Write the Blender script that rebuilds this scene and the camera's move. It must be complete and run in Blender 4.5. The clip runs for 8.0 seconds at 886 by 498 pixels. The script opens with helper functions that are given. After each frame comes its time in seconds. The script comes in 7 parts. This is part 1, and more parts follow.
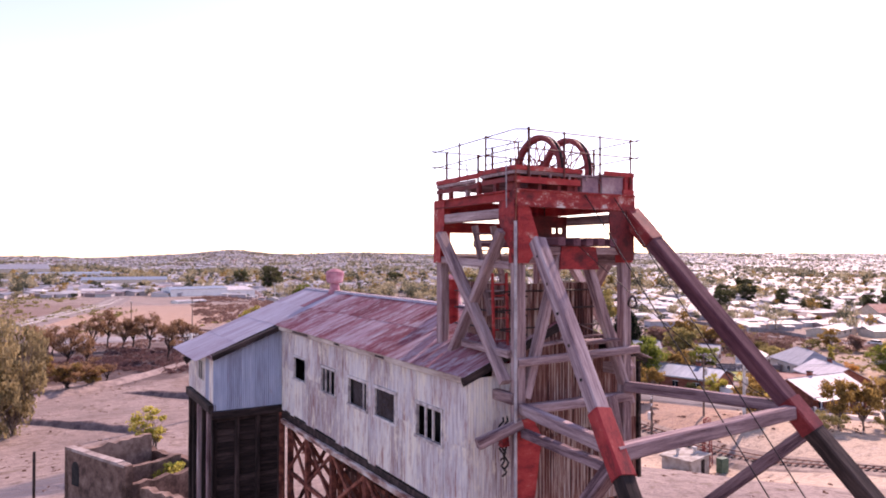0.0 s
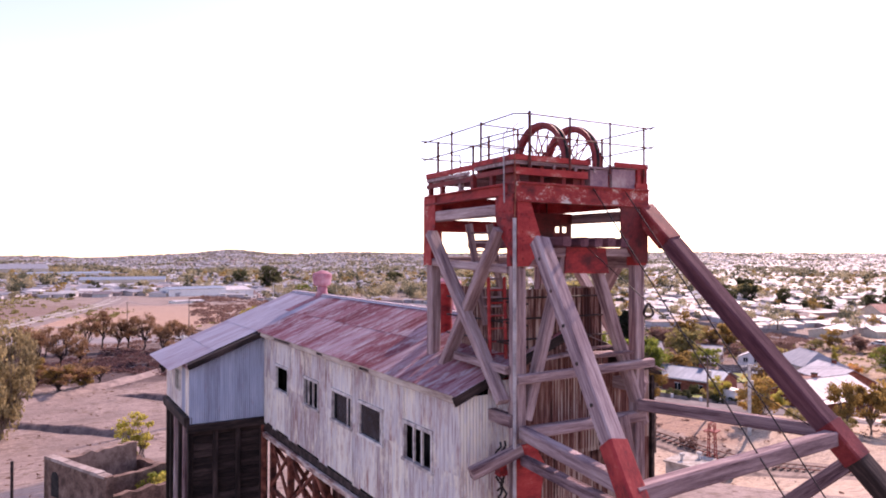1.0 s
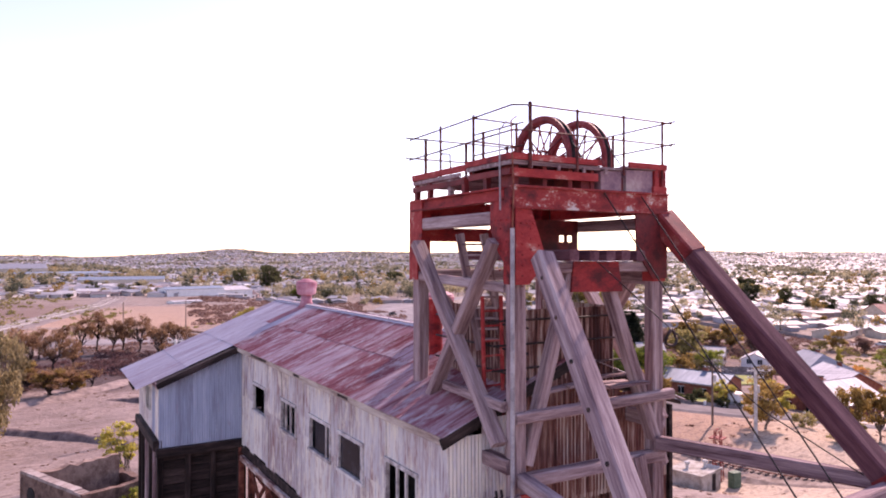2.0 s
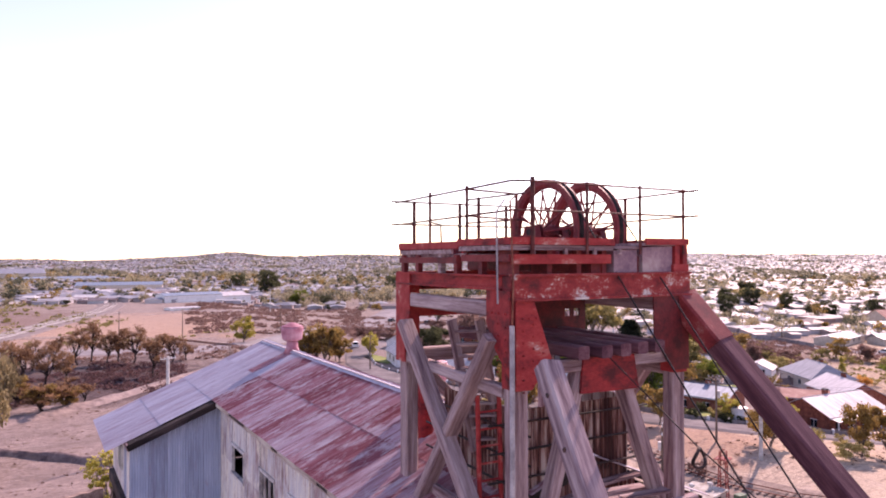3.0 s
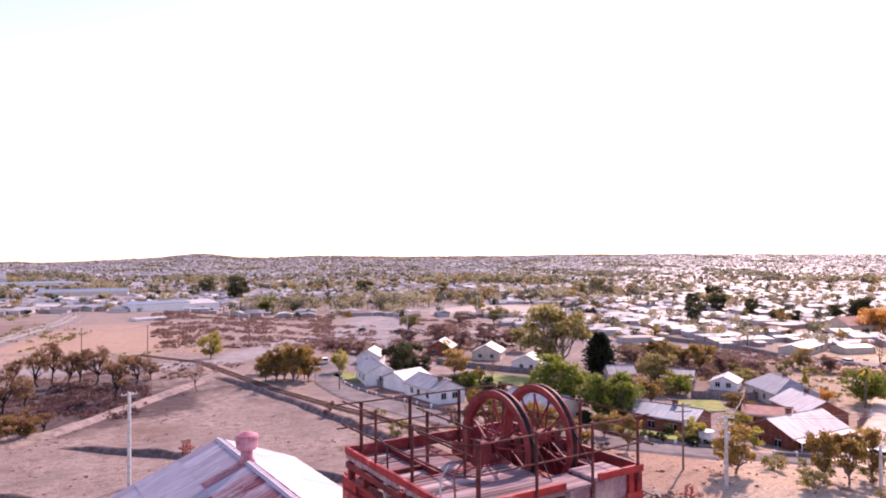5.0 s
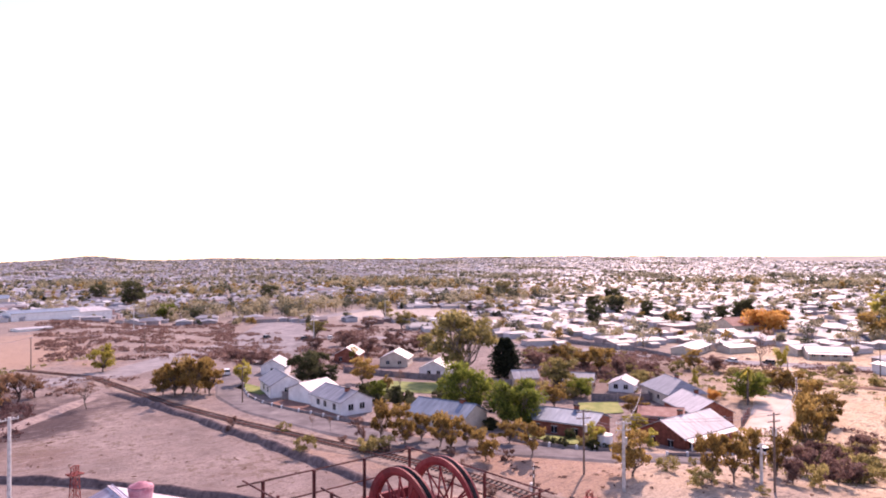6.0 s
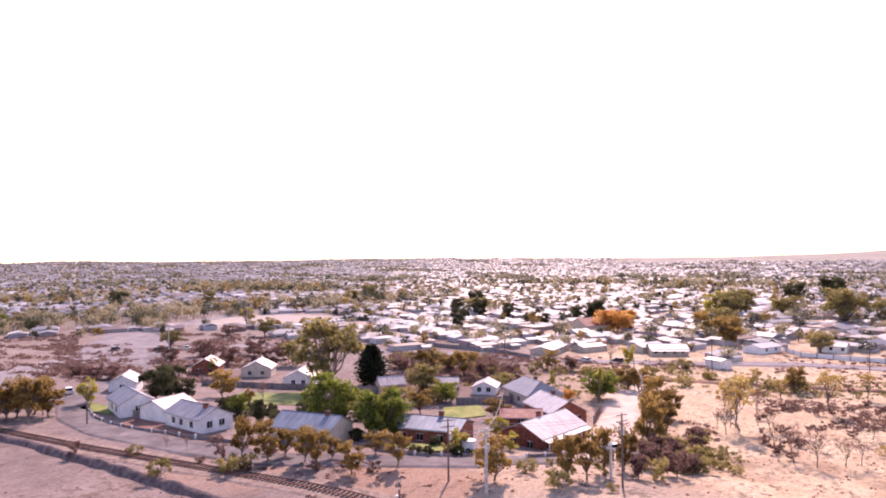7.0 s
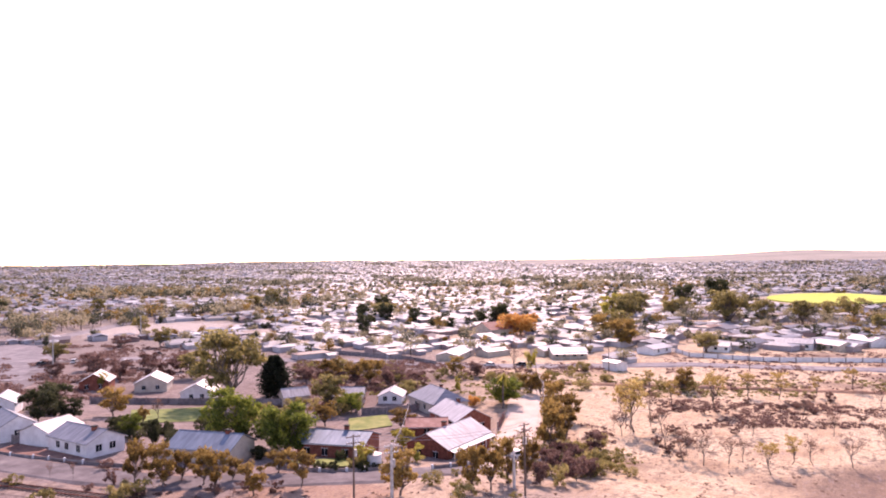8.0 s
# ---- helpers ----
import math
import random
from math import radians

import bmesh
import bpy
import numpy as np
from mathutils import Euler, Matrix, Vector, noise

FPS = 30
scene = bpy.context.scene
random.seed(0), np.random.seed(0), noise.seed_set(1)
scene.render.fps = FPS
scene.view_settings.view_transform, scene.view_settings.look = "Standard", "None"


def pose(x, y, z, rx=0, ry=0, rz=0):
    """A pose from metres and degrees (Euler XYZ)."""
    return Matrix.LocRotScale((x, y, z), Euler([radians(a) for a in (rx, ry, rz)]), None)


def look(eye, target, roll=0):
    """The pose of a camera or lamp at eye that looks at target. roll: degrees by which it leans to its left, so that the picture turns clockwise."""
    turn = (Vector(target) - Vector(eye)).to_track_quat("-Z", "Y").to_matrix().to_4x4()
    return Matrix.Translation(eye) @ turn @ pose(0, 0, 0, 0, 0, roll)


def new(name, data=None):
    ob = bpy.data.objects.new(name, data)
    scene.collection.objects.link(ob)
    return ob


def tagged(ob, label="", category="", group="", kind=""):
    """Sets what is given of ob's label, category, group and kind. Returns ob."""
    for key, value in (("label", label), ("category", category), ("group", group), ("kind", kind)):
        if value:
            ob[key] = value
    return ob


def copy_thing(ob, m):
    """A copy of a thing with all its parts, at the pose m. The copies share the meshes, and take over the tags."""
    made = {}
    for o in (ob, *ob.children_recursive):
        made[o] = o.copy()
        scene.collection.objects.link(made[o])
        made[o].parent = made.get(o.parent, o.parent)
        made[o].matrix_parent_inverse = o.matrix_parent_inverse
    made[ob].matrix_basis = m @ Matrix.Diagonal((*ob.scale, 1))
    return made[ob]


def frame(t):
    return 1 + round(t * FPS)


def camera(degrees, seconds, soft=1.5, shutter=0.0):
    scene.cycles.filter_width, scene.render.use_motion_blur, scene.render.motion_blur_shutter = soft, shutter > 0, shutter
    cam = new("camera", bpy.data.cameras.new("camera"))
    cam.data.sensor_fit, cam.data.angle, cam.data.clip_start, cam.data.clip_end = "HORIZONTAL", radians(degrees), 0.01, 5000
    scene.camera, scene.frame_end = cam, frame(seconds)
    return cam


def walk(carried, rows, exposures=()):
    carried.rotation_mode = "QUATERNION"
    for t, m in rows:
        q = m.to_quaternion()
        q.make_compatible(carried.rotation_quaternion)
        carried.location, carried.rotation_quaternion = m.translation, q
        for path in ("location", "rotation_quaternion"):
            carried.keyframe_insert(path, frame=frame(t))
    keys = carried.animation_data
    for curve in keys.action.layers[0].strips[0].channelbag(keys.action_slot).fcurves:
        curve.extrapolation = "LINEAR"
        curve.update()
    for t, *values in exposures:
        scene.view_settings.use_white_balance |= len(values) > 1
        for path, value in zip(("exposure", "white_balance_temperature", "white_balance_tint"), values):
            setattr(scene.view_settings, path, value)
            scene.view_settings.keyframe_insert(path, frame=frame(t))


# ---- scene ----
cam = camera(65.5, 8.0, soft=1.9)
PATH = [
    (0.0, (-11.265, -14.299, 14.834), (-10.239, -12.582, 14.857), 0.06),
    (0.5, (-10.558, -13.379, 14.880), (-9.532, -11.662, 14.902), 0.06),
    (1.0, (-9.946, -12.577, 14.895), (-8.920, -10.860, 14.917), 0.05),
    (2.3, (-8.120, -10.169, 15.550), (-7.095, -8.452, 15.569), 0.0),
    (2.5, (-7.899, -9.822, 15.849), (-6.872, -8.106, 15.871), -0.03),
    (3.0, (-7.388, -9.225, 16.837), (-6.362, -7.509, 16.864), -0.1),
    (3.5, (-7.020, -9.063, 17.811), (-5.994, -7.347, 17.838), -0.16),
    (4.0, (-6.864, -9.060, 18.773), (-5.838, -7.343, 18.801), -0.2),
    (4.2, (-6.790, -9.040, 19.220), (-5.764, -7.323, 19.246), -0.22),
    (5.3, (-6.640, -9.000, 21.540), (-5.485, -7.367, 21.568), -0.28),
    (5.5, (-6.610, -9.010, 21.840), (-5.409, -7.412, 21.869), -0.3),
    (6.0, (-6.620, -9.010, 22.440), (-5.312, -7.498, 22.471), -0.35),
    (6.5, (-6.620, -9.050, 23.150), (-5.168, -7.675, 23.182), -0.45),
    (7.0, (-6.590, -9.160, 23.920), (-5.016, -7.927, 23.953), -0.57),
    (7.5, (-6.570, -9.250, 24.830), (-4.917, -8.123, 24.863), -0.7),
    (8.0, (-6.530, -9.280, 25.721), (-4.803, -8.272, 25.757), -0.82),
]

walk(cam, [(t, look(eye, target, roll)) for t, eye, target, roll in PATH],
     exposures=[(0.0, 0.72, 7450, 45), (8.0, 0.72, 7450, 45)])

# ---- world and sun ----
SUN_AZ, SUN_EL = 64.0, 38.0          # azimuth clockwise from +y, elevation
world = bpy.data.worlds.new("sky")
scene.world = world
world.use_nodes = True
wn = world.node_tree.nodes
sky = wn.new("ShaderNodeTexSky")
sky.sky_type, sky.sun_disc = "NISHITA", False
sky.sun_elevation, sky.sun_rotation = radians(SUN_EL), radians(SUN_AZ)
sky.air_density, sky.dust_density, sky.ozone_density = 1.0, 0.4, 1.5
wn["Background"].inputs["Strength"].default_value = 0.19
world.node_tree.links.new(sky.outputs[0], wn["Background"].inputs["Color"])
sun_dir = Vector((math.sin(radians(SUN_AZ)) * math.cos(radians(SUN_EL)),
                  math.cos(radians(SUN_AZ)) * math.cos(radians(SUN_EL)), math.sin(radians(SUN_EL))))
sun = new("sun", bpy.data.lights.new("sun", "SUN"))
sun.data.energy, sun.data.angle, sun.data.color = 4.2, radians(0.5), (1.0, 0.92, 0.82)
sun.matrix_world = look(sun_dir * 200, (0, 0, 0))


# ---- materials ----
def ramp(nt, fac, stops):
    n = nt.nodes.new("ShaderNodeValToRGB")
    e = n.color_ramp.elements
    while len(e) < len(stops):
        e.new(0.5)
    for el, (p, c) in zip(e, stops):
        el.position, el.color = p, (*c, 1)
    nt.links.new(fac, n.inputs[0])
    return n.outputs[0]


def noise_tex(nt, vec, scale, detail=4, rough=0.55, stretch=None):
    if stretch:
        m = nt.nodes.new("ShaderNodeMapping")
        m.inputs["Scale"].default_value = stretch
        nt.links.new(vec, m.inputs[0])
        vec = m.outputs[0]
    n = nt.nodes.new("ShaderNodeTexNoise")
    n.inputs["Scale"].default_value, n.inputs["Detail"].default_value, n.inputs["Roughness"].default_value = scale, detail, rough
    nt.links.new(vec, n.inputs["Vector"])
    return n.outputs["Fac"]


def mixc(nt, fac, a, b, kind="MIX"):
    n = nt.nodes.new("ShaderNodeMix")
    n.data_type, n.blend_type = "RGBA", kind
    for sock, v in ((n.inputs[0], fac), (n.inputs[6], a), (n.inputs[7], b)):
        if isinstance(v, (int, float)):
            sock.default_value = v
        elif isinstance(v, tuple):
            sock.default_value = (*v, 1)
        else:
            nt.links.new(v, sock)
    return n.outputs[2]


def mathn(nt, op, a, b=0.0):
    n = nt.nodes.new("ShaderNodeMath")
    n.operation = op
    for sock, v in ((n.inputs[0], a), (n.inputs[1], b)):
        if isinstance(v, (int, float)):
            sock.default_value = v
        else:
            nt.links.new(v, sock)
    return n.outputs[0]


def base_mat(name, rough=0.85, metal=0.0):
    m = bpy.data.materials.new(name)
    m.use_nodes = True
    nt = m.node_tree
    b = nt.nodes["Principled BSDF"]
    b.inputs["Roughness"].default_value, b.inputs["Metallic"].default_value = rough, metal
    b.inputs["Specular IOR Level"].default_value = 0.25 if rough > 0.55 else 0.4
    tc = nt.nodes.new("ShaderNodeTexCoord")
    oi = nt.nodes.new("ShaderNodeObjectInfo")
    return m, nt, b, tc.outputs["Object"], oi.outputs["Random"]


def shift(nt, vec, rnd, k=40.0):
    """Moves a texture by the object's own random number."""
    c = nt.nodes.new("ShaderNodeCombineXYZ")
    for i in range(3):
        nt.links.new(mathn(nt, "MULTIPLY", rnd, k * (i + 1)), c.inputs[i])
    a = nt.nodes.new("ShaderNodeVectorMath")
    nt.links.new(vec, a.inputs[0])
    nt.links.new(c.outputs[0], a.inputs[1])
    return a.outputs[0]


def bump(nt, b, height, strength=0.3, dist=0.02):
    n = nt.nodes.new("ShaderNodeBump")
    n.inputs["Strength"].default_value, n.inputs["Distance"].default_value = strength, dist
    nt.links.new(height, n.inputs["Height"])
    nt.links.new(n.outputs[0], b.inputs["Normal"])


def mottled(name, stops, scale=3.0, rough=0.85, metal=0.0, stretch=None, fine=25.0, bump_k=0.3, obj_shift=True, detail=6, vary=0.35):
    """A surface with large stains, fine grain and a shade of its own for every object."""
    m, nt, b, vec, rnd = base_mat(name, rough, metal)
    if obj_shift:
        vec = shift(nt, vec, rnd)
    big = noise_tex(nt, vec, scale, detail, 0.6, stretch)
    small = noise_tex(nt, vec, fine, 3, 0.6, stretch)
    fac = mathn(nt, "ADD", mathn(nt, "MULTIPLY", big, 0.75), mathn(nt, "MULTIPLY", small, 0.25))
    fac = mathn(nt, "ADD", fac, mathn(nt, "MULTIPLY", mathn(nt, "SUBTRACT", rnd, 0.5), vary * 0.4))
    fac = mathn(nt, "ADD", mathn(nt, "MULTIPLY", mathn(nt, "SUBTRACT", fac, 0.5), 1.8), 0.5)
    nt.links.new(ramp(nt, fac, stops), b.inputs["Base Color"])
    bump(nt, b, small, bump_k)
    return m


def leaf_mat(name, dark, mid, light):
    m, nt, b, vec, rnd = base_mat(name, 0.7)
    g = nt.nodes.new("ShaderNodeNewGeometry")
    f = mathn(nt, "ADD", mathn(nt, "MULTIPLY", g.outputs["Random Per Island"], 0.6), mathn(nt, "MULTIPLY", rnd, 0.4))
    nt.links.new(ramp(nt, f, [(0.1, dark), (0.5, mid), (0.9, light)]), b.inputs["Base Color"])
    tr = nt.nodes.new("ShaderNodeBsdfTranslucent")
    nt.links.new(ramp(nt, f, [(0.1, dark), (0.5, mid), (0.9, light)]), tr.inputs[0])
    mx = nt.nodes.new("ShaderNodeMixShader")
    mx.inputs[0].default_value = 0.58
    out = nt.nodes["Material Output"]
    nt.links.new(b.outputs[0], mx.inputs[1])
    nt.links.new(tr.outputs[0], mx.inputs[2])
    nt.links.new(mx.outputs[0], out.inputs[0])
    return m


def island_mat(name, stops, rough=0.7, metal=0.0, per_object=False):
    """Each joined piece takes one of the colours."""
    m, nt, b, vec, rnd = base_mat(name, rough, metal)
    g = nt.nodes.new("ShaderNodeNewGeometry")
    r = ramp(nt, rnd if per_object else g.outputs["Random Per Island"], stops)
    n = noise_tex(nt, vec, 0.8, 4, 0.6)
    nt.links.new(mixc(nt, 0.45, r, ramp(nt, n, [(0.3, (0.45, 0.4, 0.38)), (0.7, (1, 1, 1))]), "MULTIPLY"), b.inputs["Base Color"])
    return m


M = {}
M["timber"] = mottled("weathered_timber", [(0.22, (0.095, 0.045, 0.05)), (0.42, (0.235, 0.15, 0.158)), (0.6, (0.37, 0.262, 0.268)), (0.82, (0.53, 0.415, 0.415))],
                      2.6, 0.9, stretch=(0.22, 3.4, 3.4), fine=20, bump_k=0.6)
# maroon-brown timber, stay B's shaded underside put into its darkness
M["brown_timber"] = mottled("brown_weathered_shaded_timber", [(0.25, (0.075, 0.026, 0.038)), (0.45, (0.125, 0.05, 0.064)), (0.65, (0.175, 0.08, 0.095)), (0.88, (0.25, 0.14, 0.15))],
                            2.2, 0.9, stretch=(0.25, 2.4, 2.4), fine=14, bump_k=0.5)
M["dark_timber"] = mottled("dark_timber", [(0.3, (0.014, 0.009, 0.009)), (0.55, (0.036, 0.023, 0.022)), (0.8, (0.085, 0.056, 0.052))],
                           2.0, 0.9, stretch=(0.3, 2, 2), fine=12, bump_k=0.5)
M["red"] = mottled("red_oxide_paint", [(0.22, (0.085, 0.012, 0.015)), (0.38, (0.21, 0.019, 0.022)), (0.52, (0.33, 0.028, 0.029)), (0.70, (0.40, 0.044, 0.041)), (0.83, (0.43, 0.12, 0.10)), (0.94, (0.50, 0.36, 0.33))],
                   2.4, 0.65, stretch=(0.7, 1.6, 1.6), fine=22, bump_k=0.3, detail=8)
M["purple_steel"] = mottled("purple_stained_steel", [(0.25, (0.10, 0.05, 0.075)), (0.5, (0.21, 0.12, 0.16)), (0.75, (0.34, 0.22, 0.24)), (0.92, (0.42, 0.32, 0.32))], 1.6, 0.65, fine=14, bump_k=0.2)
M["dark_red"] = mottled("dark_red_paint", [(0.25, (0.065, 0.012, 0.015)), (0.5, (0.175, 0.021, 0.024)), (0.75, (0.26, 0.038, 0.038)), (0.92, (0.36, 0.16, 0.14))],
                        2.0, 0.6, fine=20, bump_k=0.25)
M["flaked_red"] = mottled("flaking_red_paint", [(0.22, (0.085, 0.013, 0.015)), (0.40, (0.23, 0.023, 0.025)), (0.58, (0.33, 0.036, 0.034)), (0.66, (0.42, 0.18, 0.155)), (0.72, (0.55, 0.47, 0.45)), (0.88, (0.60, 0.54, 0.52))],
                          3.2, 0.65, stretch=(0.8, 1.6, 1.3), fine=26, bump_k=0.4, detail=8)
M["wheel_red"] = mottled("dull_crimson_iron", [(0.25, (0.10, 0.016, 0.02)), (0.5, (0.20, 0.029, 0.033)), (0.75, (0.28, 0.047, 0.048)), (0.92, (0.33, 0.11, 0.10))], 2.4, 0.6, fine=18, bump_k=0.25)
M["fascia_paint"] = mottled("peeling_beige_paint", [(0.3, (0.27, 0.19, 0.165)), (0.5, (0.46, 0.37, 0.32)), (0.75, (0.60, 0.52, 0.46))], 2.2, 0.85, stretch=(0.3, 2, 2), fine=14)
M["window_paint"] = mottled("flaking_window_paint", [(0.3, (0.30, 0.25, 0.25)), (0.55, (0.55, 0.50, 0.49)), (0.8, (0.70, 0.66, 0.64))], 4, 0.8)
M["rail_iron"] = mottled("red_brown_rail_iron", [(0.3, (0.05, 0.014, 0.014)), (0.6, (0.125, 0.03, 0.028)), (0.8, (0.19, 0.06, 0.05))], 4, 0.7)
M["zinc_pipe"] = mottled("weathered_zinc_pipe", [(0.3, (0.26, 0.24, 0.26)), (0.7, (0.50, 0.47, 0.50))], 2, 0.6, metal=0.2)
M["lining_sheet"] = mottled("streaked_shaft_lining", [(0.30, (0.06, 0.022, 0.02)), (0.42, (0.16, 0.065, 0.055)), (0.52, (0.30, 0.17, 0.145)), (0.62, (0.47, 0.36, 0.32)), (0.85, (0.60, 0.52, 0.47))],
                            2.4, 0.8, stretch=(6, 4, 0.3), fine=9, bump_k=0.2, vary=0.5)
M["stay_timber"] = mottled("purple_grey_timber", [(0.24, (0.075, 0.038, 0.046)), (0.42, (0.20, 0.125, 0.14)), (0.58, (0.30, 0.205, 0.22)), (0.78, (0.45, 0.345, 0.35))],
                           2.2, 0.9, stretch=(0.2, 3.6, 3.6), fine=20, bump_k=0.6)
M["dusty_glass"] = mottled("dusty_window_glass", [(0.3, (0.010, 0.011, 0.016)), (0.6, (0.028, 0.03, 0.04)), (0.85, (0.09, 0.085, 0.10))], 1.6, 0.2, fine=8, bump_k=0.02)
M["dusty_glass"].node_tree.nodes["Principled BSDF"].inputs["Specular IOR Level"].default_value = 0.1
M["flaking_beam"] = mottled("pale_flaking_steel_beam", [(0.3, (0.16, 0.06, 0.05)), (0.45, (0.36, 0.22, 0.19)), (0.6, (0.55, 0.46, 0.42)), (0.8, (0.64, 0.58, 0.55))], 2.6, 0.8, stretch=(0.4, 2, 2), fine=16)
M["rust"] = mottled("rusty_steel", [(0.25, (0.045, 0.014, 0.012)), (0.5, (0.17, 0.048, 0.034)), (0.75, (0.32, 0.11, 0.075))], 3, 0.85, fine=30)
M["iron"] = mottled("dark_iron", [(0.3, (0.015, 0.012, 0.013)), (0.6, (0.05, 0.035, 0.035)), (0.8, (0.10, 0.05, 0.045))], 4, 0.6, metal=0.3)


def galvanised(name, tones, rust, cream, rust_at=0.60, cream_at=0.60, run=(7.0, 7.0, 0.5), spots=(1.8, 1.8, 0.9), own_tone=0.22, rough=0.6, metal=0.08):
    """Old zinc sheet: fine streaks down the sheet, blotches of rust and of pale flaking."""
    m, nt, b, vec, rnd = base_mat(name, rough, metal)
    own = shift(nt, vec, rnd)
    streak = noise_tex(nt, own, 1.6, 7, 0.65, run)
    tone = mathn(nt, "ADD", streak, mathn(nt, "MULTIPLY", mathn(nt, "SUBTRACT", rnd, 0.5), own_tone))
    col = ramp(nt, tone, tones)
    blot = noise_tex(nt, own, 1.1, 7, 0.7, spots)
    mix = mathn(nt, "ADD", mathn(nt, "MULTIPLY", blot, 0.72), mathn(nt, "MULTIPLY", streak, 0.28))
    col = mixc(nt, ramp(nt, mix, [(rust_at - 0.05, (0, 0, 0)), (rust_at + 0.06, (0.9, 0.9, 0.9))]), col, rust)
    pale = noise_tex(nt, own, 1.9, 7, 0.7, (1.6, 1.6, 0.6))
    col = mixc(nt, ramp(nt, pale, [(cream_at - 0.05, (0, 0, 0)), (cream_at + 0.08, (0.85, 0.85, 0.85))]), col, cream)
    nt.links.new(col, b.inputs["Base Color"])
    bump(nt, b, streak, 0.12)
    return m


M["wall_sheet"] = galvanised("weathered_galvanised_wall", [(0.30, (0.27, 0.17, 0.165)), (0.39, (0.43, 0.36, 0.37)), (0.48, (0.54, 0.52, 0.56)), (0.56, (0.63, 0.60, 0.60)), (0.68, (0.76, 0.71, 0.64))],
                             (0.33, 0.16, 0.155), (0.76, 0.70, 0.60), 0.555, 0.56, run=(13.0, 13.0, 0.55), spots=(4.5, 4.5, 0.8), own_tone=0.26)
M["blue_sheet"] = galvanised("bluish_zinc_wall", [(0.3, (0.26, 0.28, 0.38)), (0.45, (0.33, 0.38, 0.51)), (0.6, (0.40, 0.46, 0.60)), (0.75, (0.50, 0.55, 0.66))],
                             (0.33, 0.22, 0.30), (0.50, 0.56, 0.66), 0.62, 0.66)
M["roof_sheet"] = galvanised("rusted_roof_sheet", [(0.25, (0.19, 0.045, 0.055)), (0.42, (0.30, 0.105, 0.125)), (0.56, (0.375, 0.185, 0.21)), (0.72, (0.47, 0.335, 0.37))],
                             (0.19, 0.035, 0.04), (0.50, 0.42, 0.45), 0.54, 0.55, (6.0, 6.0, 0.35), (5.0, 5.0, 0.45), 0.5)
M["roof_pale"] = galvanised("pale_roof_sheet", [(0.25, (0.33, 0.25, 0.29)), (0.45, (0.42, 0.36, 0.41)), (0.6, (0.48, 0.44, 0.50)), (0.75, (0.56, 0.52, 0.57))],
                            (0.30, 0.15, 0.15), (0.58, 0.55, 0.59), 0.60, 0.62, (6.0, 6.0, 0.35), (5.0, 5.0, 0.45))
M["rust_sheet"] = mottled("rust_streaked_sheet", [(0.2, (0.05, 0.018, 0.016)), (0.42, (0.16, 0.06, 0.05)), (0.6, (0.30, 0.17, 0.14)), (0.85, (0.52, 0.47, 0.44))],
                          1.6, 0.75, stretch=(5, 2, 0.4), fine=6, bump_k=0.15, vary=0.5)
M["pink_paint"] = mottled("faded_pink_metal", [(0.25, (0.28, 0.09, 0.12)), (0.5, (0.42, 0.17, 0.22)), (0.8, (0.55, 0.32, 0.36))], 2.5, 0.6)
M["stone"] = mottled("old_rubble_stone", [(0.25, (0.07, 0.04, 0.033)), (0.5, (0.17, 0.105, 0.085)), (0.78, (0.30, 0.21, 0.175))], 1.2, 0.95, fine=9, bump_k=0.7)
M["concrete"] = mottled("stained_concrete", [(0.25, (0.25, 0.21, 0.18)), (0.5, (0.42, 0.38, 0.34)), (0.8, (0.55, 0.51, 0.47))], 0.9, 0.9, fine=8)
M["bark"] = mottled("grey_brown_bark", [(0.3, (0.06, 0.045, 0.038)), (0.55, (0.17, 0.13, 0.11)), (0.8, (0.30, 0.25, 0.21))], 3, 0.95, stretch=(2, 2, 0.5))
M["pole"] = mottled("pale_pole", [(0.3, (0.35, 0.33, 0.31)), (0.7, (0.62, 0.60, 0.58))], 2, 0.8)
M["wood_pole"] = mottled("brown_wooden_pole", [(0.3, (0.09, 0.06, 0.05)), (0.7, (0.22, 0.16, 0.13))], 3, 0.9, stretch=(2, 2, 0.3))
M["street_asphalt"] = mottled("dusty_street_asphalt", [(0.3, (0.115, 0.095, 0.098)), (0.55, (0.175, 0.148, 0.15)), (0.8, (0.245, 0.21, 0.20))], 0.3, 0.95, fine=5, obj_shift=False)
M["asphalt"] = mottled("sun_bleached_road", [(0.3, (0.17, 0.148, 0.155)), (0.55, (0.235, 0.207, 0.212)), (0.8, (0.30, 0.265, 0.262))], 0.25, 0.95, fine=4, obj_shift=False)
M["dirt_road"] = mottled("pale_dirt_road", [(0.3, (0.46, 0.34, 0.27)), (0.55, (0.58, 0.45, 0.37)), (0.8, (0.66, 0.53, 0.45))], 0.2, 0.97, fine=3, obj_shift=False)
M["sleeper_timber"] = mottled("dusty_sleeper_timber", [(0.3, (0.10, 0.07, 0.06)), (0.6, (0.18, 0.135, 0.118)), (0.85, (0.27, 0.21, 0.185))], 2, 0.95, stretch=(2, 0.4, 2), fine=12)
M["ballast"] = mottled("rail_ballast", [(0.3, (0.16, 0.11, 0.09)), (0.6, (0.28, 0.205, 0.17)), (0.8, (0.36, 0.28, 0.23))], 1.0, 0.97, fine=8, obj_shift=False)
M["pale_ballast"] = mottled("pale_rail_ballast", [(0.3, (0.16, 0.125, 0.12)), (0.6, (0.22, 0.18, 0.172)), (0.8, (0.29, 0.24, 0.225))], 0.5, 0.97, fine=6, obj_shift=False)
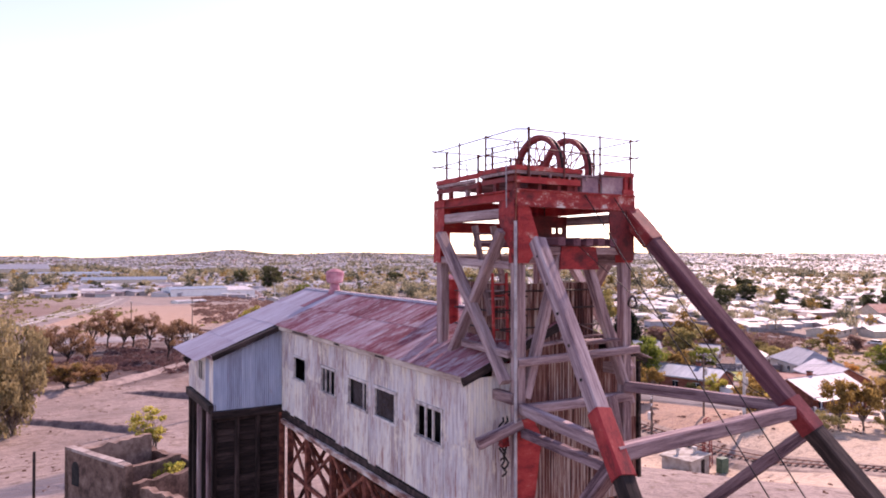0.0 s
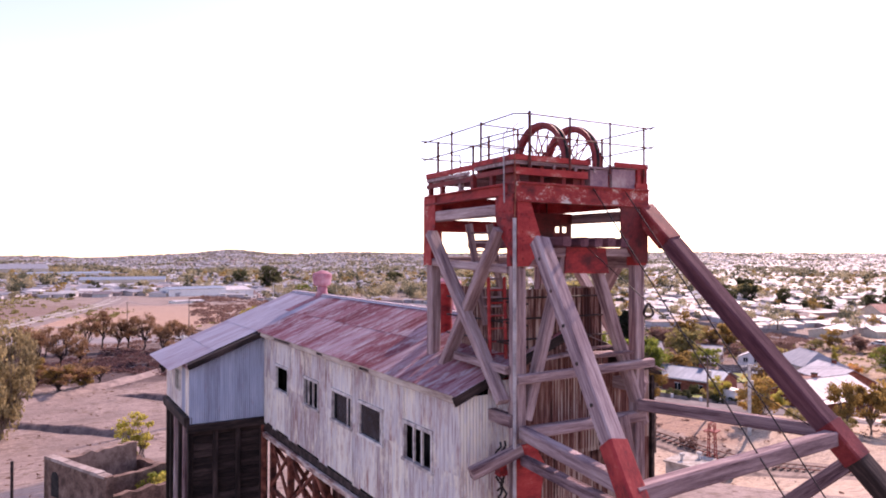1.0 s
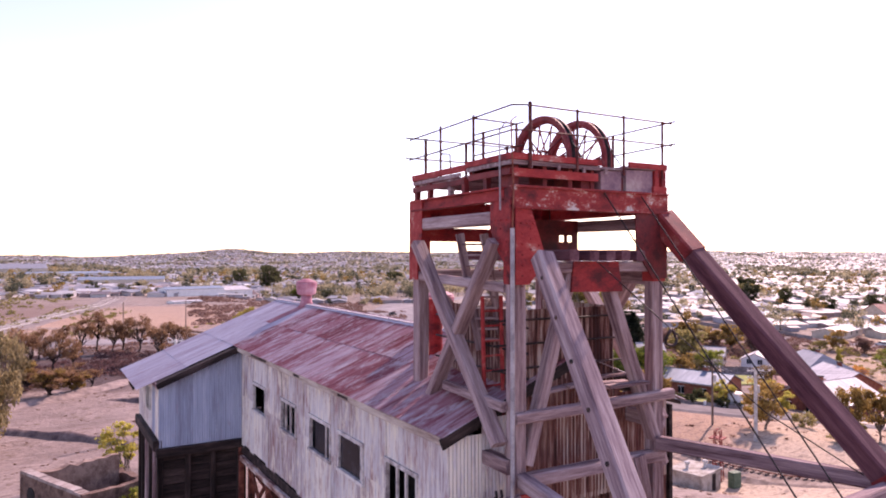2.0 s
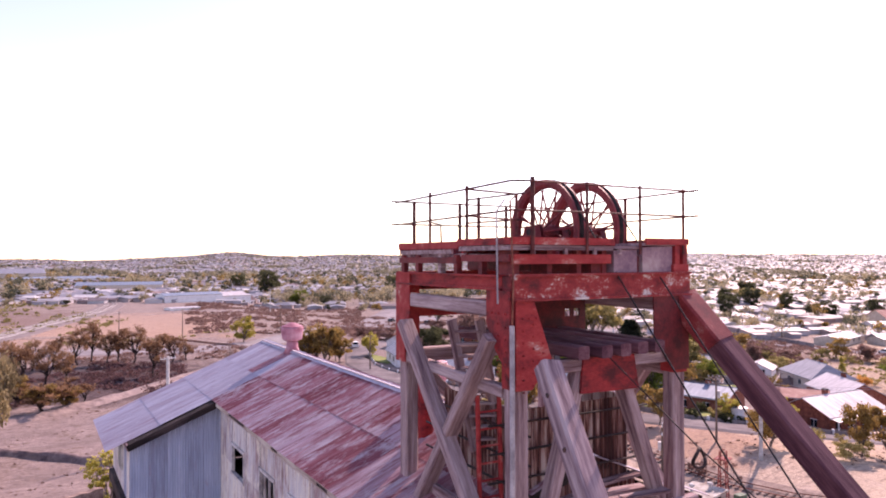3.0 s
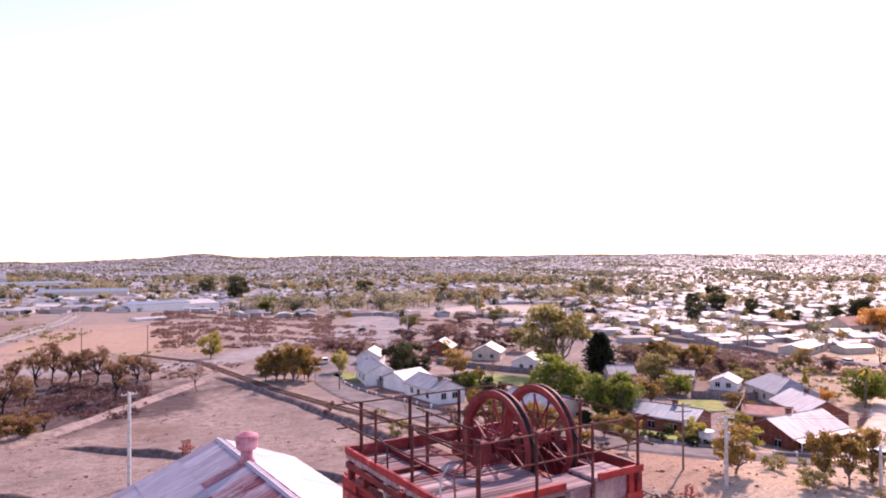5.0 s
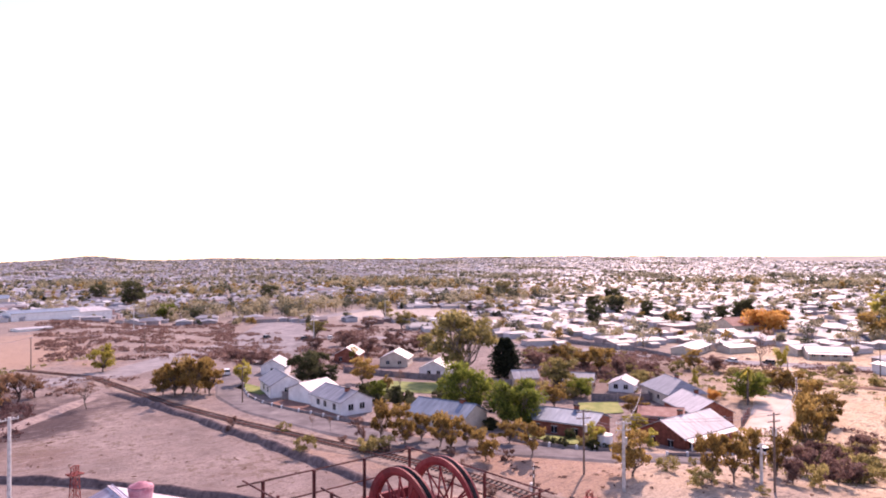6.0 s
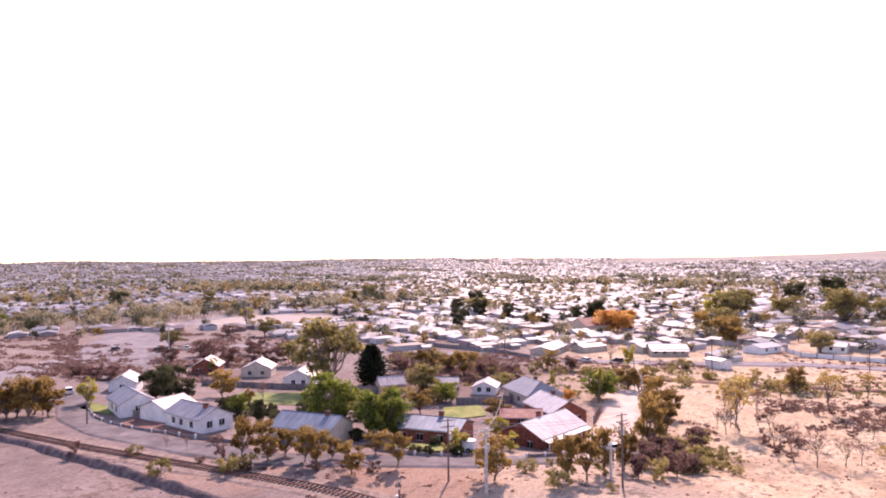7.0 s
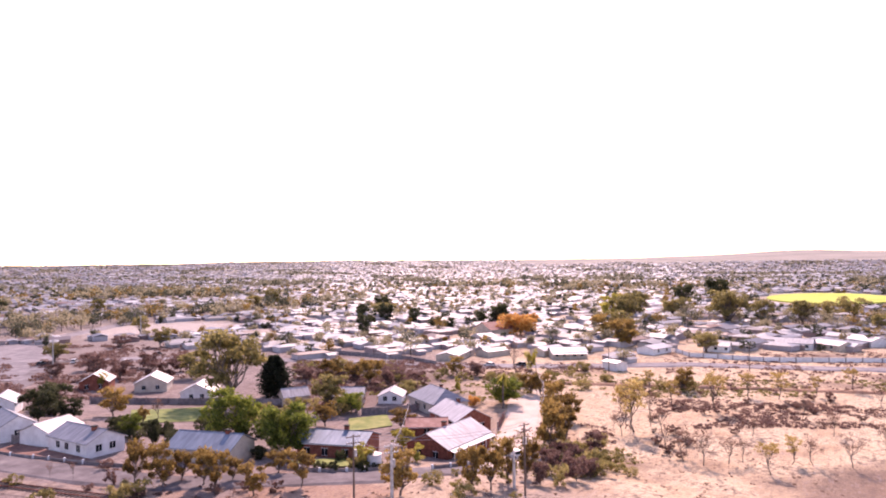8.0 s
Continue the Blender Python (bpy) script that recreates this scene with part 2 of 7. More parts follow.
M["lawn"] = mottled("watered_lawn", [(0.3, (0.10, 0.13, 0.03)), (0.55, (0.19, 0.22, 0.06)), (0.8, (0.30, 0.29, 0.10))], 0.3, 0.95, fine=5, obj_shift=False)
M["white_wall"] = mottled("white_painted_wall", [(0.25, (0.62, 0.60, 0.60)), (0.6, (0.76, 0.75, 0.75)), (0.85, (0.82, 0.81, 0.81))], 0.8, 0.85, fine=8, bump_k=0.1)
M["cream_wall"] = mottled("cream_rendered_wall", [(0.25, (0.44, 0.36, 0.29)), (0.6, (0.56, 0.48, 0.40)), (0.85, (0.64, 0.57, 0.50))], 0.8, 0.85, fine=8, bump_k=0.1)
M["brick"] = mottled("red_brick_wall", [(0.25, (0.15, 0.045, 0.03)), (0.55, (0.27, 0.085, 0.055)), (0.85, (0.36, 0.14, 0.09))], 1.6, 0.9, fine=12)
M["grey_roof"] = mottled("grey_corrugated_roof", [(0.25, (0.17, 0.17, 0.195)), (0.55, (0.25, 0.25, 0.275)), (0.85, (0.34, 0.335, 0.36))], 0.5, 0.55, metal=0.2, stretch=(3, 0.4, 1), fine=6)
M["blue_roof"] = mottled("blue_grey_roof", [(0.25, (0.13, 0.165, 0.215)), (0.55, (0.19, 0.235, 0.295)), (0.85, (0.28, 0.32, 0.38))], 0.5, 0.55, metal=0.2, stretch=(3, 0.4, 1), fine=6)
M["pale_roof"] = mottled("whitish_metal_roof", [(0.25, (0.30, 0.26, 0.26)), (0.55, (0.43, 0.40, 0.41)), (0.85, (0.56, 0.53, 0.53))], 0.5, 0.55, metal=0.1, stretch=(3, 0.4, 1), fine=6)
M["red_roof"] = mottled("faded_red_roof", [(0.25, (0.20, 0.06, 0.05)), (0.55, (0.30, 0.11, 0.09)), (0.85, (0.40, 0.19, 0.16))], 0.5, 0.7, fine=4)
M["grey_fence"] = mottled("grey_fence_sheet", [(0.3, (0.17, 0.14, 0.14)), (0.6, (0.26, 0.22, 0.22)), (0.85, (0.35, 0.30, 0.29))], 0.8, 0.8)
M["dark_glass"] = base_mat("dark_window_glass", 0.12)[0]
M["dark_glass"].node_tree.nodes["Principled BSDF"].inputs["Specular IOR Level"].default_value = 0.08
M["dark_glass"].node_tree.nodes["Principled BSDF"].inputs["Base Color"].default_value = (0.012, 0.013, 0.016, 1)
# plain black, also for boards that stand in for interior shade
M["black"] = mottled("black_and_shade", [(0.3, (0.012, 0.011, 0.012)), (0.7, (0.04, 0.035, 0.035))], 3, 0.9)
M["leaf_olive"] = leaf_mat("olive_leaves", (0.13, 0.115, 0.042), (0.30, 0.25, 0.095), (0.50, 0.40, 0.16))
M["leaf_ochre"] = leaf_mat("ochre_leaves", (0.13, 0.08, 0.03), (0.30, 0.195, 0.06), (0.50, 0.335, 0.11))
M["leaf_green"] = leaf_mat("fresh_green_leaves", (0.052, 0.072, 0.015), (0.155, 0.19, 0.034), (0.33, 0.36, 0.07))
M["leaf_dark"] = leaf_mat("dark_needles", (0.008, 0.013, 0.009), (0.020, 0.028, 0.018), (0.045, 0.055, 0.032))
M["leaf_russet"] = leaf_mat("reddish_brown_leaves", (0.09, 0.05, 0.045), (0.19, 0.11, 0.095), (0.30, 0.19, 0.155))
M["leaf_burnt"] = leaf_mat("scorched_brown_leaves", (0.13, 0.066, 0.04), (0.26, 0.145, 0.082), (0.38, 0.235, 0.13))
M["leaf_bottle"] = leaf_mat("bottle_green_leaves", (0.03, 0.036, 0.018), (0.068, 0.075, 0.036), (0.13, 0.13, 0.06))
# distant foliage, paled and greyed to put haze into its colour
M["leaf_hazed"] = leaf_mat("hazed_far_leaves", (0.20, 0.18, 0.125), (0.30, 0.27, 0.18), (0.40, 0.36, 0.25))
M["leaf_evergreen"] = leaf_mat("evergreen_leaves", (0.035, 0.042, 0.03), (0.075, 0.082, 0.055), (0.14, 0.14, 0.09))
M["leaf_brown"] = leaf_mat("dry_brown_twigs", (0.11, 0.055, 0.045), (0.21, 0.12, 0.09), (0.32, 0.20, 0.15))
M["leaf_yellow"] = leaf_mat("yellow_green_leaves", (0.22, 0.18, 0.035), (0.43, 0.37, 0.075), (0.60, 0.53, 0.14))
M["leaf_dusty"] = leaf_mat("dusty_olive_leaves", (0.095, 0.075, 0.042), (0.21, 0.165, 0.088), (0.36, 0.285, 0.15))
M["leaf_char"] = leaf_mat("scorched_scrub", (0.045, 0.024, 0.027), (0.095, 0.05, 0.052), (0.16, 0.09, 0.088))
M["leaf_straw"] = leaf_mat("straw_yellow_leaves", (0.24, 0.16, 0.055), (0.46, 0.33, 0.11), (0.62, 0.47, 0.19))
M["leaf_orange"] = leaf_mat("orange_leaves", (0.34, 0.14, 0.04), (0.58, 0.28, 0.07), (0.74, 0.42, 0.13))
# town foliage, lightened so that some haze sits in its colour
M["leaf_far"] = leaf_mat("hazed_town_leaves", (0.17, 0.15, 0.095), (0.30, 0.262, 0.165), (0.46, 0.39, 0.25))
M["town_roof"] = island_mat("town_roofs", [(0.0, (0.40, 0.39, 0.41)), (0.2, (0.30, 0.295, 0.32)), (0.4, (0.21, 0.215, 0.25)), (0.56, (0.135, 0.14, 0.17)), (0.70, (0.23, 0.13, 0.105)), (0.80, (0.29, 0.28, 0.30)), (0.92, (0.48, 0.47, 0.475)), (1.0, (0.60, 0.585, 0.585))], 0.6)
M["town_wall"] = island_mat("town_walls", [(0.0, (0.58, 0.54, 0.55)), (0.35, (0.46, 0.42, 0.43)), (0.6, (0.32, 0.21, 0.19)), (0.8, (0.40, 0.385, 0.43)), (1.0, (0.68, 0.65, 0.65))], 0.85)


# ---- mesh helpers ----
def box(bm, x0, x1, y0, y1, z0, z1):
    v = [bm.verts.new((x, y, z)) for x in (x0, x1) for y in (y0, y1) for z in (z0, z1)]
    for f in ((0, 1, 3, 2), (4, 6, 7, 5), (0, 4, 5, 1), (2, 3, 7, 6), (0, 2, 6, 4), (1, 5, 7, 3)):
        bm.faces.new([v[i] for i in f])
    return bm


def prism(bm, pts, d):
    """A polygon of 3D points, given thickness along the vector d."""
    a = [bm.verts.new(p) for p in pts]
    b = [bm.verts.new(Vector(p) + Vector(d)) for p in pts]
    bm.faces.new(a)
    bm.faces.new(b[::-1])
    for i in range(len(a)):
        bm.faces.new((a[i - 1], b[i - 1], b[i], a[i]))
    bmesh.ops.recalc_face_normals(bm, faces=bm.faces[:])
    return bm


def tube(bm, pts, radii, seg=8, cap=True):
    """A round bar through the points; radii one number or one a point."""
    pts = [Vector(p) for p in pts]
    radii = radii if isinstance(radii, (list, tuple)) else [radii] * len(pts)
    rings = []
    for i, p in enumerate(pts):
        d = (pts[min(i + 1, len(pts) - 1)] - pts[max(i - 1, 0)]).normalized()
        a = d.orthogonal().normalized()
        if rings:
            a = (last_a - d * last_a.dot(d)).normalized()
        last_a = a
        b = d.cross(a)
        rings.append([bm.verts.new(p + (a * math.cos(k) + b * math.sin(k)) * radii[i]) for k in (2 * math.pi * j / seg for j in range(seg))])
    for r, s in zip(rings, rings[1:]):
        for j in range(seg):
            bm.faces.new((r[j - 1], r[j], s[j], s[j - 1]))
    if cap:
        bm.faces.new(rings[0][::-1])
        bm.faces.new(rings[-1])
    return bm


def finish(name, bm, material, smooth=False):
    me = bpy.data.meshes.new(name)
    bm.normal_update()
    if smooth:
        for f in bm.faces:
            f.smooth = True
    bm.to_mesh(me)
    bm.free()
    for m in (material if isinstance(material, (list, tuple)) else [material]):
        me.materials.append(m)
    return me


def part(name, bm, material, parent, label="", smooth=False):
    ob = new(name, bm if isinstance(bm, bpy.types.Mesh) else finish(name, bm, material, smooth))
    ob.parent = parent
    return tagged(ob, label)


def thing(name, m, label, category, group="", kind=""):
    ob = new(name)
    ob.matrix_basis = m
    return tagged(ob, label, category, group, kind)


def solo(name, bm, material, label, category, group="", kind="", m=None, smooth=False):
    ob = new(name, finish(name, bm, material, smooth))
    if m is not None:
        ob.matrix_basis = m
    return tagged(ob, label, category, group, kind)


def timber(name, p0, p1, w, h, material, parent, label="", bevel=0.015, up=(0, 0, 1), wear=0.008, seed=0):
    """A squared beam from p0 to p1, w wide and h high, its grain along its own x axis."""
    p0, p1 = Vector(p0), Vector(p1)
    d = p1 - p0
    n = d.length
    x = d.normalized()
    u = Vector(up)
    if abs(x.dot(u)) > 0.95:
        u = Vector((1, 0, 0))
    y = u.cross(x).normalized()
    z = x.cross(y)
    bm = bmesh.new()
    k = max(2, int(n / 1.2))
    rnd = random.Random(seed + int(n * 1000))
    rings = []
    for i in range(k + 1):
        xx = n * i / k
        c = min(w, h) * 0.06 + bevel
        oy, oz = rnd.uniform(-wear, wear), rnd.uniform(-wear, wear)
        a, b = w / 2, h / 2
        ring = [(-a + c, -b), (a - c, -b), (a, -b + c), (a, b - c), (a - c, b), (-a + c, b), (-a, b - c), (-a, -b + c)]
        rings.append([bm.verts.new((xx, yy + oy, zz + oz)) for yy, zz in ring])
    for r, s in zip(rings, rings[1:]):
        for j in range(8):
            bm.faces.new((r[j - 1], r[j], s[j], s[j - 1]))
    bm.faces.new(rings[0][::-1])
    bm.faces.new(rings[-1])
    bmesh.ops.recalc_face_normals(bm, faces=bm.faces[:])
    ob = part(name, bm, material, parent, label)
    ob.matrix_basis = Matrix.Translation(p0) @ Matrix((x, y, z)).transposed().to_4x4()
    return ob


def corrugated(width, length, pitch=0.09, depth=0.018, sub=4, rows=1, warp=0.0, seed=0):
    """A corrugated sheet in the x-z plane, with ribs along z, its face towards -y."""
    bm = bmesh.new()
    n = max(2, int(width / pitch * sub))
    rnd = random.Random(seed)
    lines = []
    for j in range(rows + 1):
        lines.append([bm.verts.new((width * i / n, depth * math.sin(2 * math.pi * i / sub) + rnd.uniform(-warp, warp), length * j / rows)) for i in range(n + 1)])
    for a, b in zip(lines, lines[1:]):
        for i in range(n):
            bm.faces.new((a[i], a[i + 1], b[i + 1], b[i]))
    return bm


# ---- ground ----
def step(a, b, v):
    t = min(1.0, max(0.0, (v - a) / (b - a)))
    return t * t * (3 - 2 * t)


def ground_z(x, y):
    r, az = math.hypot(x, y), math.degrees(math.atan2(x, y))
    far = step(1300, 3400, r)
    z = -2 - 6 * step(28, 85, r) - 5.5 * step(70, 130, x) + 40 * far
    # skyline: low in the north, a wooded knoll, gentle rises, a bare range in the east
    z += far * (18 * math.exp(-((az - 13.6) / 2.3) ** 2) - 20 * (1 - step(2, 13, az)) + 7 * math.exp(-((az - 24) / 3) ** 2) + 7 * math.exp(-((az - 50) / 12) ** 2))
    z += (12 * step(73, 82, az) + 24 * math.exp(-((az - 87.5) / 4.5) ** 2) + 10 * step(88, 100, az)) * step(2700, 4300, r)
    z -= 3.6 * math.exp(-((x - 55) ** 2 + (y - 38) ** 2) / 220)      # hollow of the pump yard
    if r > 1200:
        z += (noise.noise((az * 0.25, r * 0.002, 0)) * 4 + noise.noise((az * 0.9, r * 0.004, 3)) * 2.5) * step(1200, 2600, r)
    return z


def build_ground():
    m, nt, b, vec, rnd = base_mat("dry_ground", 0.97)
    big = noise_tex(nt, vec, 0.012, 5, 0.6)
    mid = noise_tex(nt, vec, 0.09, 5, 0.65)
    fine = noise_tex(nt, vec, 0.8, 4, 0.7)
    soil = ramp(nt, mid, [(0.3, (0.165, 0.12, 0.108)), (0.5, (0.255, 0.19, 0.172)), (0.7, (0.345, 0.265, 0.24))])
    # eastern soil is redder, and paler to stand for glare towards the sun
    red = ramp(nt, mid, [(0.3, (0.46, 0.295, 0.175)), (0.55, (0.68, 0.495, 0.325)), (0.78, (0.77, 0.60, 0.415))])
    sep = nt.nodes.new("ShaderNodeSeparateXYZ")
    nt.links.new(vec, sep.inputs[0])
    east = mathn(nt, "ADD", mathn(nt, "SUBTRACT", mathn(nt, "MULTIPLY", sep.outputs[0], 0.012), mathn(nt, "MULTIPLY", sep.outputs[1], 0.017)), mathn(nt, "SUBTRACT", big, 0.55))
    col = mixc(nt, ramp(nt, east, [(0.3, (0, 0, 0)), (0.95, (1, 1, 1))]), soil, red)
    patch = ramp(nt, big, [(0.55, (0, 0, 0)), (0.63, (0.8, 0.8, 0.8))])
    col = mixc(nt, patch, col, ramp(nt, fine, [(0.35, (0.10, 0.055, 0.045)), (0.65, (0.22, 0.13, 0.10))]))
    scrub = ramp(nt, mathn(nt, "ADD", mathn(nt, "MULTIPLY", fine, 0.6), mathn(nt, "MULTIPLY", mid, 0.4)), [(0.53, (0, 0, 0)), (0.6, (0.8, 0.8, 0.8))])
    col = mixc(nt, scrub, col, (0.13, 0.085, 0.06))
    # stains of their own: orange yard soil, burnt ground, pale yard; and a painted blue-grey shadow by the ruin
    for sx, sy, sr, stain_or_shadow in ((64, 36, 26, (0.52, 0.385, 0.285)), (88, 50, 16, (0.50, 0.36, 0.26)), (70, 58, 13, (0.36, 0.215, 0.15)), (58, 86, 13, (0.34, 0.22, 0.165)), (16, 254, 46, (0.40, 0.255, 0.18)), (36, 300, 34, (0.38, 0.245, 0.18)), (-40, 330, 60, (0.17, 0.10, 0.085)), (6, 152, 32, (0.052, 0.031, 0.034)), (-14, 148, 26, (0.055, 0.034, 0.036)), (14, 138, 15, (0.055, 0.033, 0.036)), (275, 355, 52, (0.55, 0.47, 0.42)), (-9, 54, 7, (0.085, 0.085, 0.11))):
        d = nt.nodes.new("ShaderNodeVectorMath")
        d.operation = "DISTANCE"
        nt.links.new(vec, d.inputs[0])
        d.inputs[1].default_value = (sx, sy, ground_z(sx, sy))
        f = mathn(nt, "ADD", mathn(nt, "MULTIPLY", d.outputs["Value"], 0.5 / sr), mathn(nt, "MULTIPLY", mathn(nt, "SUBTRACT", mid, 0.5), 0.9))
        col = mixc(nt, ramp(nt, f, [(0.36, (0.85, 0.85, 0.85)), (0.56, (0, 0, 0))]), col, stain_or_shadow)
    comb = noise_tex(nt, vec, 0.55, 5, 0.72, (0.55, 1.7, 1.0))
    col = mixc(nt, ramp(nt, comb, [(0.36, (0.6, 0.6, 0.6)), (0.47, (0, 0, 0))]), col, ramp(nt, big, [(0.4, (0.125, 0.088, 0.08)), (0.6, (0.18, 0.115, 0.09))]))
    col = mixc(nt, ramp(nt, comb, [(0.56, (0, 0, 0)), (0.68, (0.5, 0.5, 0.5))]), col, (0.36, 0.285, 0.27))
    clod = noise_tex(nt, vec, 2.2, 4, 0.75)
    col = mixc(nt, ramp(nt, clod, [(0.36, (0.55, 0.55, 0.55)), (0.5, (0, 0, 0))]), col, (0.12, 0.085, 0.08))
    # paler town ground with distance, far haze put into the colour as well
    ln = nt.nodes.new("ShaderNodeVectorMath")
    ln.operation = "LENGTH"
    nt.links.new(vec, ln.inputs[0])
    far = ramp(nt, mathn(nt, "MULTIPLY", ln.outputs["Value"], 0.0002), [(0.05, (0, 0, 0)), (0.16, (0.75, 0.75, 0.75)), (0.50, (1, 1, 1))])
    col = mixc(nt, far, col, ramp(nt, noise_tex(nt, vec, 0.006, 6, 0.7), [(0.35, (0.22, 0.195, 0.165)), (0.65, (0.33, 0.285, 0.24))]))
    nt.links.new(col, b.inputs["Base Color"])
    bump(nt, b, mathn(nt, "ADD", mathn(nt, "ADD", fine, comb), mathn(nt, "MULTIPLY", clod, 0.6)), 0.75, 0.35)
    bm = bmesh.new()
    rs = [0] + [4 * 1.065 ** i for i in range(114)]
    rs = [r for r in rs if r < 4850] + [4900]
    rings = []
    for r in rs[1:]:
        rings.append([bm.verts.new((r * math.sin(a), r * math.cos(a), ground_z(r * math.sin(a), r * math.cos(a)) + (noise.noise((r * math.sin(a) * 0.12, r * math.cos(a) * 0.12, 0)) * 0.25 if r < 300 else 0)))
                      for a in (2 * math.pi * k / 240 for k in range(240))])
    c = bm.verts.new((0, 0, ground_z(0, 0)))
    for k in range(240):
        bm.faces.new((c, rings[0][k], rings[0][k - 1]))
    for p, q in zip(rings, rings[1:]):
        for k in range(240):
            bm.faces.new((p[k - 1], p[k], q[k], q[k - 1]))
    bmesh.ops.recalc_face_normals(bm, faces=bm.faces[:])
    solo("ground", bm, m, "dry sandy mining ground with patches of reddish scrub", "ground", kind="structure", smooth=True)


build_ground()


def strip(name, pts, width, material, label, category, lift=0.06, kind="structure", step_len=6.0):
    """A road-like band that follows the ground."""
    dense = []
    for p, q in zip(pts, pts[1:]):
        n = max(1, int(math.dist(p, q) / step_len))
        dense += [(p[0] + (q[0] - p[0]) * i / n, p[1] + (q[1] - p[1]) * i / n) for i in range(n)]
    dense.append(pts[-1])
    bm = bmesh.new()
    rows = []
    for i, p in enumerate(dense):
        a, b = dense[max(0, i - 1)], dense[min(len(dense) - 1, i + 1)]
        d = Vector((b[0] - a[0], b[1] - a[1], 0)).normalized()
        s = Vector((d.y, -d.x, 0))
        row = []
        for k in (-1, -0.4, 0.4, 1):
            q = Vector((p[0], p[1], 0)) + s * (k * width / 2)
            row.append(bm.verts.new((q.x, q.y, ground_z(q.x, q.y) + lift + 0.16)))
        for k in (-1, 1):
            q = Vector((p[0], p[1], 0)) + s * (k * (width / 2 + 1.3))
            row.append(bm.verts.new((q.x, q.y, ground_z(q.x, q.y) - 0.3)))
        rows.append([row[4]] + row[:4] + [row[5]])
    for r, s in zip(rows, rows[1:]):
        for j in range(5):
            bm.faces.new((r[j], r[j + 1], s[j + 1], s[j]))
    bmesh.ops.recalc_face_normals(bm, faces=bm.faces[:])
    return solo(name, bm, material, label, category, kind=kind)


# ---- headframe ----
TOWER = pose(-0.66, -0.20, 0, 0, 0, -1.5)
TW, TD = 3.98, 4.25           # outer width and depth
STAY_A, STAY_B = Vector((-0.69, -1.10, 15.22)), Vector((3.36, -0.30, 15.96))
STAY_DIR = Vector((0.179, -0.641, -0.746))


def headframe():
    t = thing("headframe", TOWER, "tall timber mine headframe with red painted top and gussets", "headframe")
    GZ = -2.2
    P = 0.30
    c = P / 2
    corners = {"near": (c, c), "right": (TW - c, c), "left": (c, TD - c), "far": (TW - c, TD - c)}
    for k, (x, y) in corners.items():
        timber("post", (x, y, GZ), (x, y, 16.5), P, P, M["timber"], t, seed=len(k))
        # red steel sleeve round the post head
        bm = bmesh.new()
        box(bm, x - c - 0.02, x + c + 0.02, y - c - 0.02, y + c + 0.02, 14.68, 16.54)
        part("post_sleeve", bm, M["red"], t, "red painted steel sleeve")
    # head beams
    def ibeam(p0, p1, h, w):
        d = Vector(p1) - Vector(p0)
        n = d.length
        k = w / 2
        bm = prism(bmesh.new(), [(0, -k, 0), (0, k, 0), (0, k, 0.035), (0, 0.03, 0.035), (0, 0.03, h - 0.035), (0, k, h - 0.035), (0, k, h), (0, -k, h), (0, -k, h - 0.035), (0, -0.03, h - 0.035), (0, -0.03, 0.035), (0, -k, 0.035)], (n, 0, 0))
        ob = part("head_beam", bm, M["red"], t, "red painted steel beam with flaking patches")
        x = d.normalized()
        ob.matrix_basis = Matrix.Translation(p0) @ Matrix((x, Vector((0, 0, 1)).cross(x), Vector((0, 0, 1)))).transposed().to_4x4()
    bm = prism(bmesh.new(), [(-0.02, y, z) for y, z in ((-0.12, 16.13), (0.10, 16.13), (0.10, 16.17), (0.05, 16.17), (0.05, 16.535), (0.10, 16.535), (0.10, 16.575), (-0.12, 16.575), (-0.12, 16.535), (-0.07, 16.535), (-0.07, 16.17), (-0.12, 16.17))], (TW + 0.08, 0, 0))
    part("head_beam", bm, M["flaked_red"], t, "red painted steel beam with flaking patches")
    ibeam((-0.0, 0.3, 16.30), (-0.0, TD - 0.1, 16.28), 0.26, 0.22)
    ibeam((TW, 0.3, 16.16), (TW, TD - 0.1, 16.16), 0.4, 0.22)
    ibeam((0, TD, 16.16), (TW, TD, 16.16), 0.4, 0.22)
    for x in (1.86, 2.72, 3.62):
        timber("wheel_bearer", (x, 0.08, 16.72), (x, TD, 16.72), 0.28, 0.32, M["dark_red"], t)
    # timber ties below the head
    timber("tie_beam", (0.06, 0.30, 15.98), (0.06, TD - 0.2, 15.97), 0.24, 0.27, M["timber"], t)
    timber("tie_beam", (TW - 0.06, 0.30, 15.95), (TW - 0.06, TD - 0.2, 15.95), 0.24, 0.27, M["timber"], t)
    timber("tie_beam", (0.2, TD - 0.06, 15.75), (TW - 0.2, TD - 0.06, 15.75), 0.26, 0.33, M["red"], t)
    for x, y0 in ((1.25, -0.28), (1.72, -0.32), (2.17, -0.30), (2.62, -0.26), (3.1, -0.2)):
        timber("bearer", (x, 3.9, 15.24), (x, y0, 15.24), 0.24, 0.22, M["brown_timber"], t, seed=int(x * 10))
    # plate with two square holes
    bm = bmesh.new()
    for x0, x1, z0, z1 in ((2.3, 3.2, 15.2, 16.1), (3.36, 3.45, 15.2, 16.1), (3.61, 3.78, 15.2, 16.1), (3.2, 3.36, 15.2, 15.57), (3.2, 3.36, 15.73, 16.1), (3.45, 3.61, 15.2, 15.57), (3.45, 3.61, 15.73, 16.1)):
        box(bm, x0, x1, 2.6, 2.64, z0, z1)
    part("back_plate", bm, M["dark_red"], t, "dark red steel plate with two square holes")
    timber("tie_beam", (0.3, 0.10, 15.0), (TW - 0.2, 0.10, 15.0), 0.24, 0.22, M["timber"], t)
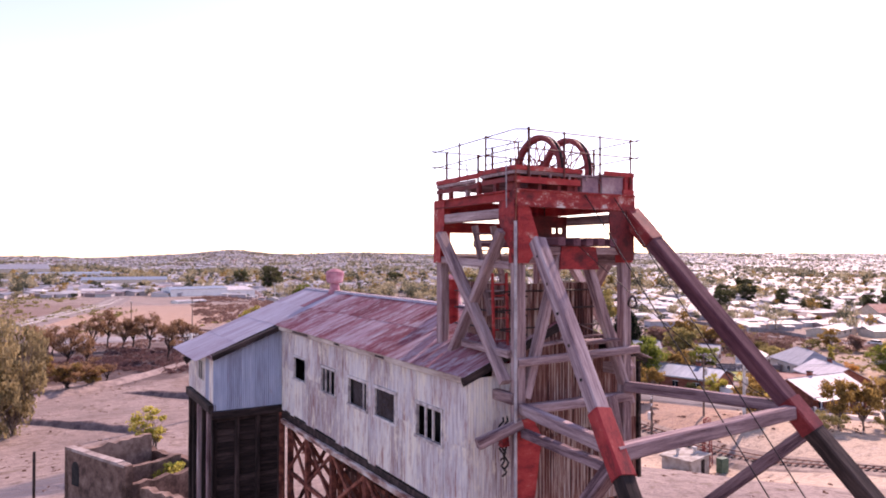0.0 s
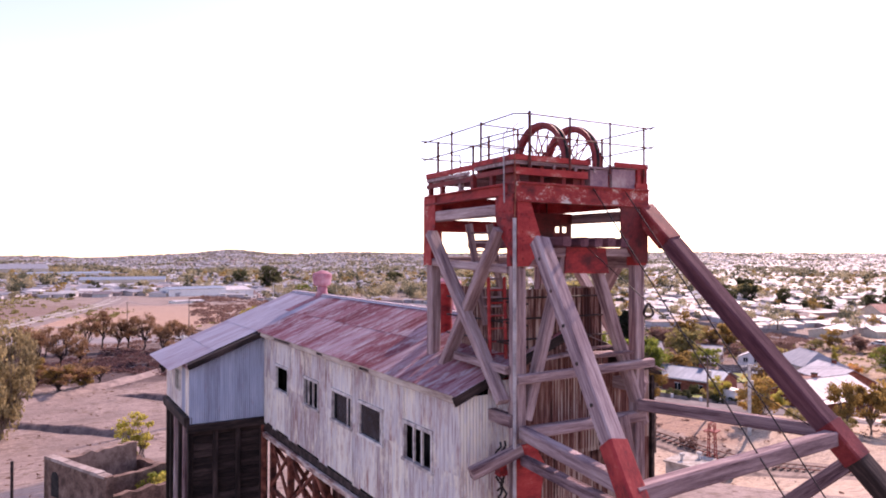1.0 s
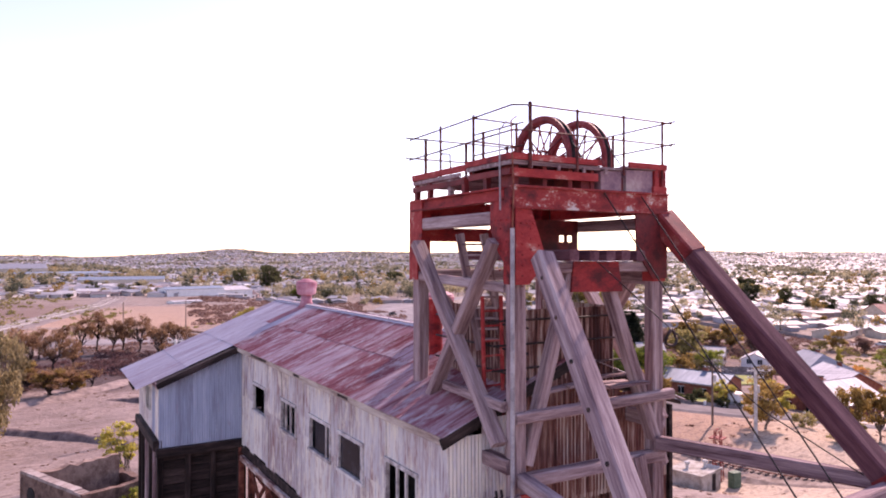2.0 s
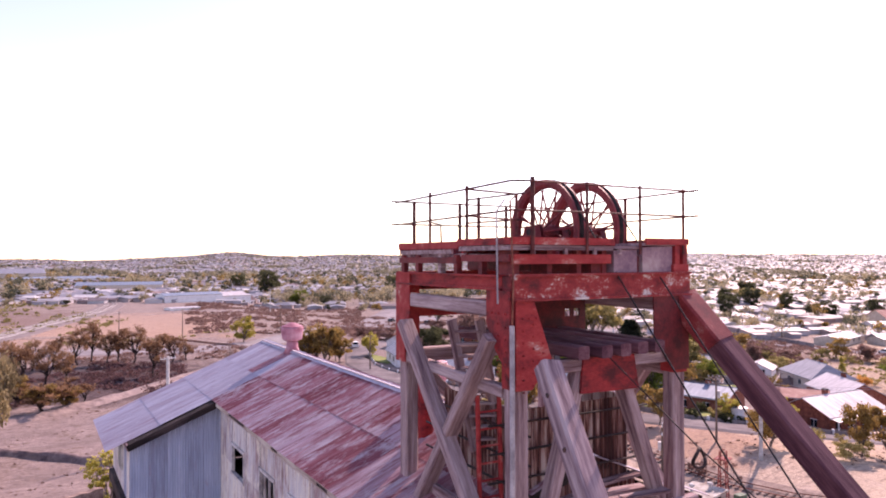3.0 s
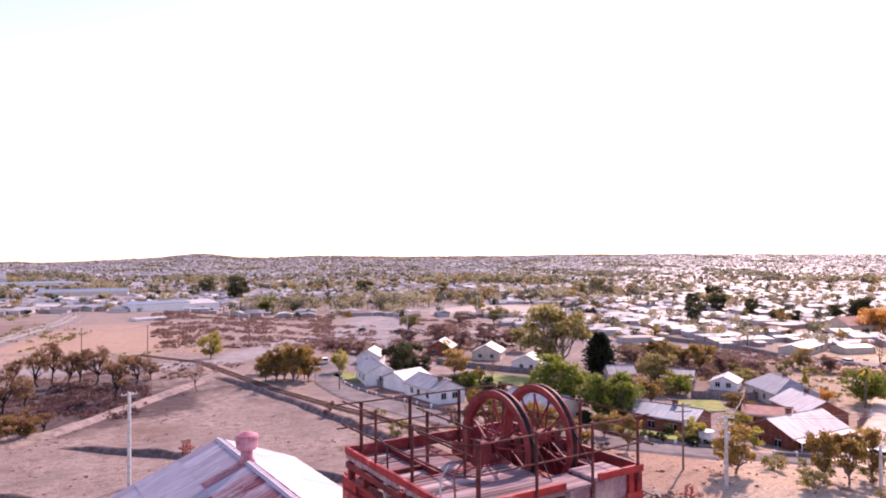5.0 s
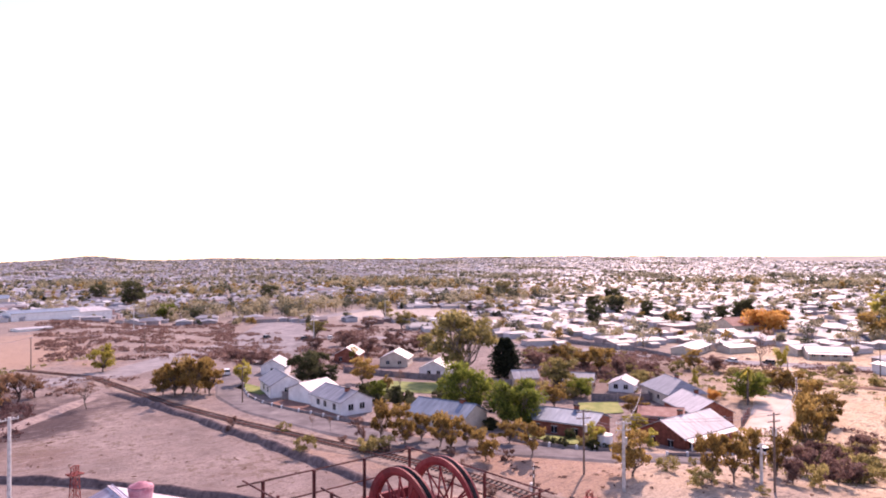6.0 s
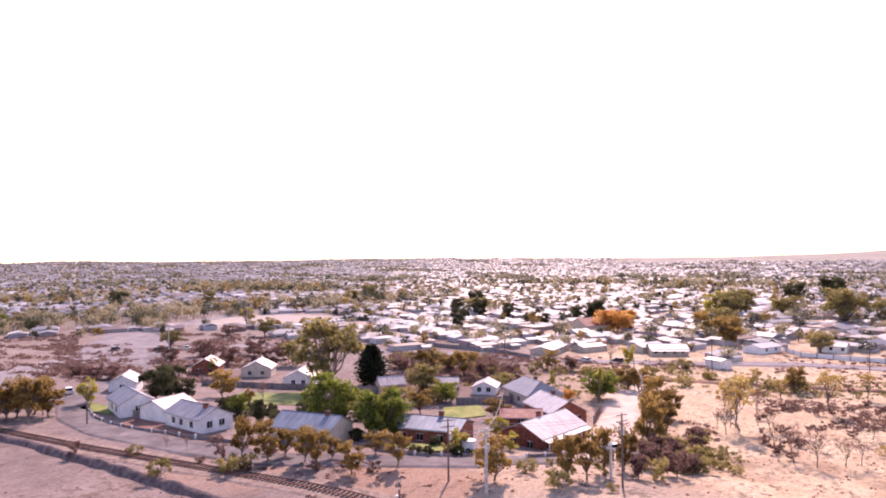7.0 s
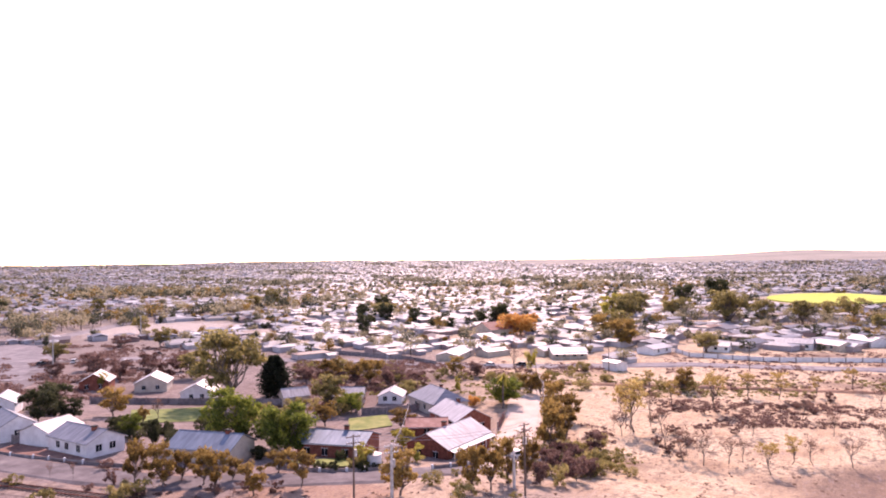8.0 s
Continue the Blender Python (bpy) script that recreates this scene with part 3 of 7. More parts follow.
    timber("tie_beam", (0.06, 0.3, 14.6), (0.06, TD - 0.3, 14.75), 0.2, 0.2, M["timber"], t)
    timber("tie_beam", (0.2, TD - 0.1, 14.75), (TW - 0.2, TD - 0.1, 14.75), 0.26, 0.3, M["timber"], t)
    timber("tie_beam", (TW - 0.1, 0.3, 14.75), (TW - 0.1, TD - 0.3, 14.75), 0.26, 0.3, M["timber"], t)
    # X brace of the long-shed side, and of the far sides
    for x in (-0.03, TW + 0.03):
        s = -1 if x < 1 else 1
        timber("cross_brace", (x + s * 0.14, 3.64, 15.52), (x + s * 0.14, 0.24, 11.62), 0.20, 0.31, M["timber"], t, up=(1, 0, 0), seed=3)
        timber("cross_brace", (x + s * 0.08, 0.46, 15.52), (x + s * 0.08, 3.22, 11.86), 0.20, 0.31, M["timber"], t, up=(1, 0, 0), seed=4)
        part("bolt", tube(bmesh.new(), [(x + s * 0.22, 1.84, 13.46), (x + s * 0.28, 1.84, 13.46)], 0.045, 8), M["iron"], t)
    timber("cross_brace", (0.5, TD - 0.02, 14.5), (TW - 0.5, TD - 0.02, 11.6), 0.2, 0.3, M["timber"], t, up=(0, 1, 0))
    # A frame in the front face
    timber("inner_leg", (1.48, 0.14, 14.95), (0.36, 0.14, 11.2), 0.24, 0.26, M["timber"], t, up=(0, 1, 0), seed=5)
    timber("inner_leg", (2.34, 0.14, 14.95), (4.02, 0.14, 10.7), 0.24, 0.28, M["timber"], t, up=(0, 1, 0), seed=6)
    prism_bm = prism(bmesh.new(), [(1.42, -0.06, 15.12), (2.60, -0.06, 15.11), (2.72, -0.06, 14.49), (1.36, -0.06, 14.51)], (0, 0.05, 0))
    part("gusset_plate", prism_bm, M["red"], t, "bright red steel gusset plate")
    # lower girts
    timber("girt", (0.0, -0.02, 12.14), (TW + 0.2, -0.02, 12.24), 0.2, 0.21, M["timber"], t, seed=7)
    timber("girt", (0.0, 0.1, 11.2), (0.0, TD, 11.2), 0.24, 0.28, M["timber"], t)
    timber("girt", (-0.08, 0.2, 12.33), (-0.08, 2.5, 12.40), 0.14, 0.2, M["timber"], t, seed=8)
    timber("girt", (0.2, 0.1, 10.9), (TW, 0.1, 10.9), 0.24, 0.26, M["timber"], t)
    timber("girt", (TW, 0.1, 11.6), (TW, TD, 11.6), 0.26, 0.30, M["timber"], t)
    timber("girt", (0.2, 0.12, 6.0), (TW - 0.2, 0.12, 6.0), 0.26, 0.3, M["timber"], t)
    timber("outrigger", (0.1, -0.05, 10.6), (-1.1, 0.1, 10.2), 0.24, 0.26, M["timber"], t)
    timber("inner_leg", (3.2, 0.05, 11.0), (4.2, -0.35, 4.5), 0.3, 0.3, M["timber"], t, up=(0, 1, 0))
    # corner gussets: near corner on both faces, right corner, feet
    part("gusset_plate", prism(bmesh.new(), [(-0.045, 0.0, 16.3), (-0.045, 0.70, 16.3), (-0.045, 0.70, 15.75), (-0.045, 0.42, 15.3), (-0.045, 0.0, 14.85)], (-0.03, 0, 0)), M["red"], t)
    part("gusset_plate", prism(bmesh.new(), [(0.0, -0.045, 16.13), (0.36, -0.045, 16.13), (0.72, -0.045, 15.17), (0.32, -0.045, 14.68), (0.0, -0.045, 14.68)], (0, -0.03, 0)), M["red"], t)
    part("gusset_plate", prism(bmesh.new(), [(TW + 0.02, -0.045, 16.13), (TW - 0.90, -0.045, 16.13), (TW - 0.88, -0.045, 15.36), (TW - 0.40, -0.045, 14.74), (TW + 0.02, -0.045, 14.74)], (0, -0.03, 0)), M["dark_red"], t)
    part("gusset_plate", prism(bmesh.new(), [(-0.045, TD + 0.02, 16.54), (-0.045, TD - 0.62, 16.54), (-0.045, TD - 0.62, 15.7), (-0.045, TD - 0.40, 15.2), (-0.045, TD - 0.40, 14.66), (-0.045, TD + 0.02, 14.66)], (-0.03, 0, 0)), M["red"], t)
    part("foot_gusset", prism(bmesh.new(), [(-0.03, -0.045, 10.7), (0.46, -0.045, 10.7), (0.75, -0.045, 10.2), (0.46, -0.045, 8.2), (-0.03, -0.045, 8.2)], (0, -0.03, 0)), M["red"], t, "scorched red steel plate")
    # raking stays
    inv = TOWER.inverted()
    d = STAY_DIR
    for name, top, sx in (("a", STAY_A, -1), ("b", STAY_B, 1)):
        dd = Vector((d.x * sx, d.y, d.z))
        k0, k1, kj = 0.0, 23.0, (5.1 if sx < 0 else 6.35)
        f = lambda k: inv @ (top + dd * k)
        side = (1, 0, 0)
        sw, sh = (0.32, 0.35) if sx < 0 else (0.38, 0.46)
        # stay B's darker timber holds its own brown and painted underside shade
        timber("stay", f(k0), f(kj - 0.15), sw, sh, M["stay_timber"] if sx < 0 else M["brown_timber"], t, up=side, seed=9)
        timber("stay", f(kj + 0.5), f(k1), sw, sh - 0.01, M["dark_timber"], t, up=side, seed=10)
        timber("stay_sleeve", f(kj - (0.45 if sx < 0 else 0.2)), f(kj + (0.95 if sx < 0 else 0.65)), sw + 0.04, sh + 0.05, M["red"] if sx < 0 else M["dark_red"], t, "red painted steel joint sleeve", up=side)
        if sx > 0:
            timber("stay_sleeve", f(-0.15), f(0.95), 0.42, 0.54, M["dark_red"], t, "dark red steel head sleeve", up=side)
        j = f(kj)
        px = 0.2 if sx < 0 else TW - 0.2
        timber("strut", (px, 0.0, 10.95 if sx < 0 else 11.2), f(kj + 0.35) if sx < 0 else j, 0.24, 0.28, M["stay_timber"], t)
        if sx < 0:
            timber("strut", (px, 0.0, 10.35), f(kj + 0.85), 0.2, 0.22, M["stay_timber"], t)
        timber("strut", f(kj + 0.6), (px, 0.05, 6.3), 0.28, 0.30, M["stay_timber"], t)
    ja, jb = inv @ (STAY_A + Vector((-d.x, d.y, d.z)) * 5.55), inv @ (STAY_B + d * 6.45)
    timber("stay_tie", ja, jb, 0.28, 0.31, M["stay_timber"], t, seed=11)
    # deck: boarded frame, raised landing, edge boards
    for x0, x1, y0, y1, z0, z1, mt in ((-0.06, TW + 0.02, TD - 0.22, TD - 0.14, 16.92, 17.16, "dark_red"), (-0.09, -0.02, 1.62, TD - 0.14, 17.02, 17.15, "red"), (-0.07, -0.02, 1.9, TD - 0.2, 16.92, 17.0, "timber"),
                                       (-0.08, -0.02, 1.7, TD - 0.16, 16.74, 16.86, "dark_red"), (TW - 0.06, TW + 0.02, -0.05, TD - 0.24, 16.94, 17.20, "dark_red"), (TW - 0.62, TW - 0.54, 0.75, TD - 0.24, 16.90, 17.08, "dark_red"),
                                       (0.86, 0.93, 1.75, TD - 0.24, 16.90, 17.02, "dark_red"), (0.0, 0.85, 2.6, 2.67, 16.92, 17.0, "dark_red")):
        part("edge_board", box(bmesh.new(), x0, x1, y0, y1, z0, z1), M[mt], t)
    for i in range(9):
        y0 = 0.72 + i * 0.38
        part("deck_plank", box(bmesh.new(), 0.0, 1.66, y0, y0 + 0.36, 16.86, 16.91 + 0.008 * (i % 3)), M["stay_timber"], t)
    for i in range(8):
        y0 = 0.62 + i * 0.43
        part("deck_plank", box(bmesh.new(), TW - 0.53, TW - 0.07, y0, y0 + 0.40, 16.88, 16.93 + 0.008 * (i % 2)), M["stay_timber"], t)
    # raised front landing: red fascia boards, pale planks on top
    part("landing_board", box(bmesh.new(), -0.06, 2.12, -0.10, -0.03, 17.06, 17.18), M["red"], t)
    part("landing_board", box(bmesh.new(), -0.04, 2.10, -0.07, 0.0, 16.97, 17.05), M["timber"], t)
    part("landing_board", box(bmesh.new(), -0.02, 2.06, -0.06, 0.04, 16.74, 16.90), M["red"], t)
    for i in range(6):
        part("landing_plank", box(bmesh.new(), -0.02, 2.1, -0.02 + i * 0.26, 0.225 + i * 0.26, 17.06, 17.12 + 0.006 * (i % 2)), M["stay_timber"], t)
    part("landing_board", box(bmesh.new(), -0.13, -0.065, -0.10, 1.58, 17.06, 17.18), M["red"], t)
    part("landing_board", box(bmesh.new(), -0.11, -0.045, -0.08, 1.55, 16.97, 17.05), M["timber"], t)
    part("landing_board", box(bmesh.new(), -0.09, -0.03, 0.0, 1.5, 16.78, 16.90), M["dark_red"], t)
    part("landing_board", box(bmesh.new(), -0.02, 2.1, 1.54, 1.60, 16.93, 17.14), M["red"], t)
    for y in (0.9, 1.75, 2.35, 3.3, 3.95):
        part("deck_post", box(bmesh.new(), -0.07, 0.04, y - 0.06, y + 0.06, 16.54, 16.9), M["timber"] if y in (2.35,) else M["dark_red"], t)
    for x in (0.1, 0.78, 1.42, 2.0):
        part("landing_post", box(bmesh.new(), x - 0.05, x + 0.05, 0.05, 0.5, 16.55, 17.05), M["dark_red"], t)
        part("landing_cleat", box(bmesh.new(), x + 0.2, x + 0.26, -0.115, -0.07, 16.90, 17.0), M["timber"], t)
    for x0, x1, zt in ((2.16, 2.72, 17.0), (2.86, 3.62, 17.06)):
        bb = part("bearing_box", prism(bmesh.new(), [(x0, -0.02, 16.58), (x1, -0.02, 16.58), (x1, -0.02, zt), (x0, -0.02, zt - 0.03)], (0, 0.62, 0)), M["purple_steel"], t, "purple-stained steel bearing box")
        part("box_lid", box(bmesh.new(), x0 - 0.04, x1 + 0.06, -0.06, 0.64, zt + 0.003, zt + 0.05), M["stay_timber"], bb, "pale board laid over the box")
    part("end_board", box(bmesh.new(), 2.9, TW + 0.02, -0.09, -0.03, 17.08, 17.20), M["red"], t)
    for x in (3.72, TW - 0.05):
        part("end_post", box(bmesh.new(), x - 0.06, x + 0.06, -0.06, 0.06, 16.55, 17.08), M["red"], t)
    part("end_board", box(bmesh.new(), 3.6, TW + 0.02, -0.08, -0.02, 16.58, 16.72), M["red"], t)
    # ladders
    def ladder(p0, p1, w, mt):
        lad = part("ladder", tube(bmesh.new(), [p0, p1], 0.045, 6), mt, t, "red painted climbing ladder")
        p0, p1 = Vector(p0), Vector(p1)
        off = Vector((w, 0, 0))
        part("ladder_stile", tube(bmesh.new(), [p0 + off, p1 + off], 0.045, 6), mt, lad)
        n = int((p1 - p0).length / 0.3)
        for i in range(1, n):
            q = p0.lerp(p1, i / n)
            part("rung", tube(bmesh.new(), [q, q + off], 0.022, 5), mt, lad)
    ladder((0.30, 1.3, 7.0), (0.06, 1.2, 14.4), 0.46, M["red"])
    # steep timber stair below the deck
    lo, hi, off = Vector((0.45, 1.9, 13.2)), Vector((-0.06, 1.9, 15.7)), Vector((0.48, -0.2, 0))
    for q in (Vector(), off):
        timber("stair_stile", lo + q, hi + q, 0.07, 0.2, M["timber"], t, "pale timber stair stile")
    for i in range(1, 11):
        q = lo.lerp(hi, i / 11)
        timber("stair_tread", q, q + off, 0.2, 0.04, M["timber"], t, bevel=0.002, wear=0)
    part("steel_drum", tube(bmesh.new(), [(1.15, 5.3, 12.6), (1.15, 5.3, 14.1)], 0.24, 18), M["red"], t, "red painted steel drum")
    # chain hoist hung beside the near post
    for dx, dy, z0, z1 in ((-0.18, 0.22, 9.4, 10.75), (-0.22, 0.34, 9.6, 10.7), (-0.2, 0.28, 9.2, 10.2)):
        hoist = [Vector((dx + 0.05 * math.sin(k), dy + 0.06 * math.cos(k * 1.7), z0 + (z1 - z0) * k / 14)) for k in range(15)]
        part("hoist_chain", tube(bmesh.new(), hoist, 0.028, 5), M["iron"], t)
    part("hoist_block", prism(bmesh.new(), [(-0.32, 0.16, 10.0), (-0.1, 0.16, 10.0), (-0.14, 0.16, 10.36), (-0.28, 0.16, 10.36)], (0, 0.2, 0)), M["red"], t, "red painted chain hoist block")
    # rivets of the near gussets
    for gx, gz in [(0.12 + 0.14 * i, 15.85) for i in range(3)] + [(0.14, 14.65 + 0.2 * i) for i in range(6)] + [(0.34, 14.75 + 0.2 * i) for i in range(6)] + [(0.54, 14.95 + 0.16 * i) for i in range(4)]:
        part("rivet", tube(bmesh.new(), [(gx, -0.074, gz), (gx, -0.10, gz)], 0.016, 6), M["red"], t)
    for gy, gz in [(0.12 + 0.2 * i, 15.92) for i in range(3)] + [(0.12, 14.9 + 0.2 * i) for i in range(5)] + [(0.34, 14.95 + 0.2 * i) for i in range(5)]:
        part("rivet", tube(bmesh.new(), [(-0.074, gy, gz), (-0.10, gy, gz)], 0.016, 6), M["red"], t)
    for k in range(5):
        q = inv @ (STAY_A + Vector((-d.x, d.y, d.z)) * (0.5 + 0.85 * k))
        part("bolt", tube(bmesh.new(), [q + Vector((-0.15, 0, 0)), q + Vector((-0.19, 0, 0))], 0.04, 6), M["iron"], t)
    # shaft lining of rusty sheets
    for i, (x, y, w, rz) in enumerate(((0.75, 1.0, 0.9, 0), (1.65, 1.0, 0.9, 0), (2.55, 1.02, 0.9, 0), (0.75, 3.6, 2.6, -90), (3.45, 1.0, 2.6, 90))):
        for j in range(4):
            sh = part("lining_sheet", corrugated(w, 2.2, 0.1, 0.02, 4, seed=i), M["lining_sheet"], t)
            sh.matrix_basis = pose(x, y, 5.6 + j * 2.1, 0, 0, rz)
    for z in (12.9, 13.4, 13.9):
        part("guard_rod", tube(bmesh.new(), [(0.1, 0.9, z), (TW - 0.1, 0.9, z)], 0.025, 6), M["iron"], t)
        part("guard_rod", tube(bmesh.new(), [(0.55, 0.3, z - 0.1), (0.55, TD - 0.2, z - 0.1)], 0.025, 6), M["iron"], t)
    for i, (x0, x1, y0, rz) in enumerate(((1.9, 3.5, 0.25, 4), (1.7, 3.3, 0.5, -3), (2.1, 3.6, 0.72, 6), (1.0, 2.2, 0.45, 12), (2.4, 3.4, 0.05, -8))):
        pb = part("platform_board", box(bmesh.new(), 0, x1 - x0, -0.11, 0.11, 0, 0.05), M["timber"], t, "splintered pale timber board")
        pb.matrix_basis = pose(x0, y0, 12.45 + 0.05 * (i % 3), 3 * (i % 2), 2 - i, rz)
    part("downpipe", tube(bmesh.new(), [(-0.1, -0.1, GZ), (-0.1, -0.1, 15.75)], 0.042, 8), M["zinc_pipe"], t, "pale grey conduit pipe")
    part("downpipe", tube(bmesh.new(), [(-0.1, -0.1, 15.7), (-0.14, -0.2, 16.4), (-0.2, -0.2, 17.75), (-0.05, -0.16, 17.85)], 0.016, 8), M["rust"], t)
    part("downpipe", tube(bmesh.new(), [(-0.24, 0.1, 16.1), (-0.26, 0.1, 17.6), (-0.1, 0.1, 17.8)], 0.016, 8), M["zinc_pipe"], t)
    part("lamp_bracket", tube(bmesh.new(), [(0.12, 2.6, 17.0), (0.1, 2.6, 17.5), (0.1, 3.0, 17.56)], 0.018, 6), M["iron"], t)
    # rails round the deck, with an inner run beside the wheels
    tops = 18.14
    for x, y, zt, r in ((0.30, -0.12, 18.17, 0.04), (1.46, -0.12, tops, 0.03), (2.70, -0.12, tops, 0.03), (3.88, -0.06, tops, 0.03), (-0.04, 1.38, tops, 0.03), (-0.04, 2.78, tops, 0.028),
                        (0.22, 3.98, 18.06, 0.038), (1.36, 3.98, 18.06, 0.038), (2.62, 4.0, 18.06, 0.038), (3.86, 4.0, 18.06, 0.038), (3.92, 1.5, 18.06, 0.038), (0.92, 2.5, 18.06, 0.036), (0.92, 1.2, 18.02, 0.03)):
        part("rail_post", tube(bmesh.new(), [(x, y, 16.9), (x, y, zt)], r, 6), M["rail_iron"], t)
    for z in (18.10, 17.62):
        for p, q in (((-0.06, 4.3, z - 0.06), (-0.04, 0.0, z)), ((-0.04, 0.0, z), (0.22, -0.14, z)), ((0.22, -0.14, z), (4.1, -0.12, z)), ((3.96, -0.35, z), (3.94, 4.25, z - 0.06)), ((-0.3, 4.02, z - 0.06), (4.0, 4.03, z - 0.06)), ((0.92, 2.9, z - 0.06), (0.92, 0.95, z - 0.08)), ((-0.06, 1.38, z - 0.02), (0.95, 1.2, z - 0.08))):
            part("hand_rail", tube(bmesh.new(), [p, q], 0.018, 6), M["rail_iron"], t)
    return t


headframe()


def sheave(x, y, z, R):
    w = thing("sheave_wheel", pose(x, y, z), "dark red spoked winding wheel on top of the headframe", "wheel", "headframe winding wheels")
    n = 56
    bm = bmesh.new()
    prof = [(R, -0.10), (R, -0.055), (R - 0.07, -0.015), (R - 0.07, 0.015), (R, 0.055), (R, 0.10), (R - 0.10, 0.10), (R - 0.17, 0.06), (R - 0.17, -0.06), (R - 0.10, -0.10)]
    rings = [[bm.verts.new((px, r * math.cos(a), r * math.sin(a))) for r, px in prof] for a in (2 * math.pi * k / n for k in range(n))]
    for i in range(n):
        for j in range(len(prof)):
            bm.faces.new((rings[i - 1][j - 1], rings[i][j - 1], rings[i][j], rings[i - 1][j]))
    bmesh.ops.recalc_face_normals(bm, faces=bm.faces[:])
    part("rim", bm, M["wheel_red"], w)
    gb = bmesh.new()
    ring = [[gb.verts.new((px, r * math.cos(a), r * math.sin(a))) for r, px in ((R + 0.004, -0.05), (R - 0.05, 0.0), (R + 0.004, 0.05), (R - 0.066, 0.0))] for a in (2 * math.pi * k / n for k in range(n))]
    for i in range(n):
        for j in range(4):
            gb.faces.new((ring[i - 1][j - 1], ring[i][j - 1], ring[i][j], ring[i - 1][j]))
    bmesh.ops.recalc_face_normals(gb, faces=gb.faces[:])
    part("rope_groove", gb, M["iron"], w, "black rope groove ring")
    part("hub", tube(bmesh.new(), [(-0.2, 0, 0), (0.2, 0, 0)], 0.16, 16), M["dark_red"], w)
    part("axle", tube(bmesh.new(), [(-0.45, 0, 0), (0.45, 0, 0)], 0.075, 12), M["iron"], w)
    for k in range(24):
        a = 2 * math.pi * k / 24
        s = 1 if k % 2 else -1
        part("spoke", tube(bmesh.new(), [(0.16 * s, 0.13 * math.cos(a), 0.13 * math.sin(a)), (0.02 * s, (R - 0.2) * math.cos(a + 0.08 * s), (R - 0.2) * math.sin(a + 0.08 * s))], 0.022, 6), M["wheel_red"], w)
    for s in (-1, 1):
        part("bearing_block", prism(bmesh.new(), [(s * 0.36 - 0.08, -0.28, -0.38), (s * 0.36 - 0.08, 0.28, -0.38), (s * 0.36 - 0.08, 0.14, 0.12), (s * 0.36 - 0.08, -0.14, 0.12)], (0.16, 0, 0)), M["dark_red"], w)
    return w


WHEEL_Y, WHEEL_Z, WHEEL_R = 1.66, 17.36, 1.06
for wx in (1.55, 2.59):
    sheave(wx, WHEEL_Y, WHEEL_Z, WHEEL_R)


def rope(pts, r, label, name="winding_rope", group="winding ropes", material="iron"):
    return solo(name, tube(bmesh.new(), pts, r, 6), M[material], label, "rope", group)


for wx in (1.55, 2.59):
    arc = [(wx, WHEEL_Y + 1.0 * math.cos(radians(k)), WHEEL_Z + 1.0 * math.sin(radians(k))) for k in range(0, 141, 10)]
    rope([(wx, WHEEL_Y + 1.0, 9.0)] + arc + [(wx + 0.05, -15.4, -1.9)], 0.015, "taut black steel winding rope over a headframe wheel")
rope([(1.1, -0.3, 15.3), (1.48, -2.09, 13.9), (2.9, -3.0, 12.4), (4.4, -4.1, 11.2)], 0.011, "slack black cable hung from the headframe")


def cable_coil():
    bm = bmesh.new()
    tube(bm, [(1.48 + 0.12 * math.cos(a), -2.09 + 0.04 * math.sin(2 * a), 13.75 + 0.15 * math.sin(a)) for a in (2 * math.pi * k / 20 for k in range(21))], 0.028, 6)
    solo("cable_coil", bm, M["iron"], "small black coil of cable hung on a slack cable", "cable", smooth=True)


cable_coil()


# ---- long shed beside the headframe ----
EAVE_X, RIDGE_X, FAR_X = -1.72, 1.70, 5.1
EAVE_Z, RIDGE_Z, FLOOR_Z = 11.74, 13.10, 8.12
Y0, Y1, AY0, AX = 0.75, 21.6, 16.35, -4.6
SLOPE = (RIDGE_Z - EAVE_Z) / (RIDGE_X - EAVE_X)


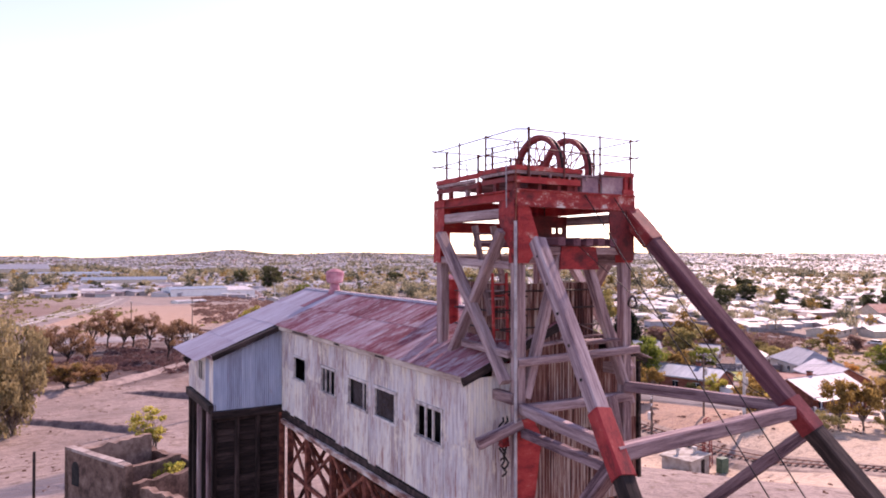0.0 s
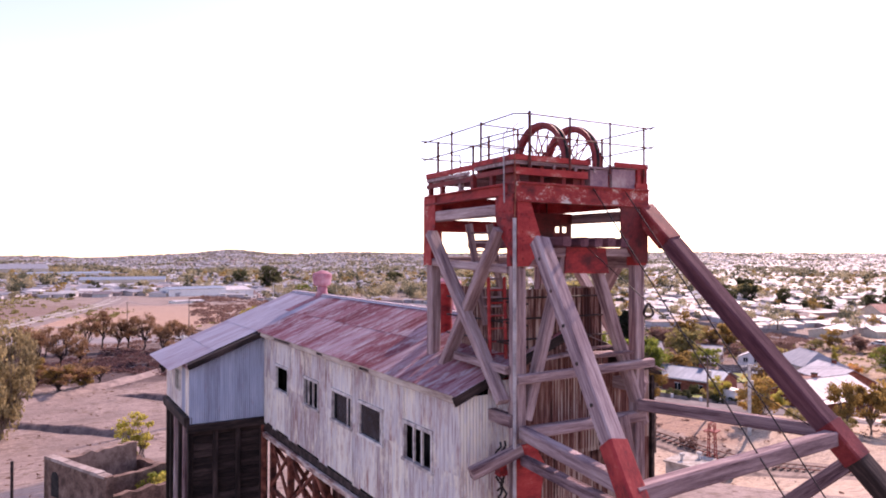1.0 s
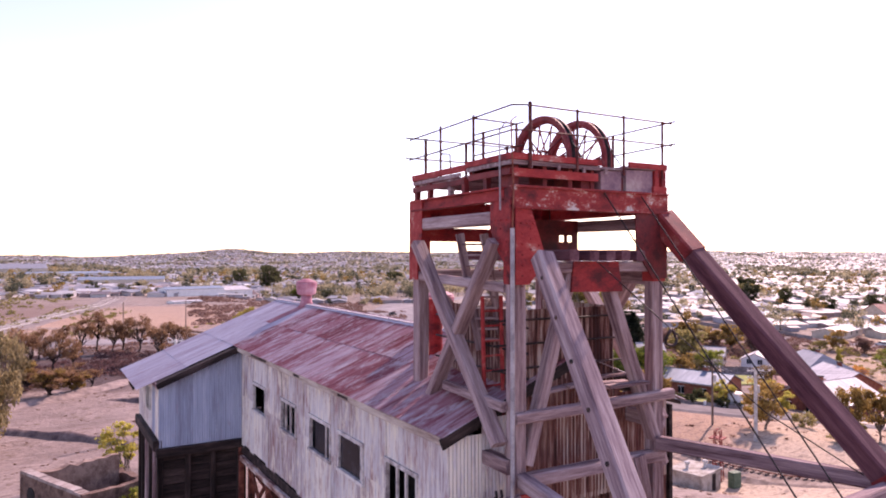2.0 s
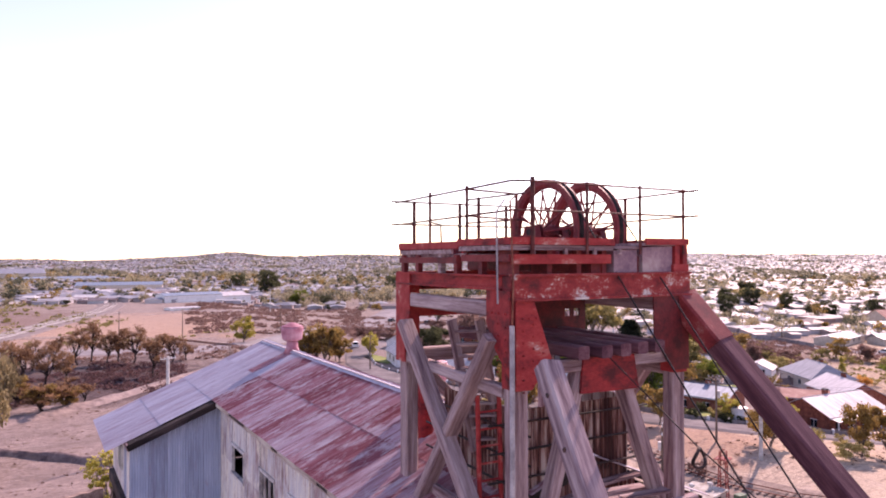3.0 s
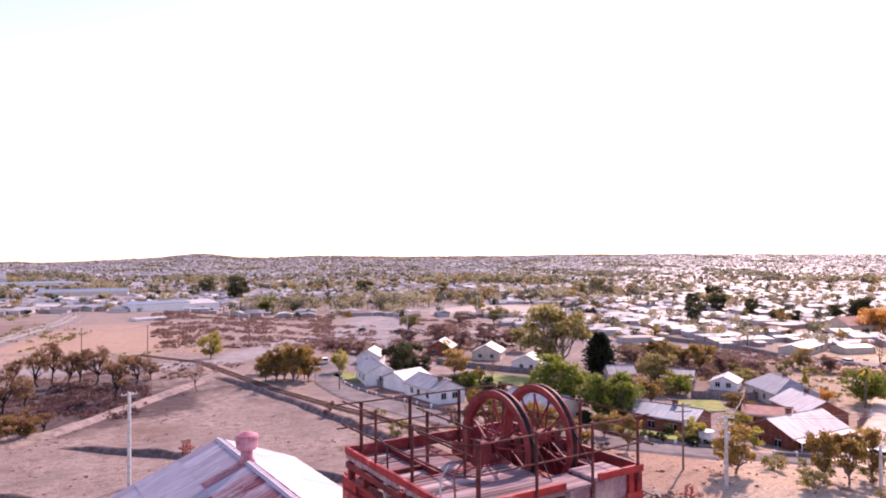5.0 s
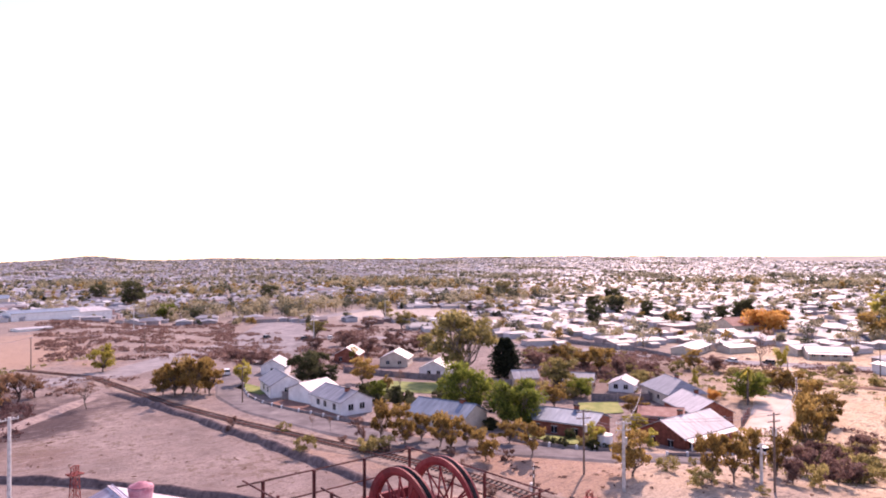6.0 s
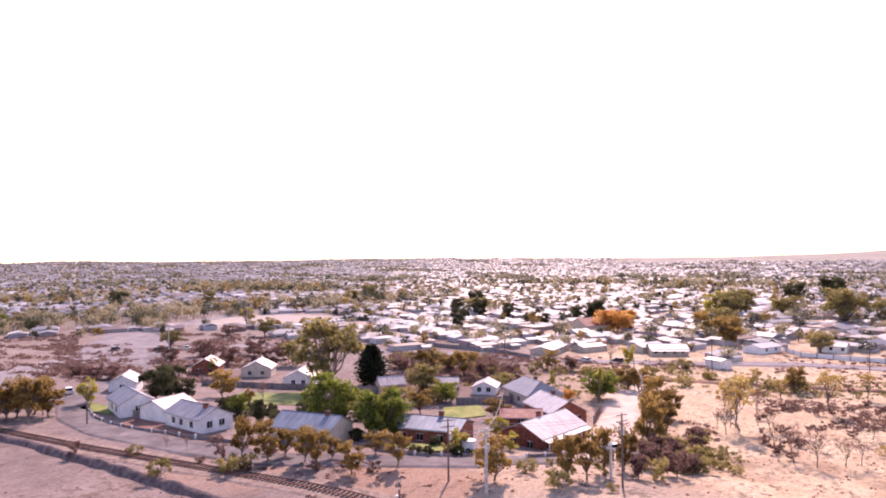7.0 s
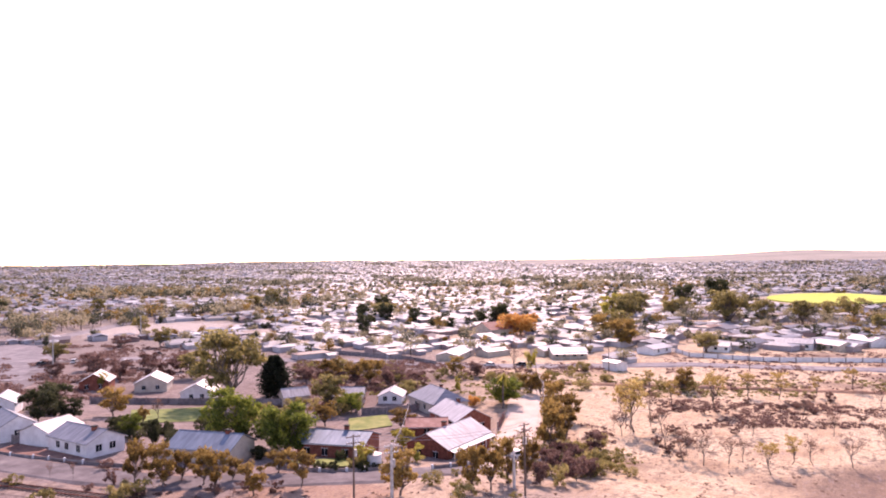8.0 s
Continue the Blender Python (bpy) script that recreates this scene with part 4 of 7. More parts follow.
def shed():
    s = thing("ore_shed", pose(0, 0, 0), "long raised shed of rusted corrugated iron beside the headframe", "shed")
    rnd = random.Random(5)
    # roof sheets: x of the sheet runs along the ridge, ribs down the slope
    ang = math.degrees(math.atan(SLOPE))
    row_len = 1.86
    mesh_a = finish("roof_sheet", corrugated(0.78, row_len + 0.12, 0.12, 0.016, 4, 2, 0.004, 1), M["roof_sheet"])
    mesh_p = finish("roof_sheet", corrugated(0.78, row_len + 0.12, 0.12, 0.016, 4, 2, 0.004, 2), M["roof_pale"])

    def lay(side, x_top, row, y, mesh):
        ob = new("roof_sheet", mesh)
        ob.parent = s
        run = row * row_len
        dx, dz = run * math.cos(radians(ang)), run * math.sin(radians(ang))
        lift = 0.012 * (2 - row) + rnd.uniform(-0.004, 0.006)
        if side < 0:
            # local x -> +y, local z -> up the slope
            x, z = x_top - dx - row_len * math.cos(radians(ang)), RIDGE_Z - dz - row_len * math.sin(radians(ang))
            ux, uz = Vector((0, 1, 0)), Vector((math.cos(radians(ang)), 0, math.sin(radians(ang))))
        else:
            x, z = x_top + dx + row_len * math.cos(radians(ang)), RIDGE_Z - dz - row_len * math.sin(radians(ang))
            ux, uz = Vector((0, 1, 0)), Vector((-math.cos(radians(ang)), 0, math.sin(radians(ang))))
        uy = uz.cross(ux)
        ob.matrix_basis = Matrix.Translation((x, y, z + lift)) @ Matrix((ux, uy, uz)).transposed().to_4x4() @ pose(0, 0, 0, 0, rnd.uniform(-0.3, 0.3), 0)

    y = Y0 - 0.15
    while y < Y1 - 0.3:
        pale = y > 15.8
        for row in (0, 1):
            lay(-1, RIDGE_X, row, y, mesh_p if (pale and rnd.random() < 0.85) else mesh_a)
            lay(1, RIDGE_X, row, y, mesh_p)
        if y > AY0 - 0.45:
            for row in (2, 3):
                if row * row_len * math.cos(radians(ang)) < RIDGE_X - AX - 0.6:
                    lay(-1, RIDGE_X, row, y, mesh_p)
        y += 0.76
    part("ridge_cap", prism(bmesh.new(), [(RIDGE_X - 0.2, Y0 - 0.2, RIDGE_Z - 0.02), (RIDGE_X, Y0 - 0.2, RIDGE_Z + 0.075), (RIDGE_X + 0.2, Y0 - 0.2, RIDGE_Z - 0.02)], (0, Y1 - Y0 + 0.3, 0)), M["roof_pale"], s)
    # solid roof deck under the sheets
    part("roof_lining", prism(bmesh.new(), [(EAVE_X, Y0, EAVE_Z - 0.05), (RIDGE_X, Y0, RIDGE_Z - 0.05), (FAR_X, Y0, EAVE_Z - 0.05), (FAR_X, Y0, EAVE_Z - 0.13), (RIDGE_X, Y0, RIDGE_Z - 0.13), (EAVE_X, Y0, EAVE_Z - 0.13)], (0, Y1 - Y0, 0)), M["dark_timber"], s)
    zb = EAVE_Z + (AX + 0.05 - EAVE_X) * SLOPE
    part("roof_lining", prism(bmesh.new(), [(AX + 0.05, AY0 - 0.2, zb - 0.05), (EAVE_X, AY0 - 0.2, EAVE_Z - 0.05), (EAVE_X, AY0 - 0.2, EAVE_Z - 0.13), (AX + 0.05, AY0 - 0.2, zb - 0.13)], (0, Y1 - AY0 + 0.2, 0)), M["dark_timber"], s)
    timber("barge_board", (EAVE_X - 0.05, Y0 - 0.12, EAVE_Z - 0.13), (RIDGE_X, Y0 - 0.12, RIDGE_Z - 0.12), 0.05, 0.24, M["dark_timber"], s)
    timber("barge_board", (AX, AY0 - 0.28, zb - 0.14), (EAVE_X + 0.25, AY0 - 0.28, EAVE_Z - 0.04), 0.05, 0.22, M["dark_timber"], s)
    timber("fascia", (EAVE_X + 0.02, Y0 - 0.1, EAVE_Z - 0.10), (EAVE_X + 0.02, AY0, EAVE_Z - 0.10), 0.05, 0.17, M["fascia_paint"], s, "pale peeling fascia board")
    timber("fascia", (AX + 0.02, AY0 - 0.2, zb - 0.14), (AX + 0.02, Y1, zb - 0.14), 0.05, 0.2, M["timber"], s)
    # window wall: sheets above, between and below the openings
    WX = -1.45
    wins = [(14.69, 13.15), (11.40, 9.90), (8.70, 7.03), (6.48, 4.87), (3.63, 2.10)]      # far and near jamb of each window
    wz0, wz1 = 9.58, 10.58
    colw = 0.76

    def wall_sheet(yy0, yy1, z0, z1, mat, off):
        # ribs upright, face towards -x
        sh = part("wall_sheet", corrugated(yy1 - yy0 + 0.02, z1 - z0, 0.085, 0.012, 4, 2, 0.003, int(yy0 * 10)), mat, s)
        sh.matrix_basis = Matrix.Translation((WX - off, yy1 + 0.01, z0)) @ pose(0, 0, 0, 0, 0, -90)
        return sh

    cuts = sorted({Y0, AY0} | {v for w in wins for v in w} | {Y0 + colw * i for i in range(1, 21)})
    cuts = [c for i, c in enumerate(cuts) if i == 0 or c - cuts[i - 1] > 0.18 or any(c in w for w in wins) or c == AY0]
    for a, b in zip(cuts, cuts[1:]):
        open_here = any(n <= a + 1e-4 and b <= f + 1e-4 for f, n in wins)
        o = rnd.uniform(0, 0.012)
        if open_here:
            wall_sheet(a, b, wz1, EAVE_Z - 0.1, M["wall_sheet"], o)
            wall_sheet(a, b, FLOOR_Z - 0.15, wz0, M["wall_sheet"], o)
        else:
            zm = 9.9 + rnd.uniform(-0.05, 0.05)
            wall_sheet(a, b, zm - 0.08, EAVE_Z - 0.1, M["wall_sheet"], o + 0.012)
            wall_sheet(a, b, FLOOR_Z - 0.15 - rnd.choice((0, 0, 0.1)), zm, M["wall_sheet"], o)
    part("wall_frame", box(bmesh.new(), WX + 0.06, WX + 0.14, Y0 + 0.1, AY0, FLOOR_Z, wz0), M["dark_timber"], s)
    part("wall_frame", box(bmesh.new(), WX + 0.06, WX + 0.14, Y0 + 0.1, AY0, wz1, EAVE_Z - 0.12), M["dark_timber"], s)
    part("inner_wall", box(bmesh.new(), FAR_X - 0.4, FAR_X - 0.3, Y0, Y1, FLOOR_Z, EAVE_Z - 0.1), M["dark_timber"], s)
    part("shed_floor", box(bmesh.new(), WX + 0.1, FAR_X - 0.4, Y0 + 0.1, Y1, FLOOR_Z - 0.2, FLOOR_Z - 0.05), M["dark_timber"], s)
    part("sill_beam", box(bmesh.new(), WX - 0.02, WX + 0.22, Y0, AY0, FLOOR_Z - 0.55, FLOOR_Z - 0.22), M["dark_timber"], s)
    # added black board: the shade inside the windows is put into its colour
    part("inner_lining", box(bmesh.new(), -0.7, -0.66, Y0 + 0.1, AY0, FLOOR_Z, EAVE_Z - 0.1), M["black"], s, "added black board painted as the shade of the interior")
    # windows
    for i, (f, n) in enumerate(wins):
        w = part("window", box(bmesh.new(), WX - 0.05, WX + 0.05, n, n + 0.06, wz0, wz1), M["window_paint"], s, "timber window with dusty and missing panes")
        part("frame", box(bmesh.new(), WX - 0.05, WX + 0.05, f - 0.06, f, wz0, wz1), M["window_paint"], w)
        part("frame", box(bmesh.new(), WX - 0.07, WX + 0.05, n - 0.03, f + 0.03, wz1 - 0.06, wz1 + 0.03), M["window_paint"], w)
        part("sill", box(bmesh.new(), WX - 0.08, WX + 0.05, n - 0.04, f + 0.04, wz0 - 0.04, wz0 + 0.04), M["window_paint"], w)
        mull = {0: (), 1: (0.38, 0.7), 2: (0.22,), 3: (0.1,), 4: (0.36, 0.64)}[i]
        for u in mull:
            yy = n + (f - n) * u
            part("mullion", box(bmesh.new(), WX - 0.03, WX + 0.03, yy - 0.03, yy + 0.03, wz0, wz1), M["window_paint"], w)
        if i in (2, 3):
            part("pane", box(bmesh.new(), WX + 0.0, WX + 0.012, n + (f - n) * 0.1, f - (f - n) * (0.25 if i != 3 else 0.06), wz0 + 0.05, wz1 - 0.05), M["dusty_glass"], w)
        if i == 2:
            part("screen_sheet", box(bmesh.new(), WX + 0.02, WX + 0.03, n + 0.1, f - 0.4, wz0 + 0.05, wz1 - 0.05), M["blue_sheet"], w)
    # end wall towards the headframe
    x = EAVE_X + 0.2
    while x < FAR_X - 0.6:
        ztop = EAVE_Z + (min(x, 2 * RIDGE_X - x - 0.76) - EAVE_X) * SLOPE - 0.15
        mt = M["wall_sheet"] if x < -0.2 else M["rust_sheet"]
        for z0, z1, k in ((FLOOR_Z - 0.4, 10.05, 0), (10.0, ztop, 1)):
            if -0.1 < x < 0.6 and k == 0:
                z0, z1 = 8.0, 8.9
            sh = part("wall_sheet", corrugated(0.77, z1 - z0, 0.085, 0.012, 4, 2, 0.003, int(x * 9)), mt, s)
            sh.matrix_basis = Matrix.Translation((x, Y0 - 0.012 * k, z0))
        x += 0.76
    # black board stands in for the shade behind the broken end sheets
    part("end_opening", box(bmesh.new(), -0.1, 3.2, Y0 + 0.12, Y0 + 0.16, FLOOR_Z - 0.2, 11.5), M["black"], s, "black board painted as the shade behind the broken sheets")
    # annex: gable wall and side wall of bluish sheets
    z_low = 8.12
    nx = 5
    for i in range(nx):
        xa, xb = AX + 0.12 + i * 0.61, AX + 0.12 + (i + 1) * 0.61
        zt = EAVE_Z + (xa - EAVE_X) * SLOPE - 0.12
        bm = corrugated(xb - xa + 0.01, 1.0, 0.085, 0.012, 4, 1)
        for v in bm.verts:
            v.co.z = v.co.z * (zt + v.co.x * SLOPE - z_low)
        sh = part("annex_sheet", bm, M["blue_sheet"], s)
        sh.matrix_basis = Matrix.Translation((xa, AY0 + 0.1, z_low))
    yy = AY0 + 0.1
    for i in range(7):
        sh = part("annex_sheet", corrugated(0.77, zb - 0.15 - z_low - 0.35, 0.085, 0.012, 4, 1), M["wall_sheet"] if i != 1 else M["blue_sheet"], s)
        sh.matrix_basis = Matrix.Translation((AX + 0.12, yy + 0.76, z_low + 0.35)) @ pose(0, 0, 0, 0, 0, -90)
        yy += 0.75
    w = part("window", box(bmesh.new(), AX + 0.06, AX + 0.10, AY0 + 1.9, AY0 + 2.7, 9.25, 10.0), M["dark_glass"], s, "small annex window")
    part("frame", box(bmesh.new(), AX + 0.03, AX + 0.13, AY0 + 1.84, AY0 + 1.92, 9.2, 10.05), M["pole"], w)
    part("frame", box(bmesh.new(), AX + 0.03, AX + 0.13, AY0 + 2.68, AY0 + 2.76, 9.2, 10.05), M["pole"], w)
    part("frame", box(bmesh.new(), AX + 0.02, AX + 0.12, AY0 + 2.27, AY0 + 2.33, 9.2, 10.05), M["pole"], w)
    part("back_wall", prism(bmesh.new(), [(AX + 0.2, Y1 - 0.1, FLOOR_Z), (FAR_X - 0.3, Y1 - 0.1, FLOOR_Z), (FAR_X - 0.3, Y1 - 0.1, EAVE_Z - 0.15), (RIDGE_X, Y1 - 0.1, RIDGE_Z - 0.2), (AX + 0.2, Y1 - 0.1, EAVE_Z + (AX + 0.2 - EAVE_X) * SLOPE - 0.2)], (0, 0.1, 0)), M["dark_timber"], s)
    timber("floor_beam", (AX + 0.05, AY0 + 0.1, z_low - 0.16), (WX, AY0 + 0.1, z_low - 0.16), 0.3, 0.34, M["dark_timber"], s)
    timber("floor_beam", (AX + 0.1, AY0 + 0.1, z_low + 0.1), (AX + 0.1, Y1, z_low + 0.1), 0.3, 0.4, M["dark_timber"], s)
    # spot lamp at the far eave
    part("eave_lamp", tube(bmesh.new(), [(AX - 0.45, AY0 + 3.4, 9.95), (AX - 0.05, AY0 + 3.4, 10.15)], [0.2, 0.08], 10), M["iron"], s, "dark flood lamp under the eave")
    return s


shed()


def roof_vent(x, y, s=1.0):
    v = thing("roof_ventilator", pose(x, y, RIDGE_Z - 0.06), "faded pink metal ventilator on the shed ridge", "vent", "shed roof ventilators")
    part("neck", tube(bmesh.new(), [(0, 0, -0.15), (0, 0, 0.2), (0, 0, 0.62 * s)], [0.42 * s, 0.24 * s, 0.22 * s], 16), M["pink_paint"], v, smooth=True)
    part("cowl", tube(bmesh.new(), [(0, 0, 0.5 * s), (0, 0, 0.56 * s), (0, 0, 1.0 * s), (0, 0, 1.03 * s)], [0.33 * s, 0.40 * s, 0.46 * s, 0.40 * s], 16), M["pink_paint"], v)
    part("cap", tube(bmesh.new(), [(0, 0, 1.03 * s), (0, 0, 1.06 * s), (0, 0, 1.2 * s)], [0.43 * s, 0.43 * s, 0.1 * s], 16), M["pink_paint"], v)


roof_vent(RIDGE_X, 17.9)
roof_vent(RIDGE_X, 6.6)


def ore_bin():
    b = thing("ore_bin", pose(0, 0, 0), "dark planked timber ore bin under the shed annex", "ore bin")
    x0, x1, y0, y1, z0, z1 = -4.4, -1.5, AY0 + 0.15, Y1 - 0.1, -2.3, 7.95
    z = z0
    i = 0
    while z < z1 - 0.05:
        h = 0.3
        for p, q in (((x0 + 0.1, y0 + 0.12, z + h / 2), (x1, y0 + 0.12, z + h / 2)), ((x0 + 0.12, y0 + 0.1, z + h / 2), (x0 + 0.12, y1, z + h / 2))):
            timber("plank", p, q, 0.07, h - 0.02, M["dark_timber"], b, seed=i, bevel=0.004)
        z += h
        i += 1
    # added black block stops light in the plank gaps, painting the bin's inner shade
    part("bin_lining", box(bmesh.new(), x0 + 0.2, x1 + 0.3, y0 + 0.2, y1 - 0.1, z0, z1), M["black"], b, "added black block painted as the shade inside the bin")
    for x in (x0, x0 + 0.98, x0 + 1.9, x1):
        timber("rib", (x, y0, z0), (x, y0, z1), 0.16, 0.2, M["dark_timber"], b)
    for k in range(6):
        yy = y0 + k * (y1 - y0) / 5
        timber("rib", (x0 - 0.02, yy, z0), (x0 - 0.02, yy, z1), 0.16, 0.2, M["timber"] if k in (1, 3) else M["dark_timber"], b)
    timber("bin_post", (x1 + 0.05, y0 - 0.05, z0), (x1 + 0.05, y0 - 0.05, z1), 0.22, 0.22, M["rust"], b)


ore_bin()


def trestle():
    t = thing("shed_trestle", pose(0, 0, 0), "rusty braced trestle carrying the raised shed", "trestle")
    ys = [1.5, 4.6, 7.7, 10.8, 13.6, 15.9]
    for y in ys:
        for x in (-1.2, 1.2, 4.2):
            timber("column", (x, y, -2.3), (x, y, 7.6), 0.24, 0.24, M["rust"], t, seed=int(y * 3 + x))
        timber("cap_beam", (-1.45, y, 7.45), (4.5, y, 7.45), 0.24, 0.3, M["dark_timber"], t)
        timber("brace", (-1.2, y, 3.2), (1.2, y, 7.1), 0.12, 0.16, M["rust"], t)
        timber("brace", (1.2, y, 3.2), (-1.2, y, 7.1), 0.12, 0.16, M["rust"], t)
    for a, b in zip(ys, ys[1:]):
        for x in (-1.25, 1.2, 4.2):
            timber("girt", (x, a, 5.2), (x, b, 5.2), 0.14, 0.18, M["rust"], t)
            timber("brace", (x, a, 5.3), (x, b, 7.2), 0.1, 0.14, M["rust"], t, seed=2)
            timber("brace", (x, b, 5.3), (x, a, 7.2), 0.1, 0.14, M["rust"], t, seed=3)
            timber("brace", (x, a, 1.2), (x, b, 5.1), 0.1, 0.14, M["rust"], t, seed=4)
    timber("walk_beam", (-1.58, 1.0, 7.66), (-1.58, 15.9, 7.50), 0.16, 0.2, M["flaking_beam"], t, "pale flaking edge beam")
    part("lower_wall", box(bmesh.new(), 1.55, 1.65, 1.2, 16.2, -2.3, 7.3), M["lining_sheet"], t, "streaked pale sheets behind the trestle")
    part("chute", prism(bmesh.new(), [(-1.3, 2.2, 6.9), (1.6, 2.2, 6.9), (0.6, 2.2, 4.6), (-0.5, 2.2, 4.6)], (0, 1.8, 0)), M["rust"], t, "rusty steel chute")


trestle()


# ---- yard round the shed ----
M["cap_stone"] = mottled("worn_grey_cap_stone", [(0.3, (0.20, 0.15, 0.135)), (0.55, (0.30, 0.24, 0.22)), (0.8, (0.38, 0.32, 0.30))], 1.5, 0.95, fine=8)


def ruin():
    r = thing("ruined_building", pose(-9.1, 42.5, 0, 0, 0, math.degrees(math.atan2(3.24, 7.37)) - 90 + 0), "roofless rubble stone ruin with broken wall tops", "ruin")
    # local x runs from the far corner to the near corner
    L, W = 8.0, 6.5
    rnd = random.Random(8)

    def wall(p, q, z1, th=0.5, rough=0.13):
        p, q = Vector(p), Vector(q)
        d = (q - p).normalized()
        nrm = Vector((-d.y, d.x, 0)) * th
        n = int((q - p).length / 0.5)
        pts = [p + Vector((0, 0, -3.5)), q + Vector((0, 0, -3.5))]
        for i in range(n, -1, -1):
            c = p.lerp(q, i / n)
            pts.append(c + Vector((0, 0, z1 + rnd.uniform(-rough, rough))))
        part("stone_wall", prism(bmesh.new(), pts, nrm), M["stone"], r)

    wall((0, 0, 0), (L, 0, 0), 1.1, rough=0.03)
    wall((0, W, 0), (0, 0, 0), 0.75)
    wall((L, 0, 0), (L, W * 0.9, 0), -0.3)
    wall((0, W, 0), (L, W, 0), -0.5)
    wall((L * 0.55, 0.3, 0), (L * 0.55, W, 0), -0.2)
    wall((L, 1.0, 0), (L + 4.5, 1.0, 0), -0.5)
    # black plate on the wall face, the arch's recess shade painted flat
    part("niche", prism(bmesh.new(), [(1.55 + 0.5 * math.cos(a), -0.03, -0.2 + 0.5 * math.sin(a)) for a in (math.pi * k / 8 for k in range(9))] + [(1.05, -0.03, -1.4), (2.05, -0.03, -1.4)], (0, 0.05, 0)), M["black"], r, "black arched plate painted as the shade of a recess")
    for k in range(9):
        x = 0.15 + k * 0.86
        part("cap_stone", box(bmesh.new(), x, x + rnd.uniform(0.78, 0.86), -0.04, 0.54, 0.95, 1.12 + rnd.uniform(0, 0.06)), M["cap_stone"], r)


ruin()
solo("iron_post", tube(bmesh.new(), [(-11.0, 43.4, -2.8), (-11.0, 43.4, 0.8)], 0.1, 8), M["iron"], "dark iron post standing in the sand", "post")


def pump_house():
    h = thing("concrete_pump_house", pose(54.3, 40.3, ground_z(54.3, 40.3) - 0.3, 0, 0, 12), "low flat pale concrete pump house with roof pipes", "pump house")
    part("walls", box(bmesh.new(), -2.2, 2.2, -1.8, 1.8, 0, 2.2), M["concrete"], h)
    part("roof_slab", box(bmesh.new(), -2.4, 2.4, -2.0, 2.0, 2.2, 2.4), M["concrete"], h)
    for x, y in ((-0.9, 0.5), (1.0, -0.6)):
        p = part("roof_pipe", tube(bmesh.new(), [(x, y, 2.35), (x, y, 2.9)], 0.16, 12), M["pole"], h)
        part("pipe_cap", tube(bmesh.new(), [(x, y, 2.85), (x, y, 2.95), (x, y, 3.15), (x, y, 3.2)], [0.17, 0.3, 0.3, 0.2], 12), M["pole"], p)
    part("door", box(bmesh.new(), 0.2, 1.0, -1.84, -1.78, 0.2, 2.0), M["dark_timber"], h)


pump_house()


M["red_mast"] = mottled("faded_red_steel", [(0.3, (0.16, 0.03, 0.025)), (0.55, (0.30, 0.055, 0.045)), (0.8, (0.40, 0.12, 0.10))], 2, 0.75)
M["green_box"] = mottled("dull_green_paint", [(0.3, (0.07, 0.12, 0.08)), (0.7, (0.14, 0.21, 0.14))], 2, 0.7)


def lattice_mast(x, y, h, group):
    z = ground_z(x, y) - 0.2
    t = thing("lattice_mast", pose(x, y, z, 0, 0, 20), "slender red painted lattice steel mast in the yard", "mast", group)
    a, b = 0.5, 0.3
    for sx in (-1, 1):
        for sy in (-1, 1):
            part("leg", tube(bmesh.new(), [(a * sx, a * sy, 0), (b * sx, b * sy, h)], 0.06, 5), M["red_mast"], t)
    n = 6
    for i in range(n):
        k0, k1 = a + (b - a) * i / n, a + (b - a) * (i + 1) / n
        z0, z1 = h * i / n, h * (i + 1) / n
        for p, q in (((-k0, -k0, z0), (k1, -k1, z1)), ((k0, -k0, z0), (k1, k1, z1)), ((k0, k0, z0), (-k1, k1, z1)), ((-k0, k0, z0), (-k1, -k1, z1)), ((-k1, -k1, z1), (k1, -k1, z1)), ((-k1, k1, z1), (k1, k1, z1))):
            part("lattice_bar", tube(bmesh.new(), [p, q], 0.035, 4), M["red_mast"], t)
    for sx in (-1, 1):
        for sy in (-1, 1):
            part("head_bracket", tube(bmesh.new(), [(b * sx, b * sy, h - 1.3), (sx * 0.75, sy * 0.75, h - 0.9), (b * sx, b * sy, h - 0.9)], 0.045, 4), M["red_mast"], t)
    part("head_ring", box(bmesh.new(), -0.78, 0.78, -0.78, 0.78, h - 0.92, h - 0.82), M["red_mast"], t)
    part("mast_head", tube(bmesh.new(), [(-0.6, 0, h), (0, 0, h + 0.15), (0.6, 0, h)], 0.08, 5), M["red_mast"], t)


lattice_mast(59.0, 41.0, 5.9, "lattice masts")
solo("green_meter_box", box(bmesh.new(), 57.8, 59.0, 38.0, 38.8, ground_z(58.4, 38.4) - 0.2, ground_z(58.4, 38.4) + 1.7), M["green_box"], "dull green steel meter box beside the mast", "meter box")
lattice_mast(14.9, 86.0, 5.2, "lattice masts")

# ---- roads, railway, banks ----
RAIL = [(-60, 262), (0, 240), (30, 215), (42, 188), (43.6, 165), (45.2, 139), (49.4, 113), (53.4, 93), (57.3, 74), (61, 56), (66, 30), (72, -5), (78, -60)]
MAIN_LINE = [(-60, 170), (-30, 214), (-15, 248), (-6, 276), (6, 310), (20, 349), (29, 392), (32, 444), (29, 507), (16, 560), (-10, 640), (-40, 760)]
strip("railway_bed", RAIL, 5.5, M["ballast"], "pale ballast bed of a single railway track", "railway", lift=0.0)
strip("railway_bed", MAIN_LINE, 12.0, M["pale_ballast"], "curved ballast bed of the distant main line", "railway", lift=0.1)


